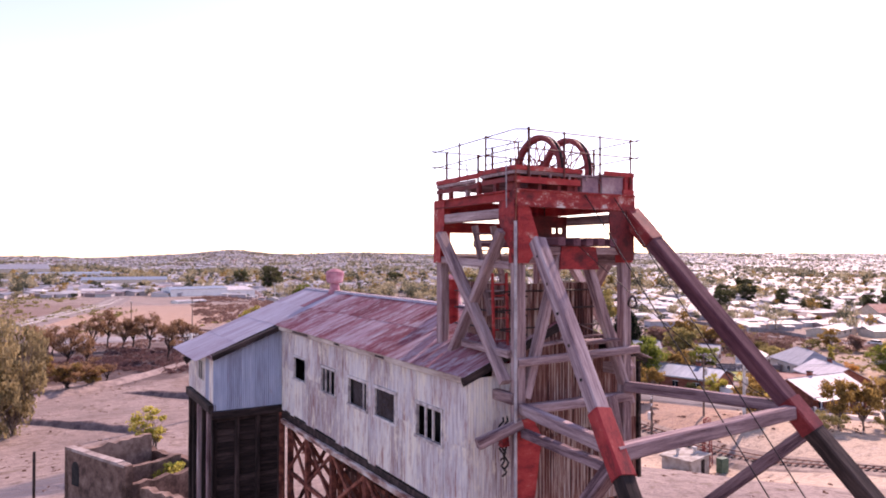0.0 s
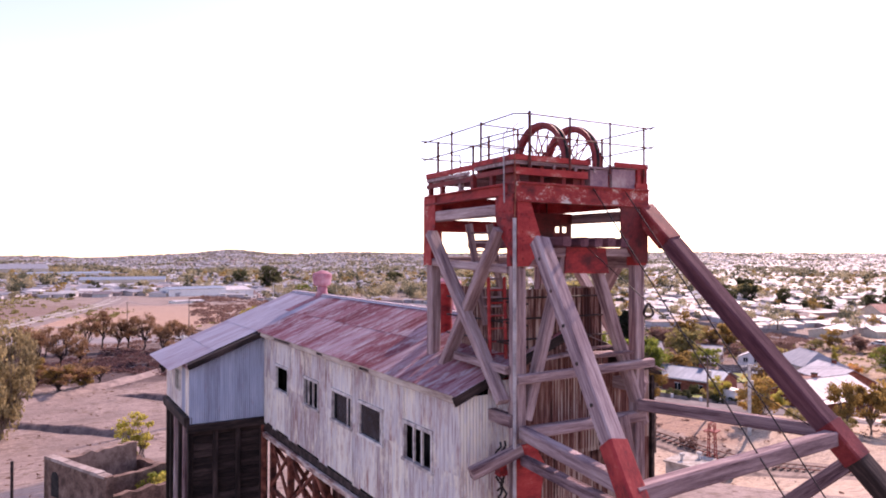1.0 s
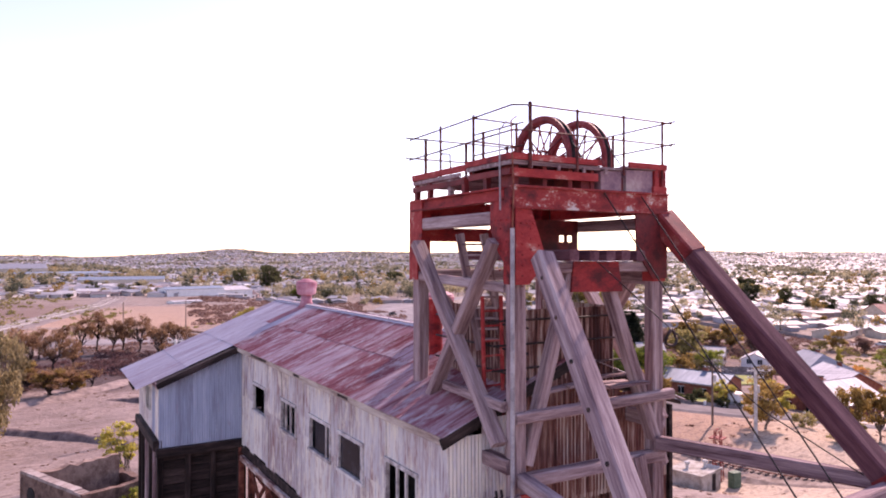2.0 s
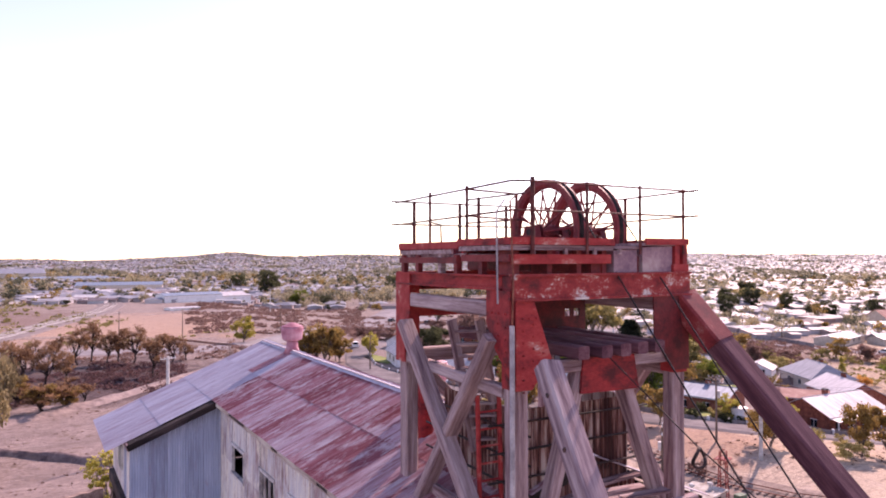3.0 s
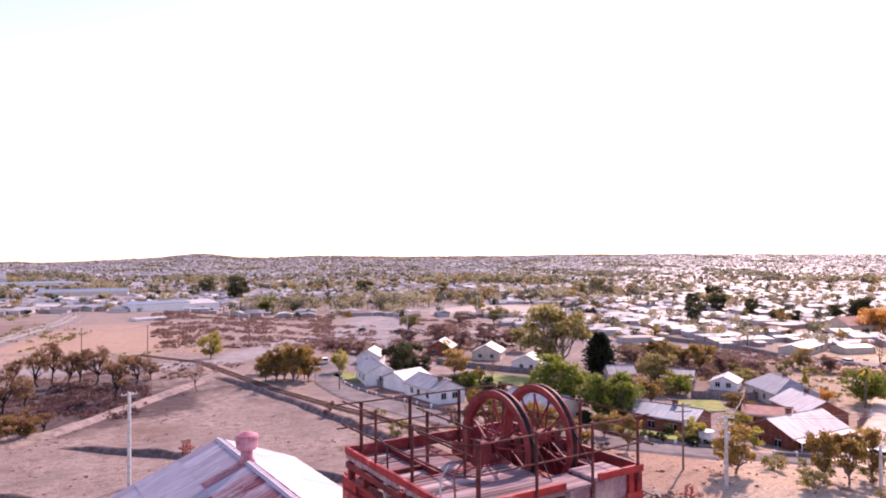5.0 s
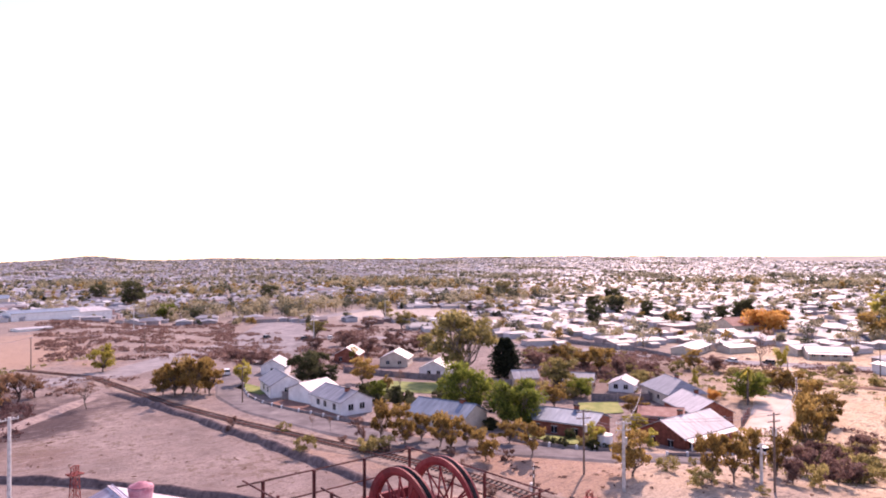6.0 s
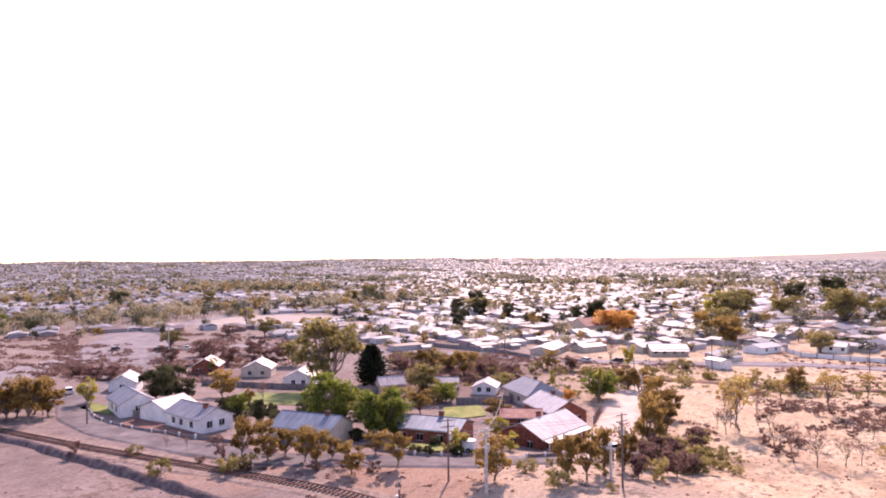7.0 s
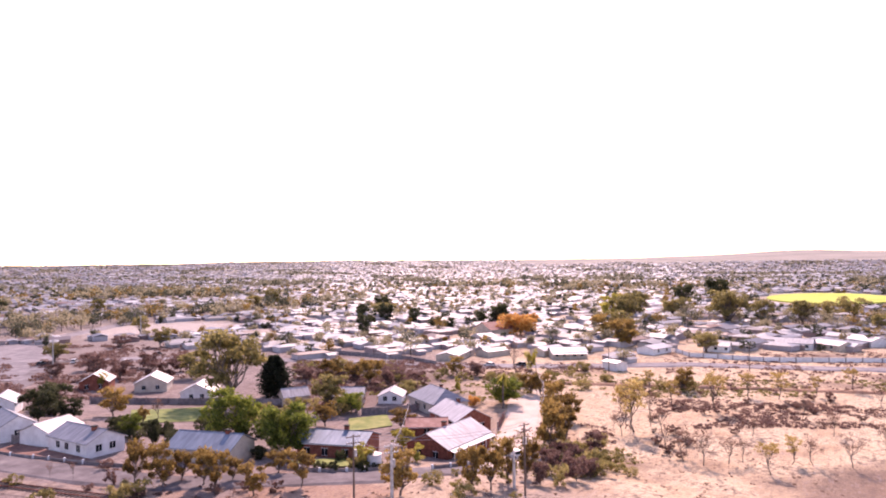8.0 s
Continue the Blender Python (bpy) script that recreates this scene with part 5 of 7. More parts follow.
def offset_line(pts, o):
    out = []
    for i, p in enumerate(pts):
        a, b = pts[max(0, i - 1)], pts[min(len(pts) - 1, i + 1)]
        d = Vector((b[0] - a[0], b[1] - a[1], 0)).normalized()
        out.append((p[0] + d.y * o, p[1] - d.x * o))
    return out


def rails():
    r = thing("railway_track", pose(0, 0, 0), "rusty steel railway track on timber sleepers", "railway")
    dense = []
    for p, q in zip(RAIL[2:], RAIL[3:]):
        n = max(1, int(math.dist(p, q) / 6))
        dense += [(p[0] + (q[0] - p[0]) * i / n, p[1] + (q[1] - p[1]) * i / n) for i in range(n)]
    for o in (-0.72, 0.72):
        line = offset_line(dense, o)
        part("rail", tube(bmesh.new(), [(x, y, ground_z(x, y) + 0.40) for x, y in line], 0.07, 4), M["rust"], r)
    far_line = []
    for p, q in zip(MAIN_LINE, MAIN_LINE[1:]):
        far_line += [(p[0] + (q[0] - p[0]) * i / 6, p[1] + (q[1] - p[1]) * i / 6) for i in range(6)]
    for o in (-0.75, 0.75, 3.2, 4.7):
        part("rail", tube(bmesh.new(), [(x, y, ground_z(x, y) + 0.55) for x, y in offset_line(far_line, o - 2)], 0.09, 4), M["pole"], r)
    sleeper = finish("sleeper", box(bmesh.new(), -0.12, 0.12, -1.25, 1.25, -0.1, 0.06), M["sleeper_timber"])
    rest = bmesh.new()
    count = 0
    for p, q in zip(dense[::-1], dense[-2::-1]):
        d = Vector((q[0] - p[0], q[1] - p[1], 0))
        n = max(1, int(d.length / 0.75))
        rz = math.degrees(math.atan2(d.y, d.x))
        for i in range(n):
            c = Vector((p[0], p[1], 0)) + d * (i / n)
            m = pose(c.x, c.y, ground_z(c.x, c.y) + 0.27, 0, 0, rz)
            if c.y > -6 and count < 290:
                ob = new("sleeper", sleeper)
                ob.parent, ob.matrix_basis = r, m
                count += 1
            elif c.y > 0:
                k = len(rest.verts)
                box(rest, -0.12, 0.12, -1.25, 1.25, -0.1, 0.06)
                rest.verts.ensure_lookup_table()
                for v in rest.verts[k:]:
                    v.co = m @ v.co
    tagged(part("far_sleeper", rest, M["sleeper_timber"], r), kind="stuff")


rails()
STREET = [(143, 256), (116, 223), (92, 192), (78, 173), (66, 156), (59.5, 141), (57.2, 124), (58.6, 110), (60.2, 99), (64.2, 82), (69, 74), (75.5, 65.5), (84, 56.5), (98.6, 49.5), (110, 45.5), (124, 42)]
strip("street", STREET, 6.2, M["street_asphalt"], "sun-bleached asphalt street curving round the houses", "road", step_len=3)
strip("wide_road", [(-70, 206), (-20, 202), (5, 196), (28, 187), (49, 190), (75, 214), (104, 250), (140, 304), (179, 340), (215, 368), (300, 420)], 11.0, M["asphalt"], "wide bleached asphalt road beyond the railway", "road", lift=0.1)
strip("forecourt", [(118, 240), (140, 280), (170, 325), (205, 375)], 34.0, M["asphalt"], "open bleached forecourt at the town edge", "road", lift=0.05)
strip("dirt_lane", [(104, 45.5), (119.5, 50.7), (135, 55.0), (150, 60.0), (164, 66), (190, 77), (215, 84)], 7.5, M["dirt_road"], "pale dirt lane between brick house and bushes", "road", lift=0.12)
strip("far_street", [(300, -80), (272, -20), (262, 18), (258, 42), (240, 70), (222, 110), (215, 150), (200, 200), (180, 250), (150, 290)], 8.0, M["asphalt"], "bleached street along the edge of the town", "road", lift=0.15)


def bank(name, pts, h, w, material, label):
    """A bulldozed earth ridge along a line."""
    bm = bmesh.new()
    rows = []
    dense = []
    for p, q in zip(pts, pts[1:]):
        n = max(1, int(math.dist(p, q) / 1.6))
        dense += [(p[0] + (q[0] - p[0]) * i / n, p[1] + (q[1] - p[1]) * i / n) for i in range(n)]
    for i, p in enumerate(dense):
        a, b = dense[max(0, i - 1)], dense[min(len(dense) - 1, i + 1)]
        d = Vector((b[0] - a[0], b[1] - a[1], 0)).normalized()
        s = Vector((d.y, -d.x, 0))
        row = []
        hh = h * (0.7 + 0.6 * abs(noise.noise((i * 0.23, 0, 2)))) * min(1, i / 4, (len(dense) - 1 - i) / 4)
        for k, kz in ((-1, -0.4), (-0.55, 0.35), (-0.2, 0.95), (0.15, 1.0), (0.5, 0.45), (1, -0.4)):
            q = Vector((p[0], p[1], 0)) + s * (k * w / 2 + noise.noise((i * 0.5, k, 5)) * 0.35)
            row.append(bm.verts.new((q.x, q.y, ground_z(q.x, q.y) + hh * kz + noise.noise((i * 0.9, k * 3, 9)) * 0.15)))
        rows.append(row)
    for r, s in zip(rows, rows[1:]):
        for j in range(5):
            bm.faces.new((r[j], r[j + 1], s[j + 1], s[j]))
    bmesh.ops.recalc_face_normals(bm, faces=bm.faces[:])
    solo(name, bm, material, label, "earth bank", "earth banks", kind="structure", smooth=True)


# grey spoil, darkened to put the banks' shaded near sides into the colour
M["spoil"] = mottled("shaded_grey_spoil_earth", [(0.25, (0.075, 0.05, 0.052)), (0.5, (0.14, 0.098, 0.097)), (0.8, (0.24, 0.175, 0.165))], 0.9, 0.97, fine=5, obj_shift=False, bump_k=0.6)
M["red_spoil"] = mottled("red_spoil_earth", [(0.25, (0.26, 0.13, 0.08)), (0.5, (0.38, 0.21, 0.135)), (0.8, (0.50, 0.31, 0.21))], 0.5, 0.97, fine=3, obj_shift=False, bump_k=0.6)
M["pale_spoil"] = mottled("pale_spoil_earth", [(0.25, (0.12, 0.085, 0.08)), (0.5, (0.21, 0.155, 0.145)), (0.8, (0.32, 0.245, 0.22))], 0.9, 0.97, fine=5, obj_shift=False, bump_k=0.6)
bank("earth_bank", [(39, 164), (40.8, 155), (44, 127), (46, 100), (47, 79), (48, 60)], 1.15, 2.8, M["spoil"], "long bulldozed earth bank along the field, shade in its grey colour")
bank("earth_bank", [(1.5, 112.6), (15, 98.5), (26, 84), (33, 70), (38, 58)], 1.1, 2.2, M["spoil"], "low earth ridge across the field, darkened for shade")
bank("earth_bank", [(-16, 110), (3, 124), (16, 138), (32, 156), (37, 161)], 0.8, 5.0, M["pale_spoil"], "broad pale earth ridge beside burnt trees")
bank("earth_bank", [(-18, 102), (-10, 94.5), (-3, 87.5), (5, 78)], 0.95, 2.1, M["spoil"], "short earth ridge near the ruin, darkened for shade")
bank("earth_bank", [(184, 86), (200, 70), (212, 28), (225, -18), (236, -60)], 0.9, 3.6, M["red_spoil"], "reddish earth bank in the dry paddock")


# ---- houses near the street ----
def house(x, y, rz, L, W, h, rise, wall, roof, label, chimneys=(), hip=0.0, windows=(), verandah=0.0, category="house", group="houses by the street", z=None):
    """A gabled house: L along its own x, W deep, ridge along x. chimneys: (x, y, height); windows: (side, position) with side f, b, l or r."""
    t = thing("house", pose(x, y, (ground_z(x, y) if z is None else z) - 0.05, 0, 0, rz), label, category, group)
    bm = bmesh.new()
    a, b = L / 2, W / 2
    if hip:
        box(bm, -a, a, -b, b, -1.2, h)
    else:
        prism(bm, [(-a, -b, -1.2), (-a, b, -1.2), (-a, b, h), (-a, 0, h + rise), (-a, -b, h)], (L, 0, 0))
    part("wall", bm, M[wall], t)
    o, th = 0.35, 0.10
    sl = rise / b
    ru = rise + 0.06
    for s in (-1, 1):
        e = (a + o) if not hip else (a + o)
        r = (a + o) if not hip else (a - hip)
        pts = [(-e, s * (b + o), h - o * sl + 0.06), (e, s * (b + o), h - o * sl + 0.06), (r, 0, h + ru), (-r, 0, h + ru)]
        part("roof_plane", prism(bmesh.new(), pts, (0, 0, th)), M[roof], t)
        if hip:
            part("roof_plane", prism(bmesh.new(), [(s * (a + o), -(b + o), h - o * sl + 0.06), (s * (a + o), b + o, h - o * sl + 0.06), (s * (a - hip), 0, h + ru)], (0, 0, th)), M[roof], t)
    part("ridge_cap", tube(bmesh.new(), [(-(a + o - (hip + o if hip else 0)), 0, h + ru + th), (a + o - (hip + o if hip else 0), 0, h + ru + th)], 0.09, 6), M[roof], t)
    for s in (-1, 1):
        part("gutter", box(bmesh.new(), -a - o, a + o, s * (b + o) - 0.06, s * (b + o) + 0.06, h - o * sl - 0.06, h - o * sl + 0.05), M["pole"], t)
    for cx, cy, ch in chimneys:
        zz = h + rise - abs(cy) * sl
        c = part("chimney", box(bmesh.new(), cx - 0.4, cx + 0.4, cy - 0.35, cy + 0.35, zz - 0.4, zz + ch), M["brick"], t)
        part("chimney_cap", box(bmesh.new(), cx - 0.48, cx + 0.48, cy - 0.43, cy + 0.43, zz + ch, zz + ch + 0.18), M["black"], c)
    for side, p in windows:
        zz0, zz1, hw = 0.95, 2.15, 0.55
        if side == "d":
            side, zz0, zz1, hw = "f", 0.0, 2.1, 0.45
        if side in "fb":
            s = -1 if side == "f" else 1
            bx = lambda m, q0, q1, u, v: box(bmesh.new(), p + q0, p + q1, *sorted((s * (b + u), s * (b + v))), m[0], m[1])
        else:
            s = -1 if side == "l" else 1
            bx = lambda m, q0, q1, u, v: box(bmesh.new(), *sorted((s * (a + u), s * (a + v))), p + q0, p + q1, m[0], m[1])
        w = part("window", bx((zz0, zz1), -hw, hw, 0.0, 0.03), M["dark_glass"], t)
        part("frame", bx((zz0 - 0.06, zz0), -hw - 0.08, hw + 0.08, 0.0, 0.09), M["white_wall"], w)
        part("frame", bx((zz1, zz1 + 0.08), -hw - 0.08, hw + 0.08, 0.0, 0.07), M["white_wall"], w)
        part("frame", bx((zz0, zz1), -0.03, 0.03, 0.0, 0.06), M["white_wall"], w)
    if verandah:
        part("verandah_roof", prism(bmesh.new(), [(-a, -b, h - 0.15), (-a, -b - verandah, h - 0.55), (-a, -b - verandah, h - 0.47), (-a, -b, h - 0.05)], (L, 0, 0)), M[roof], t)
        for k in range(5):
            px = -a + 0.1 + k * (L - 0.2) / 4
            part("verandah_post", box(bmesh.new(), px - 0.06, px + 0.06, -b - verandah + 0.05, -b - verandah + 0.17, -0.4, h - 0.5), M["white_wall"], t)
    return t


GW = "houses by the street"
house(70.2, 112.1, 88, 12.4, 7.2, 2.7, 1.7, "white_wall", "grey_roof", "white walled bungalow with grey iron gable roof", windows=(("b", -3.5), ("b", 0.2), ("b", 3.0), ("l", -1.2), ("l", 1.4)), chimneys=((-3.5, 0.6, 0.7),))
house(71.0, 124.6, 14, 8.0, 7.0, 2.6, 1.5, "white_wall", "pale_roof", "small white garage house with pale iron roof", windows=(("b", 0.0),))
house(69.2, 136.0, 76, 11.0, 7.2, 2.8, 2.0, "white_wall", "grey_roof", "white gabled bungalow with grey roof and green lawn", windows=(("b", -2.5), ("b", 1.5), ("l", 0)))
house(83.2, 165.6, 51, 9, 6.4, 2.6, 1.8, "white_wall", "grey_roof", "pale gabled house with grey roof among trees", windows=(("l", 0),))
house(128.6, 198.6, 45, 10, 8.5, 3.0, 2.4, "brick", "pale_roof", "brick gabled house with pale iron roof", windows=(("l", -2), ("l", 2)), chimneys=((2, 0.5, 0.8),))
house(136.0, 180.6, 42, 10, 9.5, 2.8, 2.4, "cream_wall", "pale_roof", "cream gabled cottage with pale roof behind a fence", windows=(("l", -2), ("l", 2)))
house(132.5, 155.0, 36, 9, 9.0, 2.8, 2.2, "white_wall", "pale_roof", "small white cottage with pale iron roof", windows=(("l", -1.5), ("l", 1.5)))
house(78.2, 88.2, -76, 12.5, 8, 2.5, 1.9, "cream_wall", "blue_roof", "long low cream house with blue-grey iron roof", windows=(("f", -4), ("f", 0), ("f", 4)), chimneys=((3.5, 0, 0.6),))
house(95.6, 73.6, -74, 13.0, 8.4, 3.0, 1.4, "brick", "blue_roof", "long brick house with blue-grey iron roof and chimney", windows=(("f", -4.5), ("f", -1), ("f", 3)), chimneys=((1.5, 0.4, 1.0),))
house(114.0, 60.2, -4, 15.5, 9.6, 3.0, 2.3, "brick", "pale_roof", "red brick bungalow with pale metal roof and chimney", windows=(("f", -5.6), ("f", -2.4), ("f", 1.5), ("f", 5.0), ("l", -2), ("l", 2)), chimneys=((-1.0, 0.6, 1.1),), verandah=1.6)
house(137.0, 70.6, -124, 14, 9, 3.0, 2.4, "brick", "pale_roof", "red brick house with whitish gable roof", windows=(("r", -2.2), ("r", 2.2), ("f", -3.5), ("b", 0)), chimneys=((-1.5, 0.5, 1.1),))
house(127.5, 73.8, -60, 9, 7, 2.4, 1.2, "brick", "red_roof", "low outbuilding with faded dull red roof", windows=(("f", 0),))
house(151.7, 85.3, -122, 15, 10, 3.0, 2.8, "cream_wall", "grey_roof", "cream house with grey pyramid roof and chimney", windows=(("f", -3), ("f", 2)), chimneys=((1, 0.5, 0.9),), hip=3.0)
house(154.5, 102.0, 26, 8.0, 6.6, 2.1, 1.5, "white_wall", "pale_roof", "small white gabled shed house behind a fence", windows=(("l", -1.2), ("l", 1.4)))
house(146.5, 111.4, -60, 9, 7, 2.7, 1.8, "cream_wall", "grey_roof", "cream cottage with grey roof partly behind trees", windows=(("f", -2), ("f", 2)))
house(139.0, 124.5, -30, 7, 5, 2.7, 1.8, "cream_wall", "pale_roof", "pale cottage roof among garden trees", windows=(("f", 0),))
house(235.0, 62.0, 60, 7.0, 5.0, 2.9, 0.5, "white_wall", "pale_roof", "boxy white shed standing at the town edge", windows=())


house(52, 575, -10, 60, 22, 5.0, 2.0, "cream_wall", "blue_roof", "long low industrial shed with blue-grey roof", group="industrial sheds", category="shed")
house(72, 412, 12, 34, 14, 4.0, 1.2, "white_wall", "blue_roof", "long pale depot shed near the railway", group="industrial sheds", category="shed")
house(100, 436, 8, 24, 14, 4.5, 2.2, "white_wall", "pale_roof", "bright white hipped depot building", group="industrial sheds", category="shed", hip=4)
house(-30, 900, 5, 70, 45, 9, 5.0, "cream_wall", "grey_roof", "large grey industrial hall beyond the railway", group="industrial sheds", category="shed")
house(20, 830, 5, 90, 18, 4.5, 1.6, "white_wall", "blue_roof", "long white industrial roof beyond the railway", group="industrial sheds", category="shed")
house(56, 345, 12, 14, 9, 1.0, 0.3, "white_wall", "pale_roof", "low flat white roof beside the railway", group="industrial sheds", category="shed")
house(239, 128.7, 12, 24, 9, 2.4, 1.1, "cream_wall", "grey_roof", "long grey roofed shed house at the town edge", group="houses at the town edge", windows=(("f", -6), ("f", 0), ("f", 6)))
house(251.5, 117.8, -24, 12, 8, 2.2, 0.7, "cream_wall", "grey_roof", "flat grey roof beside the long shed", group="houses at the town edge")
house(258, 88.0, -58, 14, 9, 2.6, 1.5, "cream_wall", "grey_roof", "grey roofed house with windowed verandah", group="houses at the town edge", windows=(("f", -5), ("f", -2), ("f", 2), ("f", 5)), verandah=1.8)
house(262, 98, -20, 13, 8, 2.5, 1.2, "cream_wall", "grey_roof", "grey roofed house behind garden trees", group="houses at the town edge")
house(285, 60, -20, 13, 8, 2.4, 1.2, "white_wall", "pale_roof", "white bungalow at the edge of dry ground", group="houses at the town edge", windows=(("f", -3), ("f", 3)))
house(302, 38, -90, 10.1, 8, 2.5, 1.3, "white_wall", "pale_roof", "long white bungalow with pale iron roof", group="houses at the town edge", windows=(('f', -4), ('f', 0), ('f', 4)))
house(324, 10, -94, 14.1, 10, 2.7, 1.6, "white_wall", "grey_roof", "wide white house with grey roof and shaded windows", group="houses at the town edge", windows=(('f', -5), ('f', -2), ('f', 2), ('f', 5)))
house(325, -4, -132, 13.5, 8, 2.5, 1.3, "cream_wall", "pale_roof", "cream bungalow with pale iron roof behind red fence", group="houses at the town edge", windows=(('f', -3), ('f', 3)))
house(346, -17, -141, 14.1, 9, 2.6, 1.5, "white_wall", "pale_roof", "white bungalow with pale roof at the paddock edge", group="houses at the town edge", windows=(('f', -3), ('f', 3)))
house(318, 150, -24, 16, 14, 4.0, 3.4, "cream_wall", "red_roof", "house with high terracotta red roof", group="houses at the town edge")


M["court"] = mottled("red_brick_paving", [(0.25, (0.16, 0.075, 0.06)), (0.55, (0.25, 0.13, 0.10)), (0.85, (0.32, 0.19, 0.15))], 0.6, 0.9, fine=6, obj_shift=False)
# ---- fences ----
def panel_fence(pts, h, material, label, gap=3.0, post="grey_fence", name="fence", group="garden fences"):
    f = thing(name, pose(0, 0, 0), label, "fence", group)
    for p, q in zip(pts, pts[1:]):
        n = max(1, round(math.dist(p, q) / gap))
        for i in range(n):
            a = (p[0] + (q[0] - p[0]) * i / n, p[1] + (q[1] - p[1]) * i / n)
            b = (p[0] + (q[0] - p[0]) * (i + 1) / n, p[1] + (q[1] - p[1]) * (i + 1) / n)
            za, zb = ground_z(*a), ground_z(*b)
            d = Vector((b[0] - a[0], b[1] - a[1], 0)).normalized()
            part("panel", prism(bmesh.new(), [(a[0], a[1], za - 0.3), (b[0], b[1], zb - 0.3), (b[0], b[1], zb + h), (a[0], a[1], za + h)], Vector((-d.y, d.x, 0)) * 0.06), M[material], f)
            part("post", box(bmesh.new(), a[0] - 0.16, a[0] + 0.16, a[1] - 0.16, a[1] + 0.16, za - 0.3, za + h + 0.2), M[post], f)
    return f


panel_fence([(66.3, 151), (61.2, 136), (60.4, 127.3), (61.2, 120.5), (62.2, 115.1), (63.6, 108), (65.4, 100.2), (66.8, 95)], 0.55, "grey_fence", "low street wall with white pillars before white houses", 4.2, "white_wall")
panel_fence([(79, 73), (80.5, 65.4), (83.3, 62.0), (88.0, 58.5), (93, 56)], 0.7, "grey_fence", "low front fence with white posts before the long house", 3.6, "white_wall")
panel_fence([(94.8, 52.6), (102.7, 50.0), (113.0, 48.5)], 0.8, "grey_fence", "grey railing with white posts before the brick bungalow", 3.6, "white_wall")
panel_fence([(108, 170), (116, 162), (128, 145), (137, 124), (142, 121)], 1.8, "grey_fence", "long grey sheet fence behind the lawn")
panel_fence([(136.5, 99), (142.3, 91.5), (150, 88)], 1.8, "grey_fence", "grey sheet fence beside small white house")
panel_fence([(138, 61), (150, 65)], 1.7, "brick", "rusty brown fence beside the dirt lane")
panel_fence([(308, 66), (279, 45), (277, 18), (289, -14), (300, -45)], 1.7, "white_wall", "long pale sheet fence of the town backyards", 6.0)
panel_fence([(270, 292), (277, 231), (292, 184)], 2.2, "court", "long dull pink block wall at the town edge", 9.0)
panel_fence([(224, 216), (226, 176), (225, 146), (217, 125)], 1.7, "grey_fence", "grey sheet fence of the town edge backyards", 7.0)
panel_fence([(66, 129), (70, 122)], 1.6, "grey_fence", "short grey yard wall between white houses", 2.0)


def lawn(pts, label):
    bm = bmesh.new()
    n = 10
    (ax, ay), (bx, by), (cx, cy), (dx, dy) = pts
    grid = [[bm.verts.new((x, y, ground_z(x, y) + 0.22)) for x, y in (((ax + (bx - ax) * u) * (1 - v) + (dx + (cx - dx) * u) * v, (ay + (by - ay) * u) * (1 - v) + (dy + (cy - dy) * u) * v) for u in (i / n for i in range(n + 1)))] for v in (j / n for j in range(n + 1))]
    for j in range(n):
        for i in range(n):
            bm.faces.new((grid[j][i], grid[j][i + 1], grid[j + 1][i + 1], grid[j + 1][i]))
    bmesh.ops.recalc_face_normals(bm, faces=bm.faces[:])
    solo("lawn", bm, M["lawn"], label, "lawn", "watered lawns", kind="structure", smooth=True)


lawn([(91, 129), (112, 122), (124, 143), (107, 151)], "large bright watered lawn behind the white houses")
lawn([(119, 90), (130, 85), (139, 93), (131, 99)], "bright green back lawn beside the long house")
lawn([(64, 136), (63.5, 148), (68, 152), (69, 138)], "small green front lawn by the street wall")
lawn([(82, 76), (85, 66), (92, 61), (94, 68)], "green garden before the long brick house")


def oval(cx, cy, rx, ry):
    bm = bmesh.new()
    ring = [bm.verts.new((cx + rx * math.cos(a), cy + ry * math.sin(a), ground_z(cx, cy) + 0.9)) for a in (2 * math.pi * k / 48 for k in range(48))]
    bm.faces.new(ring)
    low = [bm.verts.new((v.co.x, v.co.y, v.co.z - 1.5)) for v in ring]
    for k in range(48):
        bm.faces.new((ring[k - 1], low[k - 1], low[k], ring[k]))
    bmesh.ops.recalc_face_normals(bm, faces=bm.faces[:])
    solo("sports_oval", bm, M["lawn_bright"], "bright yellow-green sports oval among the houses", "oval", kind="structure")


M["lawn_bright"] = mottled("sunlit_oval_grass", [(0.3, (0.36, 0.42, 0.05)), (0.55, (0.46, 0.52, 0.07)), (0.8, (0.54, 0.58, 0.10))], 0.05, 0.95, fine=1, obj_shift=False)
oval(720, 4, 88, 52)
bm = bmesh.new()
bm.faces.new([bm.verts.new((x, y, ground_z(x, y) + 0.2)) for x, y in ((61.2, 126), (66.4, 128), (66.5, 105), (63.6, 105))])
solo("brick_forecourt", bm, M["court"], "red paved forecourt behind the low street wall", "paving", kind="structure")


# ---- trees ----
def limbs(bm, rnd, base, tip, r0, r1, bend=0.12, n=4):
    base, tip = Vector(base), Vector(tip)
    k = (tip - base).length
    pts = [base.lerp(tip, i / n) + Vector((rnd.uniform(-1, 1), rnd.uniform(-1, 1), 0)) * (bend * k * (0 if i in (0, n) else 0.5)) for i in range(n + 1)]
    tube(bm, pts, [r0 + (r1 - r0) * i / n for i in range(n + 1)], 6)
    return pts


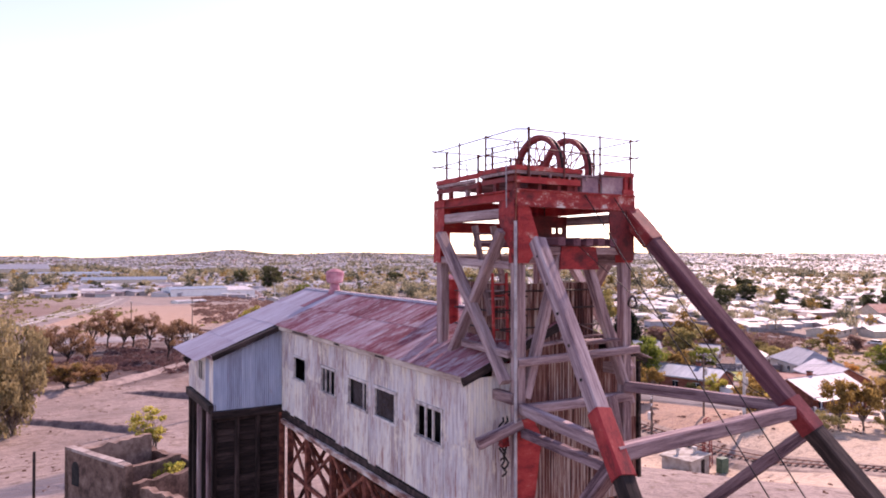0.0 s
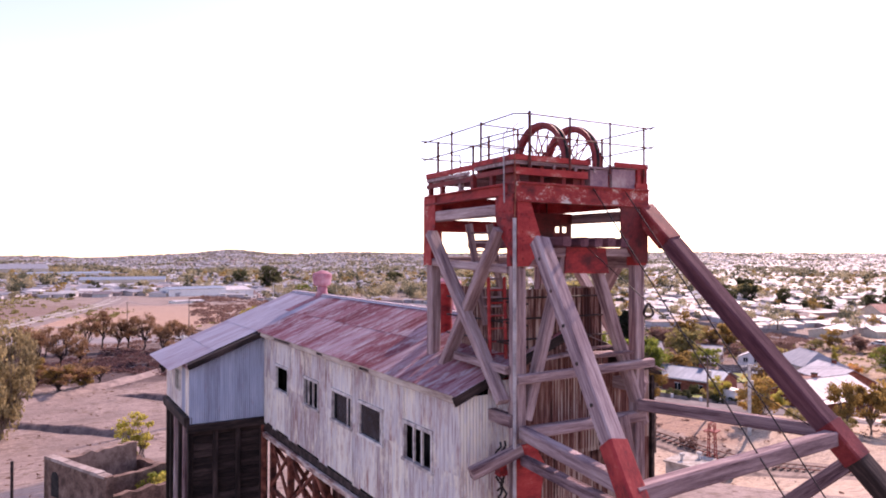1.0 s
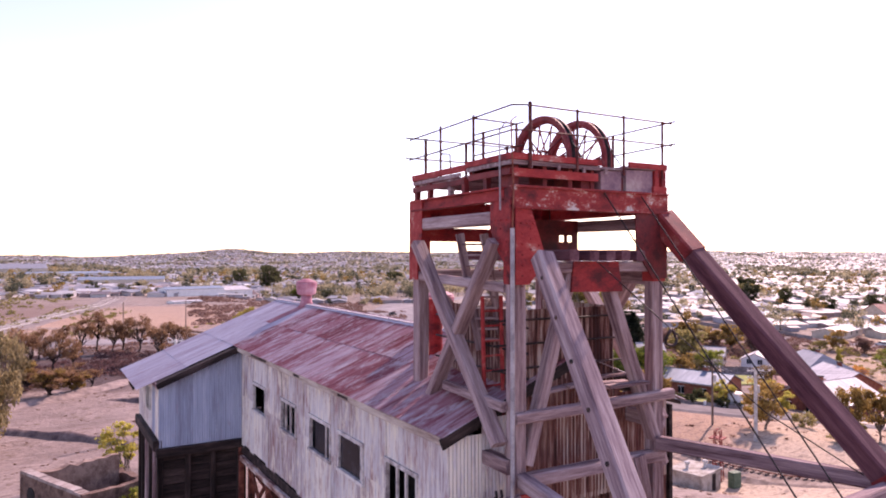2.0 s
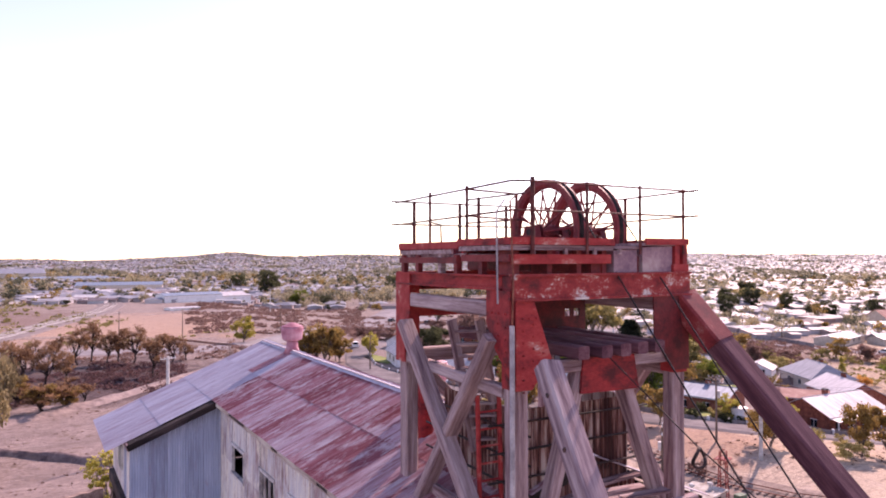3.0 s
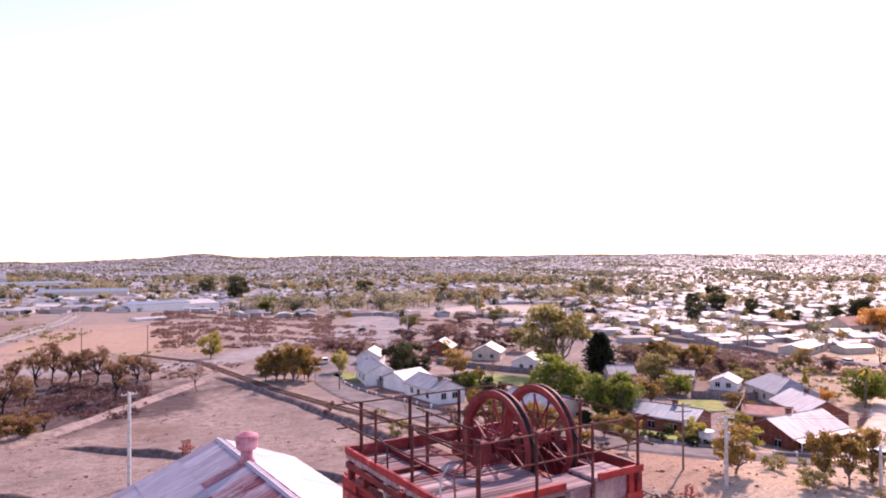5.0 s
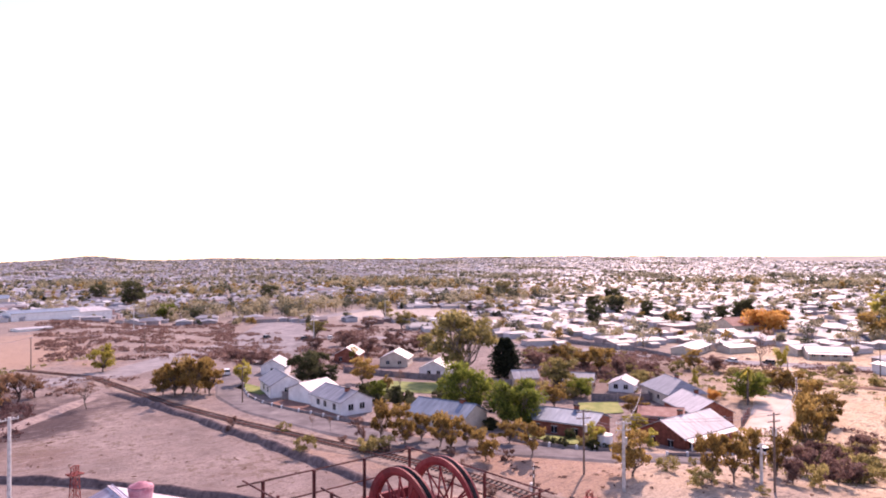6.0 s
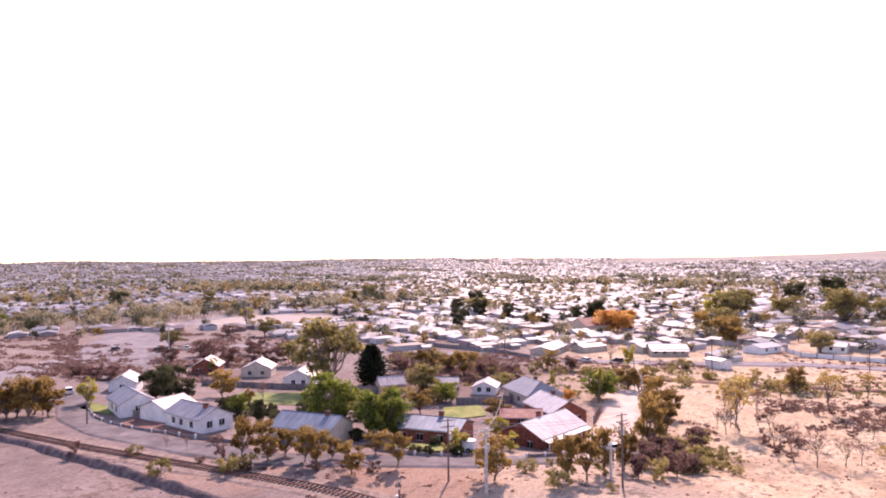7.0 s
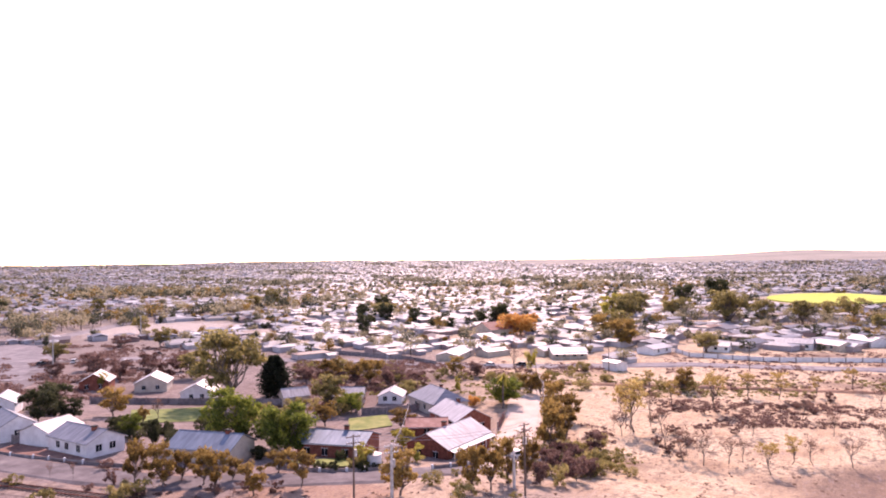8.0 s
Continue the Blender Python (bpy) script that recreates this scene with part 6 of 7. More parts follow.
def leaves(bm, rnd, c, size, n, leaf, flat=0.8):
    """n small leaf tufts round c, mostly near the outside."""
    for _ in range(n):
        d = Vector((rnd.gauss(0, 1), rnd.gauss(0, 1), rnd.gauss(0, 1) * flat)).normalized()
        p = Vector(c) + Vector((d.x * size, d.y * size, d.z * size * flat)) * (rnd.random() ** 0.45)
        u = Vector((rnd.gauss(0, 1), rnd.gauss(0, 1), rnd.gauss(0, 1))).normalized()
        v = u.orthogonal().normalized()
        w = u.cross(v)
        s = leaf * rnd.uniform(0.5, 1.3)
        bm.faces.new([bm.verts.new(p + v * (a * s) + w * (b * s)) for a, b in ((-1.1, -0.5), (0.9, -0.75), (0.2, 0.95))])


def make_tree(kind, seed, H, spread, leaf_key, n_leaf=1700, leaf=0.22, trunk_h=0.26, lean=0.1, m=None, label="", category="tree", group="", flat=0.75, clumps=9, bark="bark"):
    rnd = random.Random(seed)
    t = thing("tree" if category != "bush" else "bush", m or pose(0, 0, -50), label, category, group)
    tb, cb = bmesh.new(), bmesh.new()
    top = Vector((rnd.uniform(-lean, lean) * H, rnd.uniform(-lean, lean) * H, H * trunk_h))
    r = H * (0.026 if kind != "bare" and spread > 1.8 else 0.014)
    if kind == "conifer":
        limbs(tb, rnd, (0, 0, -0.4), (0, 0, H * 0.95), r * 1.2, r * 0.2, 0.02)
        for i in range(26):
            z = H * (0.1 + 0.86 * (i / 26))
            rad = spread * (1.0 - (z / H - 0.25) ** 2 * 1.6 if z / H > 0.25 else 0.85 + 0.6 * z / H) * rnd.uniform(0.75, 1.1)
            a = rnd.uniform(0, 6.28)
            for k in range(4):
                q = a + k * 1.57 + rnd.uniform(-0.4, 0.4)
                leaves(cb, rnd, (math.cos(q) * rad * 0.6, math.sin(q) * rad * 0.6, z), max(0.4, rad * 0.5), n_leaf // 104, leaf, 0.9)
    elif kind == "palm":
        limbs(tb, rnd, (0, 0, -0.4), (0.1, 0, H), r * 1.5, r, 0.02)
        for k in range(26):
            a, el = k * 2.4, rnd.uniform(-0.6, 1.1)
            pts = [Vector((0.1, 0, H)) + Vector((math.cos(a) * s * math.cos(el), math.sin(a) * s * math.cos(el), s * math.sin(el) - 0.35 * s * s)) for s in (0, 0.6, 1.2, 1.8)]
            side = Vector((-math.sin(a), math.cos(a), 0)) * 0.22
            for p, q in zip(pts, pts[1:]):
                cb.faces.new([cb.verts.new(v) for v in (p - side, p + side, q + side * 0.8, q - side * 0.8)])
    else:
        limbs(tb, rnd, (0, 0, -0.4), top, r * 1.25, r * 0.8)
        for i in range(clumps):
            a = i * 2.4 + rnd.uniform(-0.5, 0.5)
            f = rnd.uniform(0.35, 1.0)
            z = H * rnd.uniform(trunk_h + 0.06, 0.88)
            rad = spread * f * math.sqrt(max(0.15, 1 - ((z / H - 0.62) / 0.45) ** 2))
            tip = Vector((math.cos(a) * rad, math.sin(a) * rad, z))
            pts = limbs(tb, rnd, top * rnd.uniform(0.6, 1.0), tip, r * 0.5, r * 0.12, 0.18)
            for _ in range(2 if kind != "bare" else 4):
                limbs(tb, rnd, pts[2], tip + Vector((rnd.uniform(-1, 1), rnd.uniform(-1, 1), rnd.uniform(-0.2, 0.9))) * spread * 0.4, r * 0.22, r * 0.06, 0.2, 3)
            s = spread * rnd.uniform(0.3, 0.52)
            for k in range(3):
                off = Vector((rnd.uniform(-1, 1), rnd.uniform(-1, 1), rnd.uniform(-0.5, 0.7))) * s * 0.8
                leaves(cb, rnd, tip + off, s * rnd.uniform(0.5, 0.9), n_leaf // (clumps * 3), leaf, flat)
    part("trunk", tb, M[bark], t)
    part("crown", cb, M[leaf_key], t)
    return t


KINDS = {
    "gum": dict(kind="gum", H=7.5, spread=2.9, leaf_key="leaf_olive", n_leaf=3600, leaf=0.19, clumps=17, label="open olive gum tree with forked grey limbs", category="tree", group="gum trees"),
    "ochre": dict(kind="gum", H=5.6, spread=2.2, leaf_key="leaf_ochre", n_leaf=2900, leaf=0.17, trunk_h=0.2, clumps=16, label="small ochre-leaved gum tree on bare dirt", category="tree", group="ochre gum trees"),
    "green": dict(kind="round", H=7.0, spread=3.5, leaf_key="leaf_green", n_leaf=6000, leaf=0.2, trunk_h=0.16, clumps=24, label="dense fresh green garden tree", category="tree", group="green garden trees"),
    "dark": dict(kind="conifer", H=11.0, spread=2.9, leaf_key="leaf_dark", n_leaf=5600, leaf=0.25, label="tall dark conifer with dense needles", category="tree", group="dark conifers"),
    "round": dict(kind="round", H=5.5, spread=2.6, leaf_key="leaf_bottle", n_leaf=3800, leaf=0.18, trunk_h=0.12, clumps=20, label="dense dark green rounded garden tree", category="tree", group="dark garden trees"),
    "bare": dict(kind="bare", H=5.5, spread=1.9, leaf_key="leaf_brown", n_leaf=420, leaf=0.10, trunk_h=0.4, label="nearly leafless dead tree on dry dirt", category="tree", group="dead trees"),
    "burnt": dict(kind="gum", H=7.5, spread=2.6, leaf_key="leaf_burnt", n_leaf=2100, leaf=0.15, trunk_h=0.32, clumps=15, label="half dead brown gum with dark trunk", category="tree", group="burnt gum trees", bark="dark_timber"),
    "russet": dict(kind="round", H=5.0, spread=2.6, leaf_key="leaf_russet", n_leaf=2000, leaf=0.2, trunk_h=0.16, clumps=16, label="low reddish-brown tree with fine twiggy crown", category="tree", group="russet trees"),
    "slim": dict(kind="round", H=8.0, spread=1.3, leaf_key="leaf_yellow", n_leaf=2400, leaf=0.13, trunk_h=0.15, clumps=18, label="slender yellow-green young tree behind the ruin", category="tree", group="yellow-green trees"),
    "yellow": dict(kind="round", H=5.0, spread=2.3, leaf_key="leaf_yellow", n_leaf=2800, leaf=0.16, trunk_h=0.16, clumps=16, label="yellow-green leafy young tree", category="tree", group="yellow-green trees"),
    "orange": dict(kind="round", H=7.0, spread=5.0, leaf_key="leaf_orange", n_leaf=4000, leaf=0.3, trunk_h=0.2, clumps=16, label="broad orange autumn tree among roofs", category="tree", group="autumn trees"),
    "bush": dict(kind="round", H=1.6, spread=1.3, leaf_key="leaf_russet", n_leaf=700, leaf=0.12, trunk_h=0.1, clumps=8, label="dry brown scrub bush", category="bush", group="scrub bushes"),
    "greybush": dict(kind="round", H=2.6, spread=2.0, leaf_key="leaf_olive", n_leaf=1300, leaf=0.14, trunk_h=0.1, clumps=9, label="dusty olive saltbush clump", category="bush", group="saltbushes"),
    "hedge": dict(kind="round", H=2.0, spread=1.5, leaf_key="leaf_bottle", n_leaf=1100, leaf=0.14, trunk_h=0.08, clumps=9, label="dark green clipped garden shrub", category="bush", group="garden shrubs"),
    "thin": dict(kind="gum", H=6.0, spread=1.7, leaf_key="leaf_straw", n_leaf=1100, leaf=0.12, trunk_h=0.35, clumps=12, label="thin sapling with sparse yellowish leaves", category="tree", group="sparse saplings"),
    "shaggy": dict(kind="round", H=6.5, spread=3.2, leaf_key="leaf_dusty", n_leaf=5200, leaf=0.17, trunk_h=0.06, clumps=30, label="shaggy olive gum with foliage down to the sand", category="tree", group="gum trees"),
    "palm": dict(kind="palm", H=7.0, spread=2.0, leaf_key="leaf_yellow", label="tall palm with drooping fronds", category="palm", group="palms"),
}
STOCK = {}


def plant(kind, x, y, s=1.0, rz=None, tall=1.0):
    """Sets a tree of that kind on the ground; the first three of a kind are built, the rest are copies."""
    rnd = random.Random(int(x * 131 + y * 37))
    rz = rnd.uniform(0, 360) if rz is None else rz
    made = STOCK.setdefault(kind, [])
    m = pose(x, y, ground_z(x, y) - 0.05, rnd.uniform(-3, 3), rnd.uniform(-3, 3), rz) @ Matrix.Diagonal((s, s, s * tall, 1))
    if len(made) < 3:
        k = dict(KINDS[kind])
        made.append(make_tree(seed=len(made) * 17 + len(kind) * 5, m=m, **k))
        return
    src = made[rnd.randrange(3)]
    keep = src.scale.copy()
    src.scale = (1, 1, 1)
    ob = copy_thing(src, m)
    src.scale = keep


for x, y, s, tall in ((449.9, 128.8, 3.24, 1.00), (130.8, 198.5, 0.89, 1.16), (66.9, 151.5, 0.91, 1.28), (127.1, 193.6, 0.51, 2.20), (88.0, 62.1, 0.65, 1.35), (111.9, 69.9, 0.91, 0.94),
                         (99.5, 59.1, 0.69, 0.95), (220.9, 88.1, 0.86, 1.74), (173.8, 91.5, 0.43, 2.20), (47.1, 197.2, 1.33, 1.18),):
    plant("yellow", x, y, s, None, tall)
for x, y, s, tall in ((333.3, 510.0, 1.82, 1.00), (245.5, 337.4, 1.46, 1.00), (435.3, 52.6, 2.53, 1.00), (454.4, 118.4, 2.17, 1.00), (467.1, 83.7, 1.86, 1.00), (456.0, 0.1, 1.79, 1.00),
                         (399.4, -23.6, 1.38, 1.00), (298.3, 41.6, 1.06, 1.00), (157.4, 270.1, 1.48, 0.75), (156.8, 187.8, 1.69, 0.72), (211.2, 274.9, 1.63, 0.80), (185.2, 145.8, 1.26, 0.58),
                         (324.0, 85.4, 1.92, 1.02), (420.9, 50.6, 3.27, 0.84), (405.6, 105.0, 3.25, 0.75), (456.3, 111.2, 2.78, 0.86), (294.6, 41.0, 1.71, 0.69), (464.2, 90.5, 2.43, 0.67),
                         (463.9, 34.8, 2.39, 0.76), (432.4, 11.1, 2.44, 0.82),):
    plant("gum", x, y, s, None, tall)
for x, y, s, tall in ((481.9, -11.7, 2.71, 0.73), (393.2, 274.4, 3.09, 0.47), (460.6, 446.4, 2.80, 0.79), (427.2, 433.9, 2.19, 0.77), (129.1, 140.1, 3.01, 0.95), (136.1, 109.5, 1.41, 0.93),
                         (80.0, 86.2, 0.66, 0.77),):
    plant("gum", x, y, s, None, tall)
for x, y, s, tall in ((122.6, 42.3, 1.23, 1.61), (136.3, 44.2, 1.20, 1.22), (142.4, 48.6, 1.17, 1.25), (100.6, 37.5, 0.81, 1.54), (205.0, 32.8, 1.26, 1.00), (200.8, 107.3, 1.18, 1.00),
                         (303.0, 78.1, 2.26, 1.00), (189.5, 136.5, 1.42, 0.68), (299.2, 77.0, 2.56, 0.87), (322.1, 91.8, 2.54, 0.91), (48.5, 147.1, 1.14, 1.35), (50.7, 141.2, 1.22, 1.45),
                         (55.9, 147.4, 0.89, 1.62), (97.0, 143.4, 1.40, 0.92), (92.1, 126.4, 0.53, 1.41), (61.5, 86.2, 0.85, 1.43), (63.0, 81.5, 0.91, 1.30), (66.3, 80.9, 0.70, 1.21),
                         (65.9, 75.9, 0.75, 1.41), (65.9, 72.7, 0.81, 1.35),):
    plant("ochre", x, y, s, None, tall)
for x, y, s, tall in ((66.6, 65.9, 0.81, 1.10), (76.9, 71.2, 0.79, 0.83), (72.9, 62.5, 0.83, 1.29), (70.0, 73.8, 0.55, 1.19), (121.5, 98.8, 1.24, 0.82), (128.9, 81.5, 1.19, 0.74),
                         (78.3, 48.3, 1.11, 1.05), (169.4, 137.2, 1.55, 0.99), (173.0, 122.7, 1.79, 0.83), (178.0, 134.5, 1.43, 0.74), (162.6, 56.1, 1.35, 1.05), (181.1, 67.5, 1.40, 0.86),
                         (180.1, 71.1, 1.36, 0.85), (154.3, 49.4, 1.12, 1.07), (85.0, 40.0, 0.84, 1.48), (88.9, 38.6, 1.02, 1.26), (94.2, 37.9, 0.71, 1.93), (-5.6, 118.9, 1.11, 0.79),
                         (-1.9, 121.5, 0.82, 0.73), (-9.7, 129.2, 0.95, 0.94),):
    plant("ochre", x, y, s, None, tall)
for x, y, s, tall in ((52.0, 160.4, 1.54, 0.52), (51.8, 150.3, 1.38, 0.91), (56.3, 145.2, 1.08, 1.03), (55.0, 150.3, 1.50, 0.97), (47.3, 150.1, 0.96, 1.27),):
    plant("ochre", x, y, s, None, tall)
for x, y, s, tall in ((150.1, 32.7, 2.12, 1.00), (181.0, 20.1, 1.73, 1.00), (185.6, 32.0, 1.12, 1.00), (203.2, 7.2, 1.37, 1.00), (200.4, 41.7, 1.11, 1.00), (212.4, -1.5, 1.02, 1.00),
                         (130.9, 3.1, 1.03, 1.00), (139.0, 0.2, 0.96, 1.00), (129.5, -15.9, 0.72, 1.00), (203.8, 15.4, 1.21, 1.00), (225.8, -9.9, 1.20, 1.00), (166.9, 40.9, 1.18, 1.00),):
    plant("thin", x, y, s, None, tall)
for x, y, s, tall in ((131.9, 18.6, 1.22, 1.00), (130.4, 14.4, 1.32, 1.00), (133.7, 10.8, 1.02, 1.00), (135.9, 8.5, 0.91, 1.00), (140.6, -3.2, 1.06, 1.00), (141.6, -9.6, 1.20, 1.00),
                         (145.0, 33.9, 1.12, 1.00), (153.1, 27.1, 1.03, 1.00), (157.7, 9.0, 0.95, 1.00), (165.6, -6.3, 0.98, 1.00), (155.4, -15.4, 1.16, 1.00), (180.1, 0.6, 1.06, 1.00),
                         (203.1, -16.2, 1.01, 1.00), (98.5, 129.7, 0.90, 1.18), (56.7, 100.4, 0.27, 2.07), (58.1, 96.5, 0.27, 2.20), (212.8, 90.2, 1.79, 1.34), (152.2, 35.4, 0.93, 2.20),
                         (147.4, 36.5, 0.43, 2.20), (157.1, 30.6, 0.82, 1.98),):
    plant("bare", x, y, s, None, tall)
for x, y, s, tall in ((135.0, 22.2, 0.56, 2.20), (135.5, 18.5, 0.55, 2.20), (30.9, 147.6, 1.50, 0.80),):
    plant("bare", x, y, s, None, tall)
for x, y, s, tall in ((334.5, 194.9, 1.43, 0.94), (165.7, 569.7, 3.85, 1.06), (172.8, 693.7, 2.68, 1.00), (424.2, 298.1, 2.45, 1.00), (333.9, 186.4, 1.45, 1.00), (378.8, 175.4, 2.24, 1.00),
                         (283.1, 567.4, 2.59, 1.00), (152.1, 403.0, 1.23, 1.00), (391.2, 290.9, 2.00, 1.00), (616.5, 112.7, 3.00, 0.98), (649.9, 91.9, 4.05, 0.91), (372.9, 185.5, 1.42, 1.21),
                         (384.6, 179.4, 2.42, 0.89), (282.4, 207.3, 1.71, 1.37), (363.6, 252.1, 2.26, 0.99), (364.2, 229.4, 1.59, 1.28), (80.1, 145.0, 1.25, 1.09), (92.7, 161.2, 1.29, 0.97),
                         (86.8, 144.7, 0.95, 0.85), (78.4, 104.0, 0.46, 2.17),):
    plant("round", x, y, s, None, tall)
for x, y, s, tall in ((77.5, 96.0, 0.76, 0.86), (84.4, 122.7, 0.51, 1.13), (89.5, 61.4, 0.48, 1.13),):
    plant("round", x, y, s, None, tall)
for x, y, s, tall in ((139.0, 416.3, 1.42, 1.00), (-1.9, 40.7, 0.35, 1.00), (81.5, 115.0, 0.55, 1.26), (137.6, 103.2, 0.78, 1.03), (92.3, 83.8, 1.16, 1.08), (164.3, 71.6, 1.24, 0.88),):
    plant("green", x, y, s, None, tall)
for x, y, s, tall in ((327.3, 141.6, 1.52, 1.00), (324.2, 138.2, 1.96, 0.81), (159.2, 78.5, 0.33, 1.12),):
    plant("orange", x, y, s, None, tall)
for x, y, s, tall in ((183.2, -12.0, 0.93, 1.00), (45.1, 108.9, 0.84, 1.95), (59.5, 88.5, 0.69, 2.20),):
    plant("bush", x, y, s, None, tall)
for x, y, s, tall in ((109.4, 29.9, 0.83, 0.80), (129.8, 35.5, 0.82, 1.11), (142.2, 218.7, 1.56, 1.11), (144.2, 209.4, 1.27, 1.04), (149.2, 198.9, 1.25, 1.04), (152.6, 194.3, 1.19, 1.03),
                         (136.9, 236.0, 1.21, 0.80), (151.8, 239.3, 1.36, 0.98), (165.7, 223.2, 1.33, 0.88), (164.4, 203.6, 1.26, 0.98), (202.5, 293.5, 1.35, 0.86), (172.5, 150.3, 1.22, 0.73),
                         (178.5, 147.9, 0.90, 0.73), (180.1, 134.3, 0.74, 0.68), (182.6, 119.7, 0.80, 0.83), (201.9, 100.0, 1.19, 0.86), (89.1, 186.2, 1.05, 0.91), (87.5, 192.2, 0.96, 0.75),
                         (85.8, 199.1, 0.91, 0.72), (171.1, 115.2, 1.00, 1.32),):
    plant("russet", x, y, s, None, tall)
for x, y, s, tall in ((168.7, 145.3, 0.96, 1.00), (107.5, 36.1, 0.78, 1.20), (114.2, 35.5, 0.90, 1.11), (120.3, 34.5, 0.77, 0.81), (103.8, 30.1, 0.79, 1.15), (96.6, 33.5, 0.63, 1.24),):
    plant("russet", x, y, s, None, tall)
for x, y, s, tall in ((-2.0, 53.0, 0.92, 0.87),):
    plant("slim", x, y, s, None, tall)
for x, y, s, tall in ((-2.0, 38.3, 0.40, 1.23),):
    plant("yellow", x, y, s, None, tall)
for x, y, s, tall in ((-13.4, 89.3, 1.09, 1.97), (-16.1, 85.5, 1.11, 2.16), (-12.2, 118.5, 0.88, 1.68),):
    plant("shaggy", x, y, s, None, tall)
for x, y, s, tall in ((94.4, 99.7, 1.38, 1.08), (88.8, 80.5, 1.27, 0.96),):
    plant("green", x, y, s, None, tall)
for x, y, s, tall in ((47.9, 87.2, 0.83, 1.34), (85.3, 62.5, 0.62, 1.35), (98.2, 31.1, 0.81, 1.76),):
    plant("greybush", x, y, s, None, tall)
for x, y, s, tall in ((144.5, 136.7, 1.94, 0.60),):
    plant("dark", x, y, s, None, tall)
for x, y, s, tall in ((93.8, 95.7, 0.69, 1.62), (81.3, 66.0, 0.82, 1.08), (82.4, 64.2, 0.71, 1.24), (90.2, 68.8, 0.70, 1.50),):
    plant("hedge", x, y, s, None, tall)
for x, y, s, tall in ((159.3, 69.8, 1.06, 1.19),):
    plant("palm", x, y, s, None, tall)
for x, y, s, tall in ((-11.2, 147.8, 0.84, 1.61), (-8.8, 150.1, 0.96, 1.24), (-5.0, 145.2, 0.85, 1.39), (-1.4, 145.5, 0.89, 1.13), (2.1, 172.7, 0.90, 1.34), (4.9, 176.6, 1.01, 1.42), (7.9, 171.0, 0.82, 1.39), (10.5, 171.2, 0.92, 1.30), (13.3, 167.5, 1.07, 1.24), (14.8, 146.6, 1.21, 1.11), (21.0, 162.7, 0.90, 1.14), (25.2, 167.9, 0.73, 1.00), (-7.1, 168.1, 0.77, 1.34), (-2.8, 168.7, 0.79, 1.34),):
    plant("burnt", x, y, s, None, tall)
for x, y, s, tall in ((-9.5, 127.2, 0.95, 0.60), (-5.6, 118.5, 1.12, 0.62), (-2.2, 121.7, 1.03, 0.70), (0.4, 124.9, 0.65, 0.79),):
    plant("burnt", x, y, s, None, tall)

# scrub over the dry ground: single bushes near by, uncounted low scrub elsewhere
rnd = random.Random(21)


def scattered(cx, cy, rx, ry, n):
    for _ in range(n):
        a, q = rnd.uniform(0, 6.28), math.sqrt(rnd.random())
        yield cx + rx * q * math.cos(a), cy + ry * q * math.sin(a)


for cx, cy, rx, ry, n, kind, s in ((150, 22, 30, 14, 14, "bush", 0.9), (62, 70, 8, 30, 10, "bush", 0.8), (160, 118, 40, 14, 18, "bush", 1.2), (90, 45, 14, 14, 10, "greybush", 0.7),
                                   (210, 60, 20, 30, 18, "greybush", 1.0), (180, 100, 25, 30, 16, "greybush", 1.1), (125, 34, 10, 10, 14, "greybush", 0.9), (130, 115, 18, 12, 10, "greybush", 1.2),
                                   (116, 30, 6, 8, 10, "greybush", 1.0), (84, 118, 5, 12, 12, "hedge", 1.0), (82, 88, 6, 8, 10, "hedge", 1.0), (104, 92, 8, 8, 8, "hedge", 1.1), (100, 112, 8, 6, 8, "hedge", 1.1), (88, 62, 5, 3, 9, "hedge", 0.7), (118, 62, 6, 5, 6, "hedge", 0.9), (84, 150, 8, 10, 8, "hedge", 1.1), (112, 110, 8, 8, 8, "greybush", 1.2), (200, 22, 28, 30, 30, "bush", 1.0), (57, 80, 3, 3, 2, "greybush", 0.9), (51, 104, 2, 2, 1, "greybush", 0.8)):
    for x, y in scattered(cx, cy, rx, ry, n):
        plant(kind, x, y, s * rnd.uniform(0.6, 1.3))


def over(quad, n):
    (ax, ay), (bx, by), (cx, cy), (dx, dy) = quad
    for _ in range(n):
        u, v = rnd.random(), rnd.random()
        x, y = (ax + (bx - ax) * u) * (1 - v) + (dx + (cx - dx) * u) * v, (ay + (by - ay) * u) * (1 - v) + (dy + (cy - dy) * u) * v
        # left bare where the soil is open
        if noise.noise((x * 0.05, y * 0.05, 3)) > -0.12:
            yield x, y


def low_scrub(name, areas, key, label, leaf=0.22):
    vs, fs = [], []
    bm = bmesh.new()
    for quad, n, size in areas:
        for x, y in (over(quad, n) if len(quad) == 4 and isinstance(quad[0], tuple) else scattered(*quad, n)):
            s = size * rnd.uniform(0.45, 1.35)
            z = ground_z(x, y)
            for k in range(rnd.randint(2, 4)):
                leaves(bm, rnd, (x + rnd.uniform(-1, 1) * s, y + rnd.uniform(-1, 1) * s, z + s * rnd.uniform(0.15, 0.45)), s * rnd.uniform(0.5, 0.85), 11, leaf * size, 0.55)
    solo(name, bm, M[key], label, "scrub", kind="stuff")


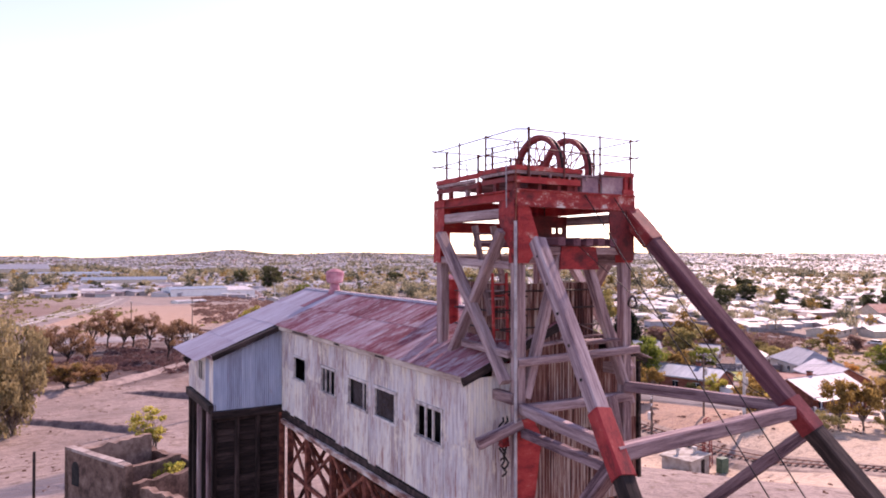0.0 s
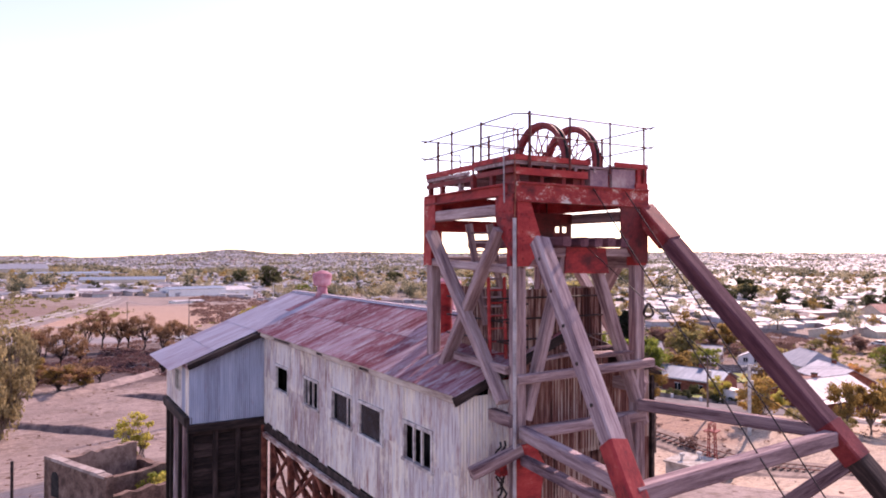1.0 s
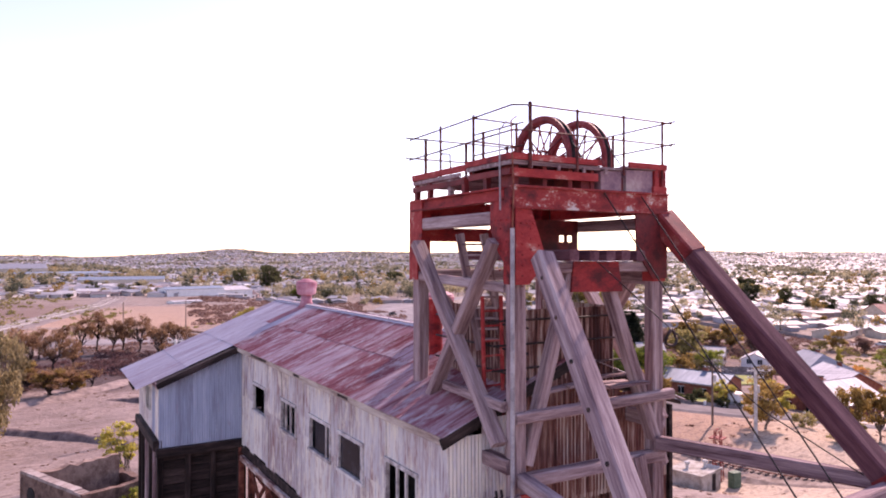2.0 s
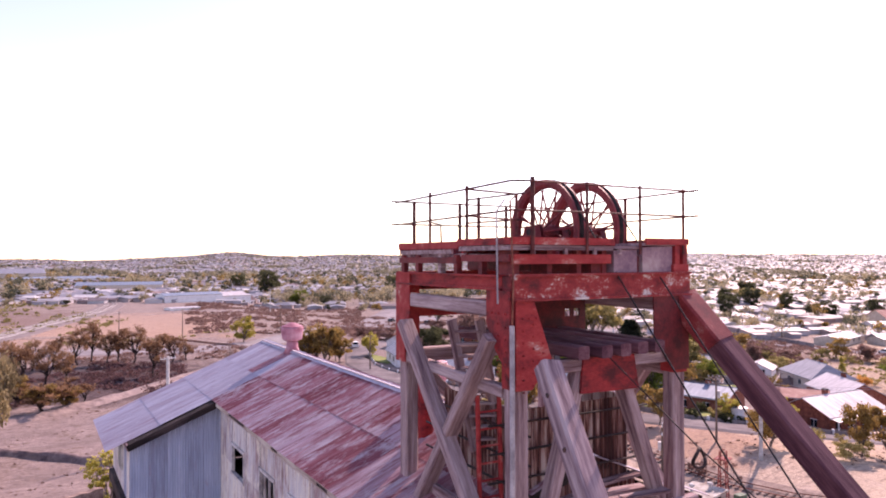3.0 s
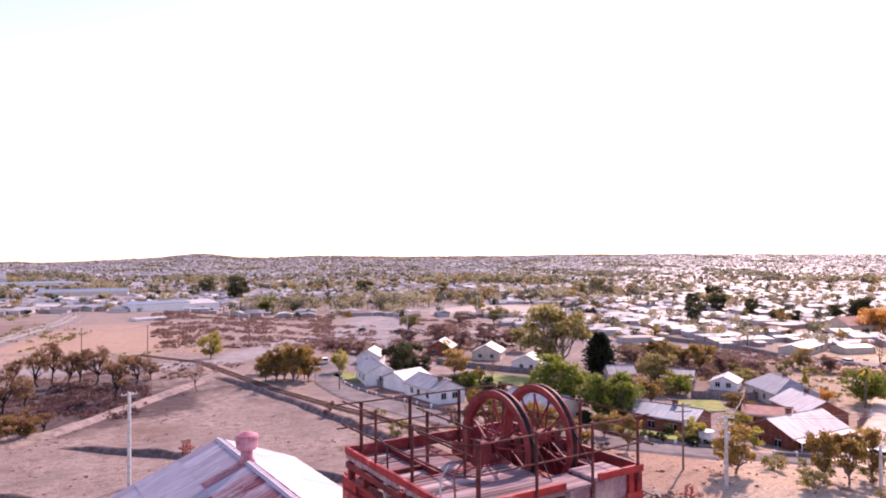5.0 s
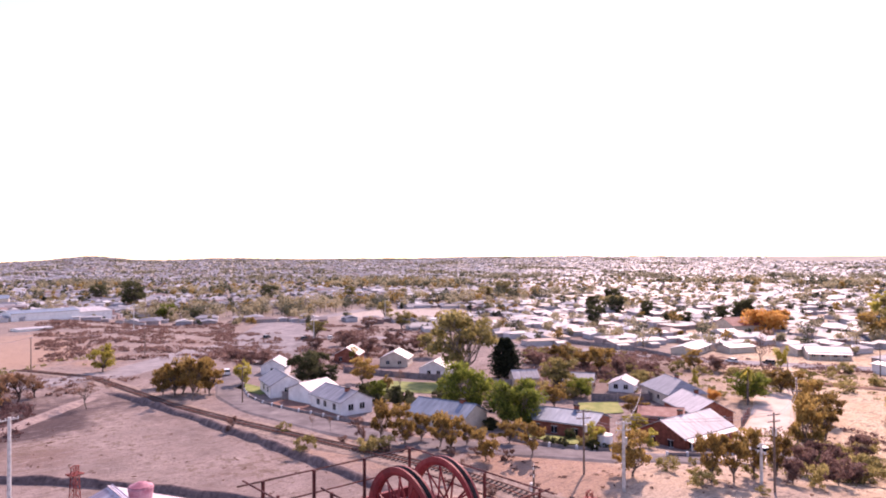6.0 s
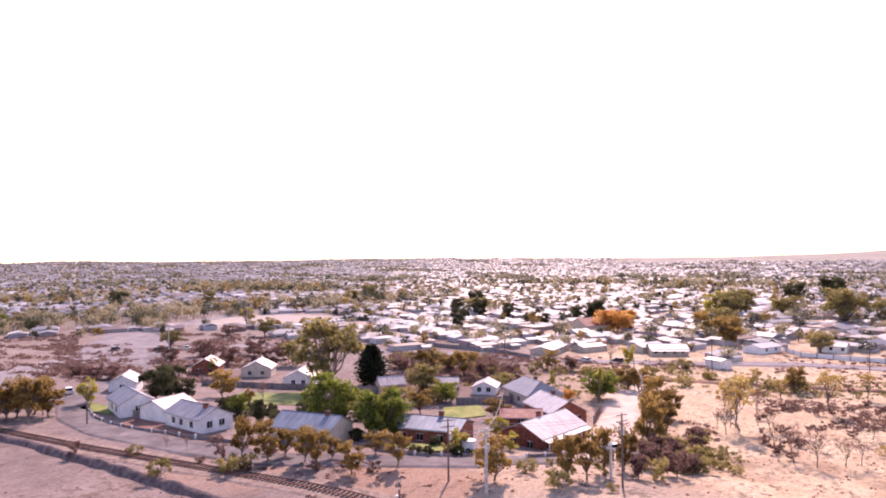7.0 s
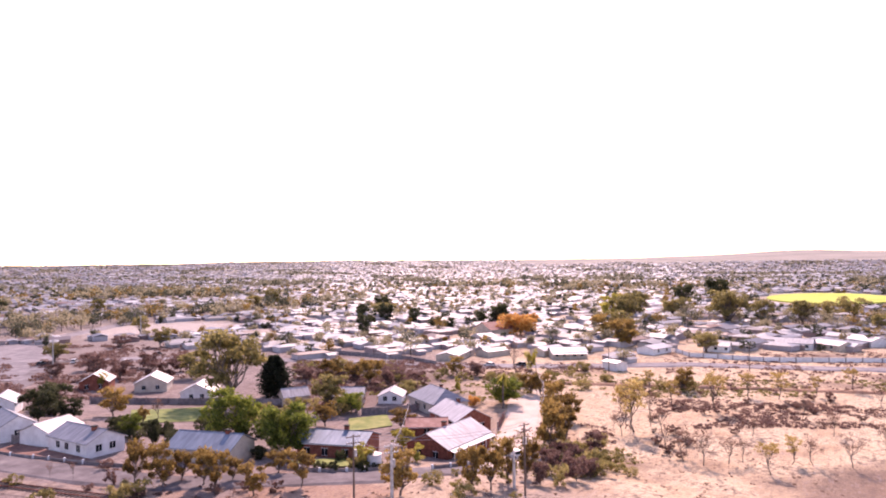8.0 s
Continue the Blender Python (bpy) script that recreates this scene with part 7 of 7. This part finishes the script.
low_scrub("brown_scrub", ((((67, 395), (168, 382), (85, 197), (37, 232)), 1300, 1.5), (((130, 323), (154, 300), (98, 184), (78, 186)), 420, 1.5),
                          (((189, 340), (221, 269), (149, 181), (122, 226)), 700, 1.4), (((202, 181), (219, 144), (185, 121), (168, 152)), 420, 1.2), (((187, 38), (214, -18), (178, -16), (155, 30)), 700, 0.85), (((288, 56), (325, -27), (266, -23), (233, 44)), 420, 0.9),
                          ((245, 0, 22, 40), 120, 1.0), (((150, 142), (226, 150), (217, 118), (152, 104)), 520, 1.3), (((226, 120), (256, 70), (228, 66), (190, 100)), 240, 1.1), (((92, 180), (120, 165), (128, 205), (100, 215)), 160, 1.2), ((25, 180, 26, 14), 90, 1.2), ((66, 72, 6, 30), 70, 0.6), ((160, 118, 40, 14), 80, 1.0), ((138, 45, 14, 12), 70, 0.9)), "leaf_russet", "low dry reddish-brown scrub over open ground")
low_scrub("burnt_scrub", ((((7, 182), (26, 166), (15, 126), (0, 138)), 420, 0.9), ((-12, 150, 16, 24), 260, 1.0)), "leaf_char", "scorched dark purple-brown scrub under burnt gums")
low_scrub("olive_scrub", ((((214, 53), (251, -23), (220, -21), (187, 46)), 420, 0.9), (((202, 181), (219, 144), (185, 121), (168, 152)), 200, 1.3), ((-10, 300, 34, 60), 110, 1.6), ((210, 62, 22, 34), 80, 1.0), ((180, 100, 28, 30), 120, 1.2), ((125, 34, 8, 10), 34, 0.9), ((112, 36, 9, 7), 30, 0.9),
                          ((-20, 420, 30, 60), 90, 2.0), ((20, 220, 40, 10), 40, 1.2), ((130, 52, 10, 8), 40, 1.0)), "leaf_olive", "dusty olive scrub over open ground")
low_scrub("dry_tufts", (((10, 90, 40, 45), 260, 0.22), ((-10, 60, 12, 20), 60, 0.22), ((40, 40, 22, 26), 120, 0.22), ((110, 10, 40, 22), 200, 0.3), ((90, 46, 20, 10), 80, 0.3)), "leaf_brown", "small dry grass tufts on bare ground", 0.25)


# ---- power poles and lines ----
def power_pole(x, y, h, mat="wood_pole", rz=0, arms=2, label="wooden power pole with crossarms", lamp=False):
    t = thing("power_pole", pose(x, y, ground_z(x, y) - 0.3, 0, 0, rz), label, "pole", "power poles")
    part("shaft", tube(bmesh.new(), [(0, 0, 0), (0, 0, h)], [0.26, 0.2] if mat == "pole" else [0.17, 0.11], 8), M[mat], t)
    for i in range(arms):
        a = part("crossarm", box(bmesh.new(), -1.1, 1.1, -0.06, 0.06, h - 0.35 - i * 0.9, h - 0.23 - i * 0.9), M[mat], t)
        for px in (-1.0, -0.45, 0.45, 1.0):
            part("insulator", tube(bmesh.new(), [(px, 0, h - 0.23 - i * 0.9), (px, 0, h - 0.03 - i * 0.9)], 0.05, 6), M["white_wall"], a)
    if lamp:
        part("transformer", tube(bmesh.new(), [(0.3, 0.2, h - 3.2), (0.3, 0.2, h - 2.2)], 0.32, 10), M["pole"], t)


POLES = [(8.0, 86.5, 12.4, "pole", 20, 1), (72.4, 45.5, 9.6, "pole", -30, 2), (73.4, 52.9, 9.4, "wood_pole", -30, 2), (57.5, 131, 8.0, "wood_pole", 10, 1), (66, 222, 9.5, "wood_pole", 60, 1), (33, 216, 9.5, "wood_pole", 60, 1),
         (88.5, 32.6, 11.0, "wood_pole", -20, 2), (126.3, 44.9, 11.7, "wood_pole", -20, 1), (151, 55, 10.0, "wood_pole", 20, 1), (15, 215, 9.5, "wood_pole", 60, 1), (95, 330, 12, "pole", 0, 1), (150, 260, 11, "pole", 0, 1), (190, 190, 11, "pole", 0, 1),
         (185, 71, 9.0, "wood_pole", 20, 1), (228, 62, 9.0, "wood_pole", 30, 1), (252, 20, 9.0, "wood_pole", 30, 1), (91.8, 35.9, 6.0, "pole", 0, 1), (240, 330, 12, "pole", 0, 1), (262, 250, 11, "pole", 0, 1), (57.4, 48.2, 7.0, "wood_pole", 40, 2), (128.0, 79.0, 6.7, "wood_pole", 55, 1)]
for px, py, ph, pm, prz, pa in POLES:
    power_pole(px, py, ph, pm, prz, pa, "pale power pole with crossarm" if pm == "pole" else "wooden power pole with crossarms", lamp=(pa == 2))


def line_between(p, q, sag, label="thin grey power line between poles"):
    p, q = Vector(p), Vector(q)
    pts = [p.lerp(q, i / 12) - Vector((0, 0, sag * 4 * (i / 12) * (1 - i / 12))) for i in range(13)]
    rope(pts, 0.022, label, "power_line", "power lines", "zinc_pipe")


for a, b in ((1, 2), (2, 6), (1, 20), (6, 7), (7, 8), (8, 13), (13, 14), (4, 5), (5, 9)):
    for o in (-0.9, 0.9):
        pa, pb = POLES[a], POLES[b]
        line_between((pa[0] + o * 0.8, pa[1] + o * 0.5, ground_z(pa[0], pa[1]) + pa[2] - 0.4), (pb[0] + o * 0.8, pb[1] + o * 0.5, ground_z(pb[0], pb[1]) + pb[2] - 0.4), 1.2)


# ---- vehicles ----
def car(x, y, rz, mat, label):
    c = thing("car", pose(x, y, ground_z(x, y) + 0.22, 0, 0, rz), label, "car", "parked cars")
    part("body", prism(bmesh.new(), [(-2.2, -0.85, 0.3), (2.2, -0.85, 0.3), (2.25, -0.85, 0.75), (1.2, -0.85, 0.95), (-2.2, -0.85, 0.95)], (0, 1.7, 0)), mat, c)
    part("cabin", prism(bmesh.new(), [(-2.0, -0.75, 0.95), (1.1, -0.75, 0.95), (0.5, -0.75, 1.5), (-1.8, -0.75, 1.5)], (0, 1.5, 0)), M["dark_glass"], c)
    part("car_roof", box(bmesh.new(), -1.75, 0.45, -0.72, 0.72, 1.5, 1.55), mat, c)
    for wx in (-1.4, 1.4):
        for wy in (-0.85, 0.85):
            part("wheel", tube(bmesh.new(), [(wx, wy - 0.1, 0.32), (wx, wy + 0.1, 0.32)], 0.32, 12), M["black"], c)


M["car_white"] = mottled("white_car_paint", [(0.3, (0.6, 0.6, 0.6)), (0.7, (0.8, 0.8, 0.8))], 1, 0.3)
M["car_dark"] = mottled("dark_car_paint", [(0.3, (0.03, 0.03, 0.035)), (0.7, (0.07, 0.07, 0.08))], 1, 0.3)
car(70, 168, 70, M["car_white"], "white utility parked at the street bend")
for cx, cy, cr, cm in ((150, 268, 30, "car_dark"), (160, 262, 40, "car_white"), (140, 285, 30, "car_dark"), (168, 240, 30, "car_white"), (228, 95, 70, "car_dark"), (222, 105, 70, "car_white"), (190, 250, 20, "car_dark")):
    car(cx, cy, cr, M[cm], "parked car beside the town street")


def water_tank(x, y, r, h):
    z = ground_z(x, y)
    t = thing("water_tank", pose(x, y, z), "round white corrugated rainwater tank beside the fence", "water tank")
    n = 14
    part("shell", tube(bmesh.new(), [(0, 0, -0.3 + (h + 0.3) * k / n) for k in range(n + 1)], [r + (0.03 if k % 2 else 0) for k in range(n + 1)], 24), M["white_wall"], t)
    part("lid", tube(bmesh.new(), [(0, 0, h), (0, 0, h + 0.04), (0, 0, h + 0.28)], [r + 0.06, r + 0.06, 0.15], 24), M["pale_roof"], t)
    part("tap_pipe", tube(bmesh.new(), [(r, 0, 0.3), (r + 0.25, 0, 0.3), (r + 0.25, 0, 0.1)], 0.04, 6), M["pole"], t)


water_tank(89.4, 60.9, 1.25, 2.4)
car(116.6, 47.6, 75, M["car_white"], "white car parked under trees by the dirt lane")


# ---- the town ----
def town():
    """Rows of houses and trees on a street grid, thinning to the hills."""
    rnd = random.Random(77)
    roofs, walls, crowns, ochres, trunks, darks, hazed = (bmesh.new() for _ in range(7))
    ca, sa = math.cos(radians(-24)), math.sin(radians(-24))
    near_houses = ((232, 128), (246, 113), (258, 88), (262, 98), (285, 60), (318, 150), (290, 40), (292, 10), (288, -10), (300, -30), (72, 412), (100, 436), (52, 575))
    edge_line = ((-8, 430), (14, 400), (29, 400), (39, 340), (48, 282), (57, 256), (74, 258), (82, 285), (100, 350))

    def inside(x, y):
        r, az = math.hypot(x, y), math.degrees(math.atan2(x, y))
        if r > 3300 or r < 255 or az < -8 or az > 100 or (az > 66 and r > 2500):
            return False
        for (a0, r0), (a1, r1) in zip(edge_line, edge_line[1:]):
            if a0 <= az <= a1 and r < r0 + (r1 - r0) * (az - a0) / (a1 - a0):
                return False
        if any(math.hypot(x - hx, y - hy) < 20 for hx, hy in near_houses):
            return False
        # the pale yard, and the oval
        if math.hypot((x - 275) / 55, (y - 355) / 45) < 1:
            return False
        return math.hypot((x - 700) / 130, (y - 4) / 66) > 1

    def az_of(x, y):
        return math.degrees(math.atan2(x, y))

    def add_house(x, y, rz, L, W, h, rise, hip):
        c, s = math.cos(rz), math.sin(rz)
        z = ground_z(x, y)
        P = lambda u, v, w: (x + u * c - v * s, y + u * s + v * c, z + w)
        a, b = L / 2, W / 2
        vs = [walls.verts.new(P(*p)) for p in ((-a, -b, -1), (a, -b, -1), (a, b, -1), (-a, b, -1), (-a, -b, h), (a, -b, h), (a, b, h), (-a, b, h))]
        for f in ((0, 1, 5, 4), (1, 2, 6, 5), (2, 3, 7, 6), (3, 0, 4, 7)):
            walls.faces.new([vs[i] for i in f])
        a, b = a + 0.5, b + 0.5
        e = a - hip
        lo = [roofs.verts.new(P(*p)) for p in ((-a, -b, h - 0.1), (a, -b, h - 0.1), (a, b, h - 0.1), (-a, b, h - 0.1))]
        hi = [roofs.verts.new(P(-e, 0, h + rise)), roofs.verts.new(P(e, 0, h + rise))]
        roofs.faces.new((lo[0], lo[1], hi[1], hi[0]))
        roofs.faces.new((lo[2], lo[3], hi[0], hi[1]))
        roofs.faces.new((lo[1], lo[2], hi[1]))
        roofs.faces.new((lo[3], lo[0], hi[0]))

    def add_tree(x, y, H, r):
        z = ground_z(x, y)
        H *= 0.6 if r > 1400 else 1.0
        w = H * rnd.uniform(0.42, 0.7)
        k = rnd.random()
        # beyond 1100 m most crowns take the leaves with haze painted in
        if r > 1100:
            dst = hazed if k < 0.72 else darks
        else:
            dst = darks if k < 0.34 else ochres if k < 0.5 else crowns
        n, leaf = (60, 0.42) if r < 480 else (30, 0.65) if r < 800 else (12, 1.1) if r < 1400 else (6, 1.5)
        for k in range(rnd.randint(3, 5) if r < 1400 else 3):
            c = (x + rnd.uniform(-w, w) * 0.6, y + rnd.uniform(-w, w) * 0.6, z + H * rnd.uniform(0.3, 0.82))
            leaves(dst, rnd, c, w * rnd.uniform(0.45, 0.75), n, leaf, 0.85)
        if r < 700:
            tube(trunks, [(x, y, z - 0.3), (x, y, z + H * 0.6)], [0.22, 0.1], 4, False)

    for i in range(-140, 220):
        for j in range(-75, 230):
            u, v = i * 15.0 + (-2 if i % 2 else 2), j * 14.0
            x, y = u * ca - v * sa, u * sa + v * ca
            r = math.hypot(x, y)
            if r > 3300 or r < 235 or az_of(x, y) < -9 or az_of(x, y) > 101 or (r > 900 and rnd.random() < 0.15 + 0.42 * step(900, 2600, r)):
                continue
            x, y = x + rnd.uniform(-2.5, 2.5), y + rnd.uniform(-2.5, 2.5)
            if not inside(x, y):
                continue
            # belts of parkland and big street trees between the blocks
            wood = noise.noise((x * 0.006, y * 0.006, 7)) + 0.5 * noise.noise((x * 0.02, y * 0.02, 2))
            if wood > 0.36 and r > 430:
                for _ in range(2):
                    add_tree(x + rnd.uniform(-8, 8), y + rnd.uniform(-8, 8), rnd.uniform(6, 13), r)
                continue
            rz = radians(-24) + (math.pi / 2 if rnd.random() < 0.35 else 0) + rnd.uniform(-0.05, 0.05)
            if rnd.random() < 0.86 - 0.14 * step(1000, 1900, r):
                add_house(x, y, rz, rnd.uniform(8, 15), rnd.uniform(6, 9.5), rnd.uniform(1.9, 2.6), rnd.uniform(0.4, 1.4), rnd.choice((0, 0, 2.5, 4)))
                for _ in range(2):
                    if rnd.random() < (0.8 if r < 480 else 0.5) and r < 800:
                        a = rnd.uniform(0, 6.28)
                        add_house(x + 8 * math.cos(a), y + 8 * math.sin(a), rz, rnd.uniform(3, 7), rnd.uniform(2.5, 5), rnd.uniform(1.6, 2.3), rnd.uniform(0.15, 0.6), 0)
            for _ in range(2):
                if rnd.random() < 0.5 + 0.6 * min(wood, 0.25):
                    add_tree(x + rnd.uniform(-11, 11), y + rnd.uniform(-11, 11), rnd.uniform(2.8, 6.2) * (1.6 if rnd.random() < 0.15 else 1), r)
    solo("town_roofs", roofs, M["town_roof"], "pale iron roofs of the wide low town", "roofs", kind="stuff")
    solo("town_walls", walls, M["town_wall"], "walls of the wide low town", "houses", kind="stuff")
    solo("town_crowns", crowns, M["leaf_far"], "olive trees scattered through the town", "trees", kind="stuff")
    solo("town_ochre_crowns", ochres, M["leaf_ochre"], "ochre gum trees scattered through the town", "trees", kind="stuff")
    solo("town_dark_crowns", darks, M["leaf_evergreen"], "dark evergreen trees through the town", "trees", kind="stuff")
    solo("hillside_crowns", hazed, M["leaf_hazed"], "trees of the distant suburbs with haze in their leaf colour", "trees", kind="stuff")
    solo("town_trunks", trunks, M["bark"], "trunks of the town trees", "trees", kind="stuff")


town()
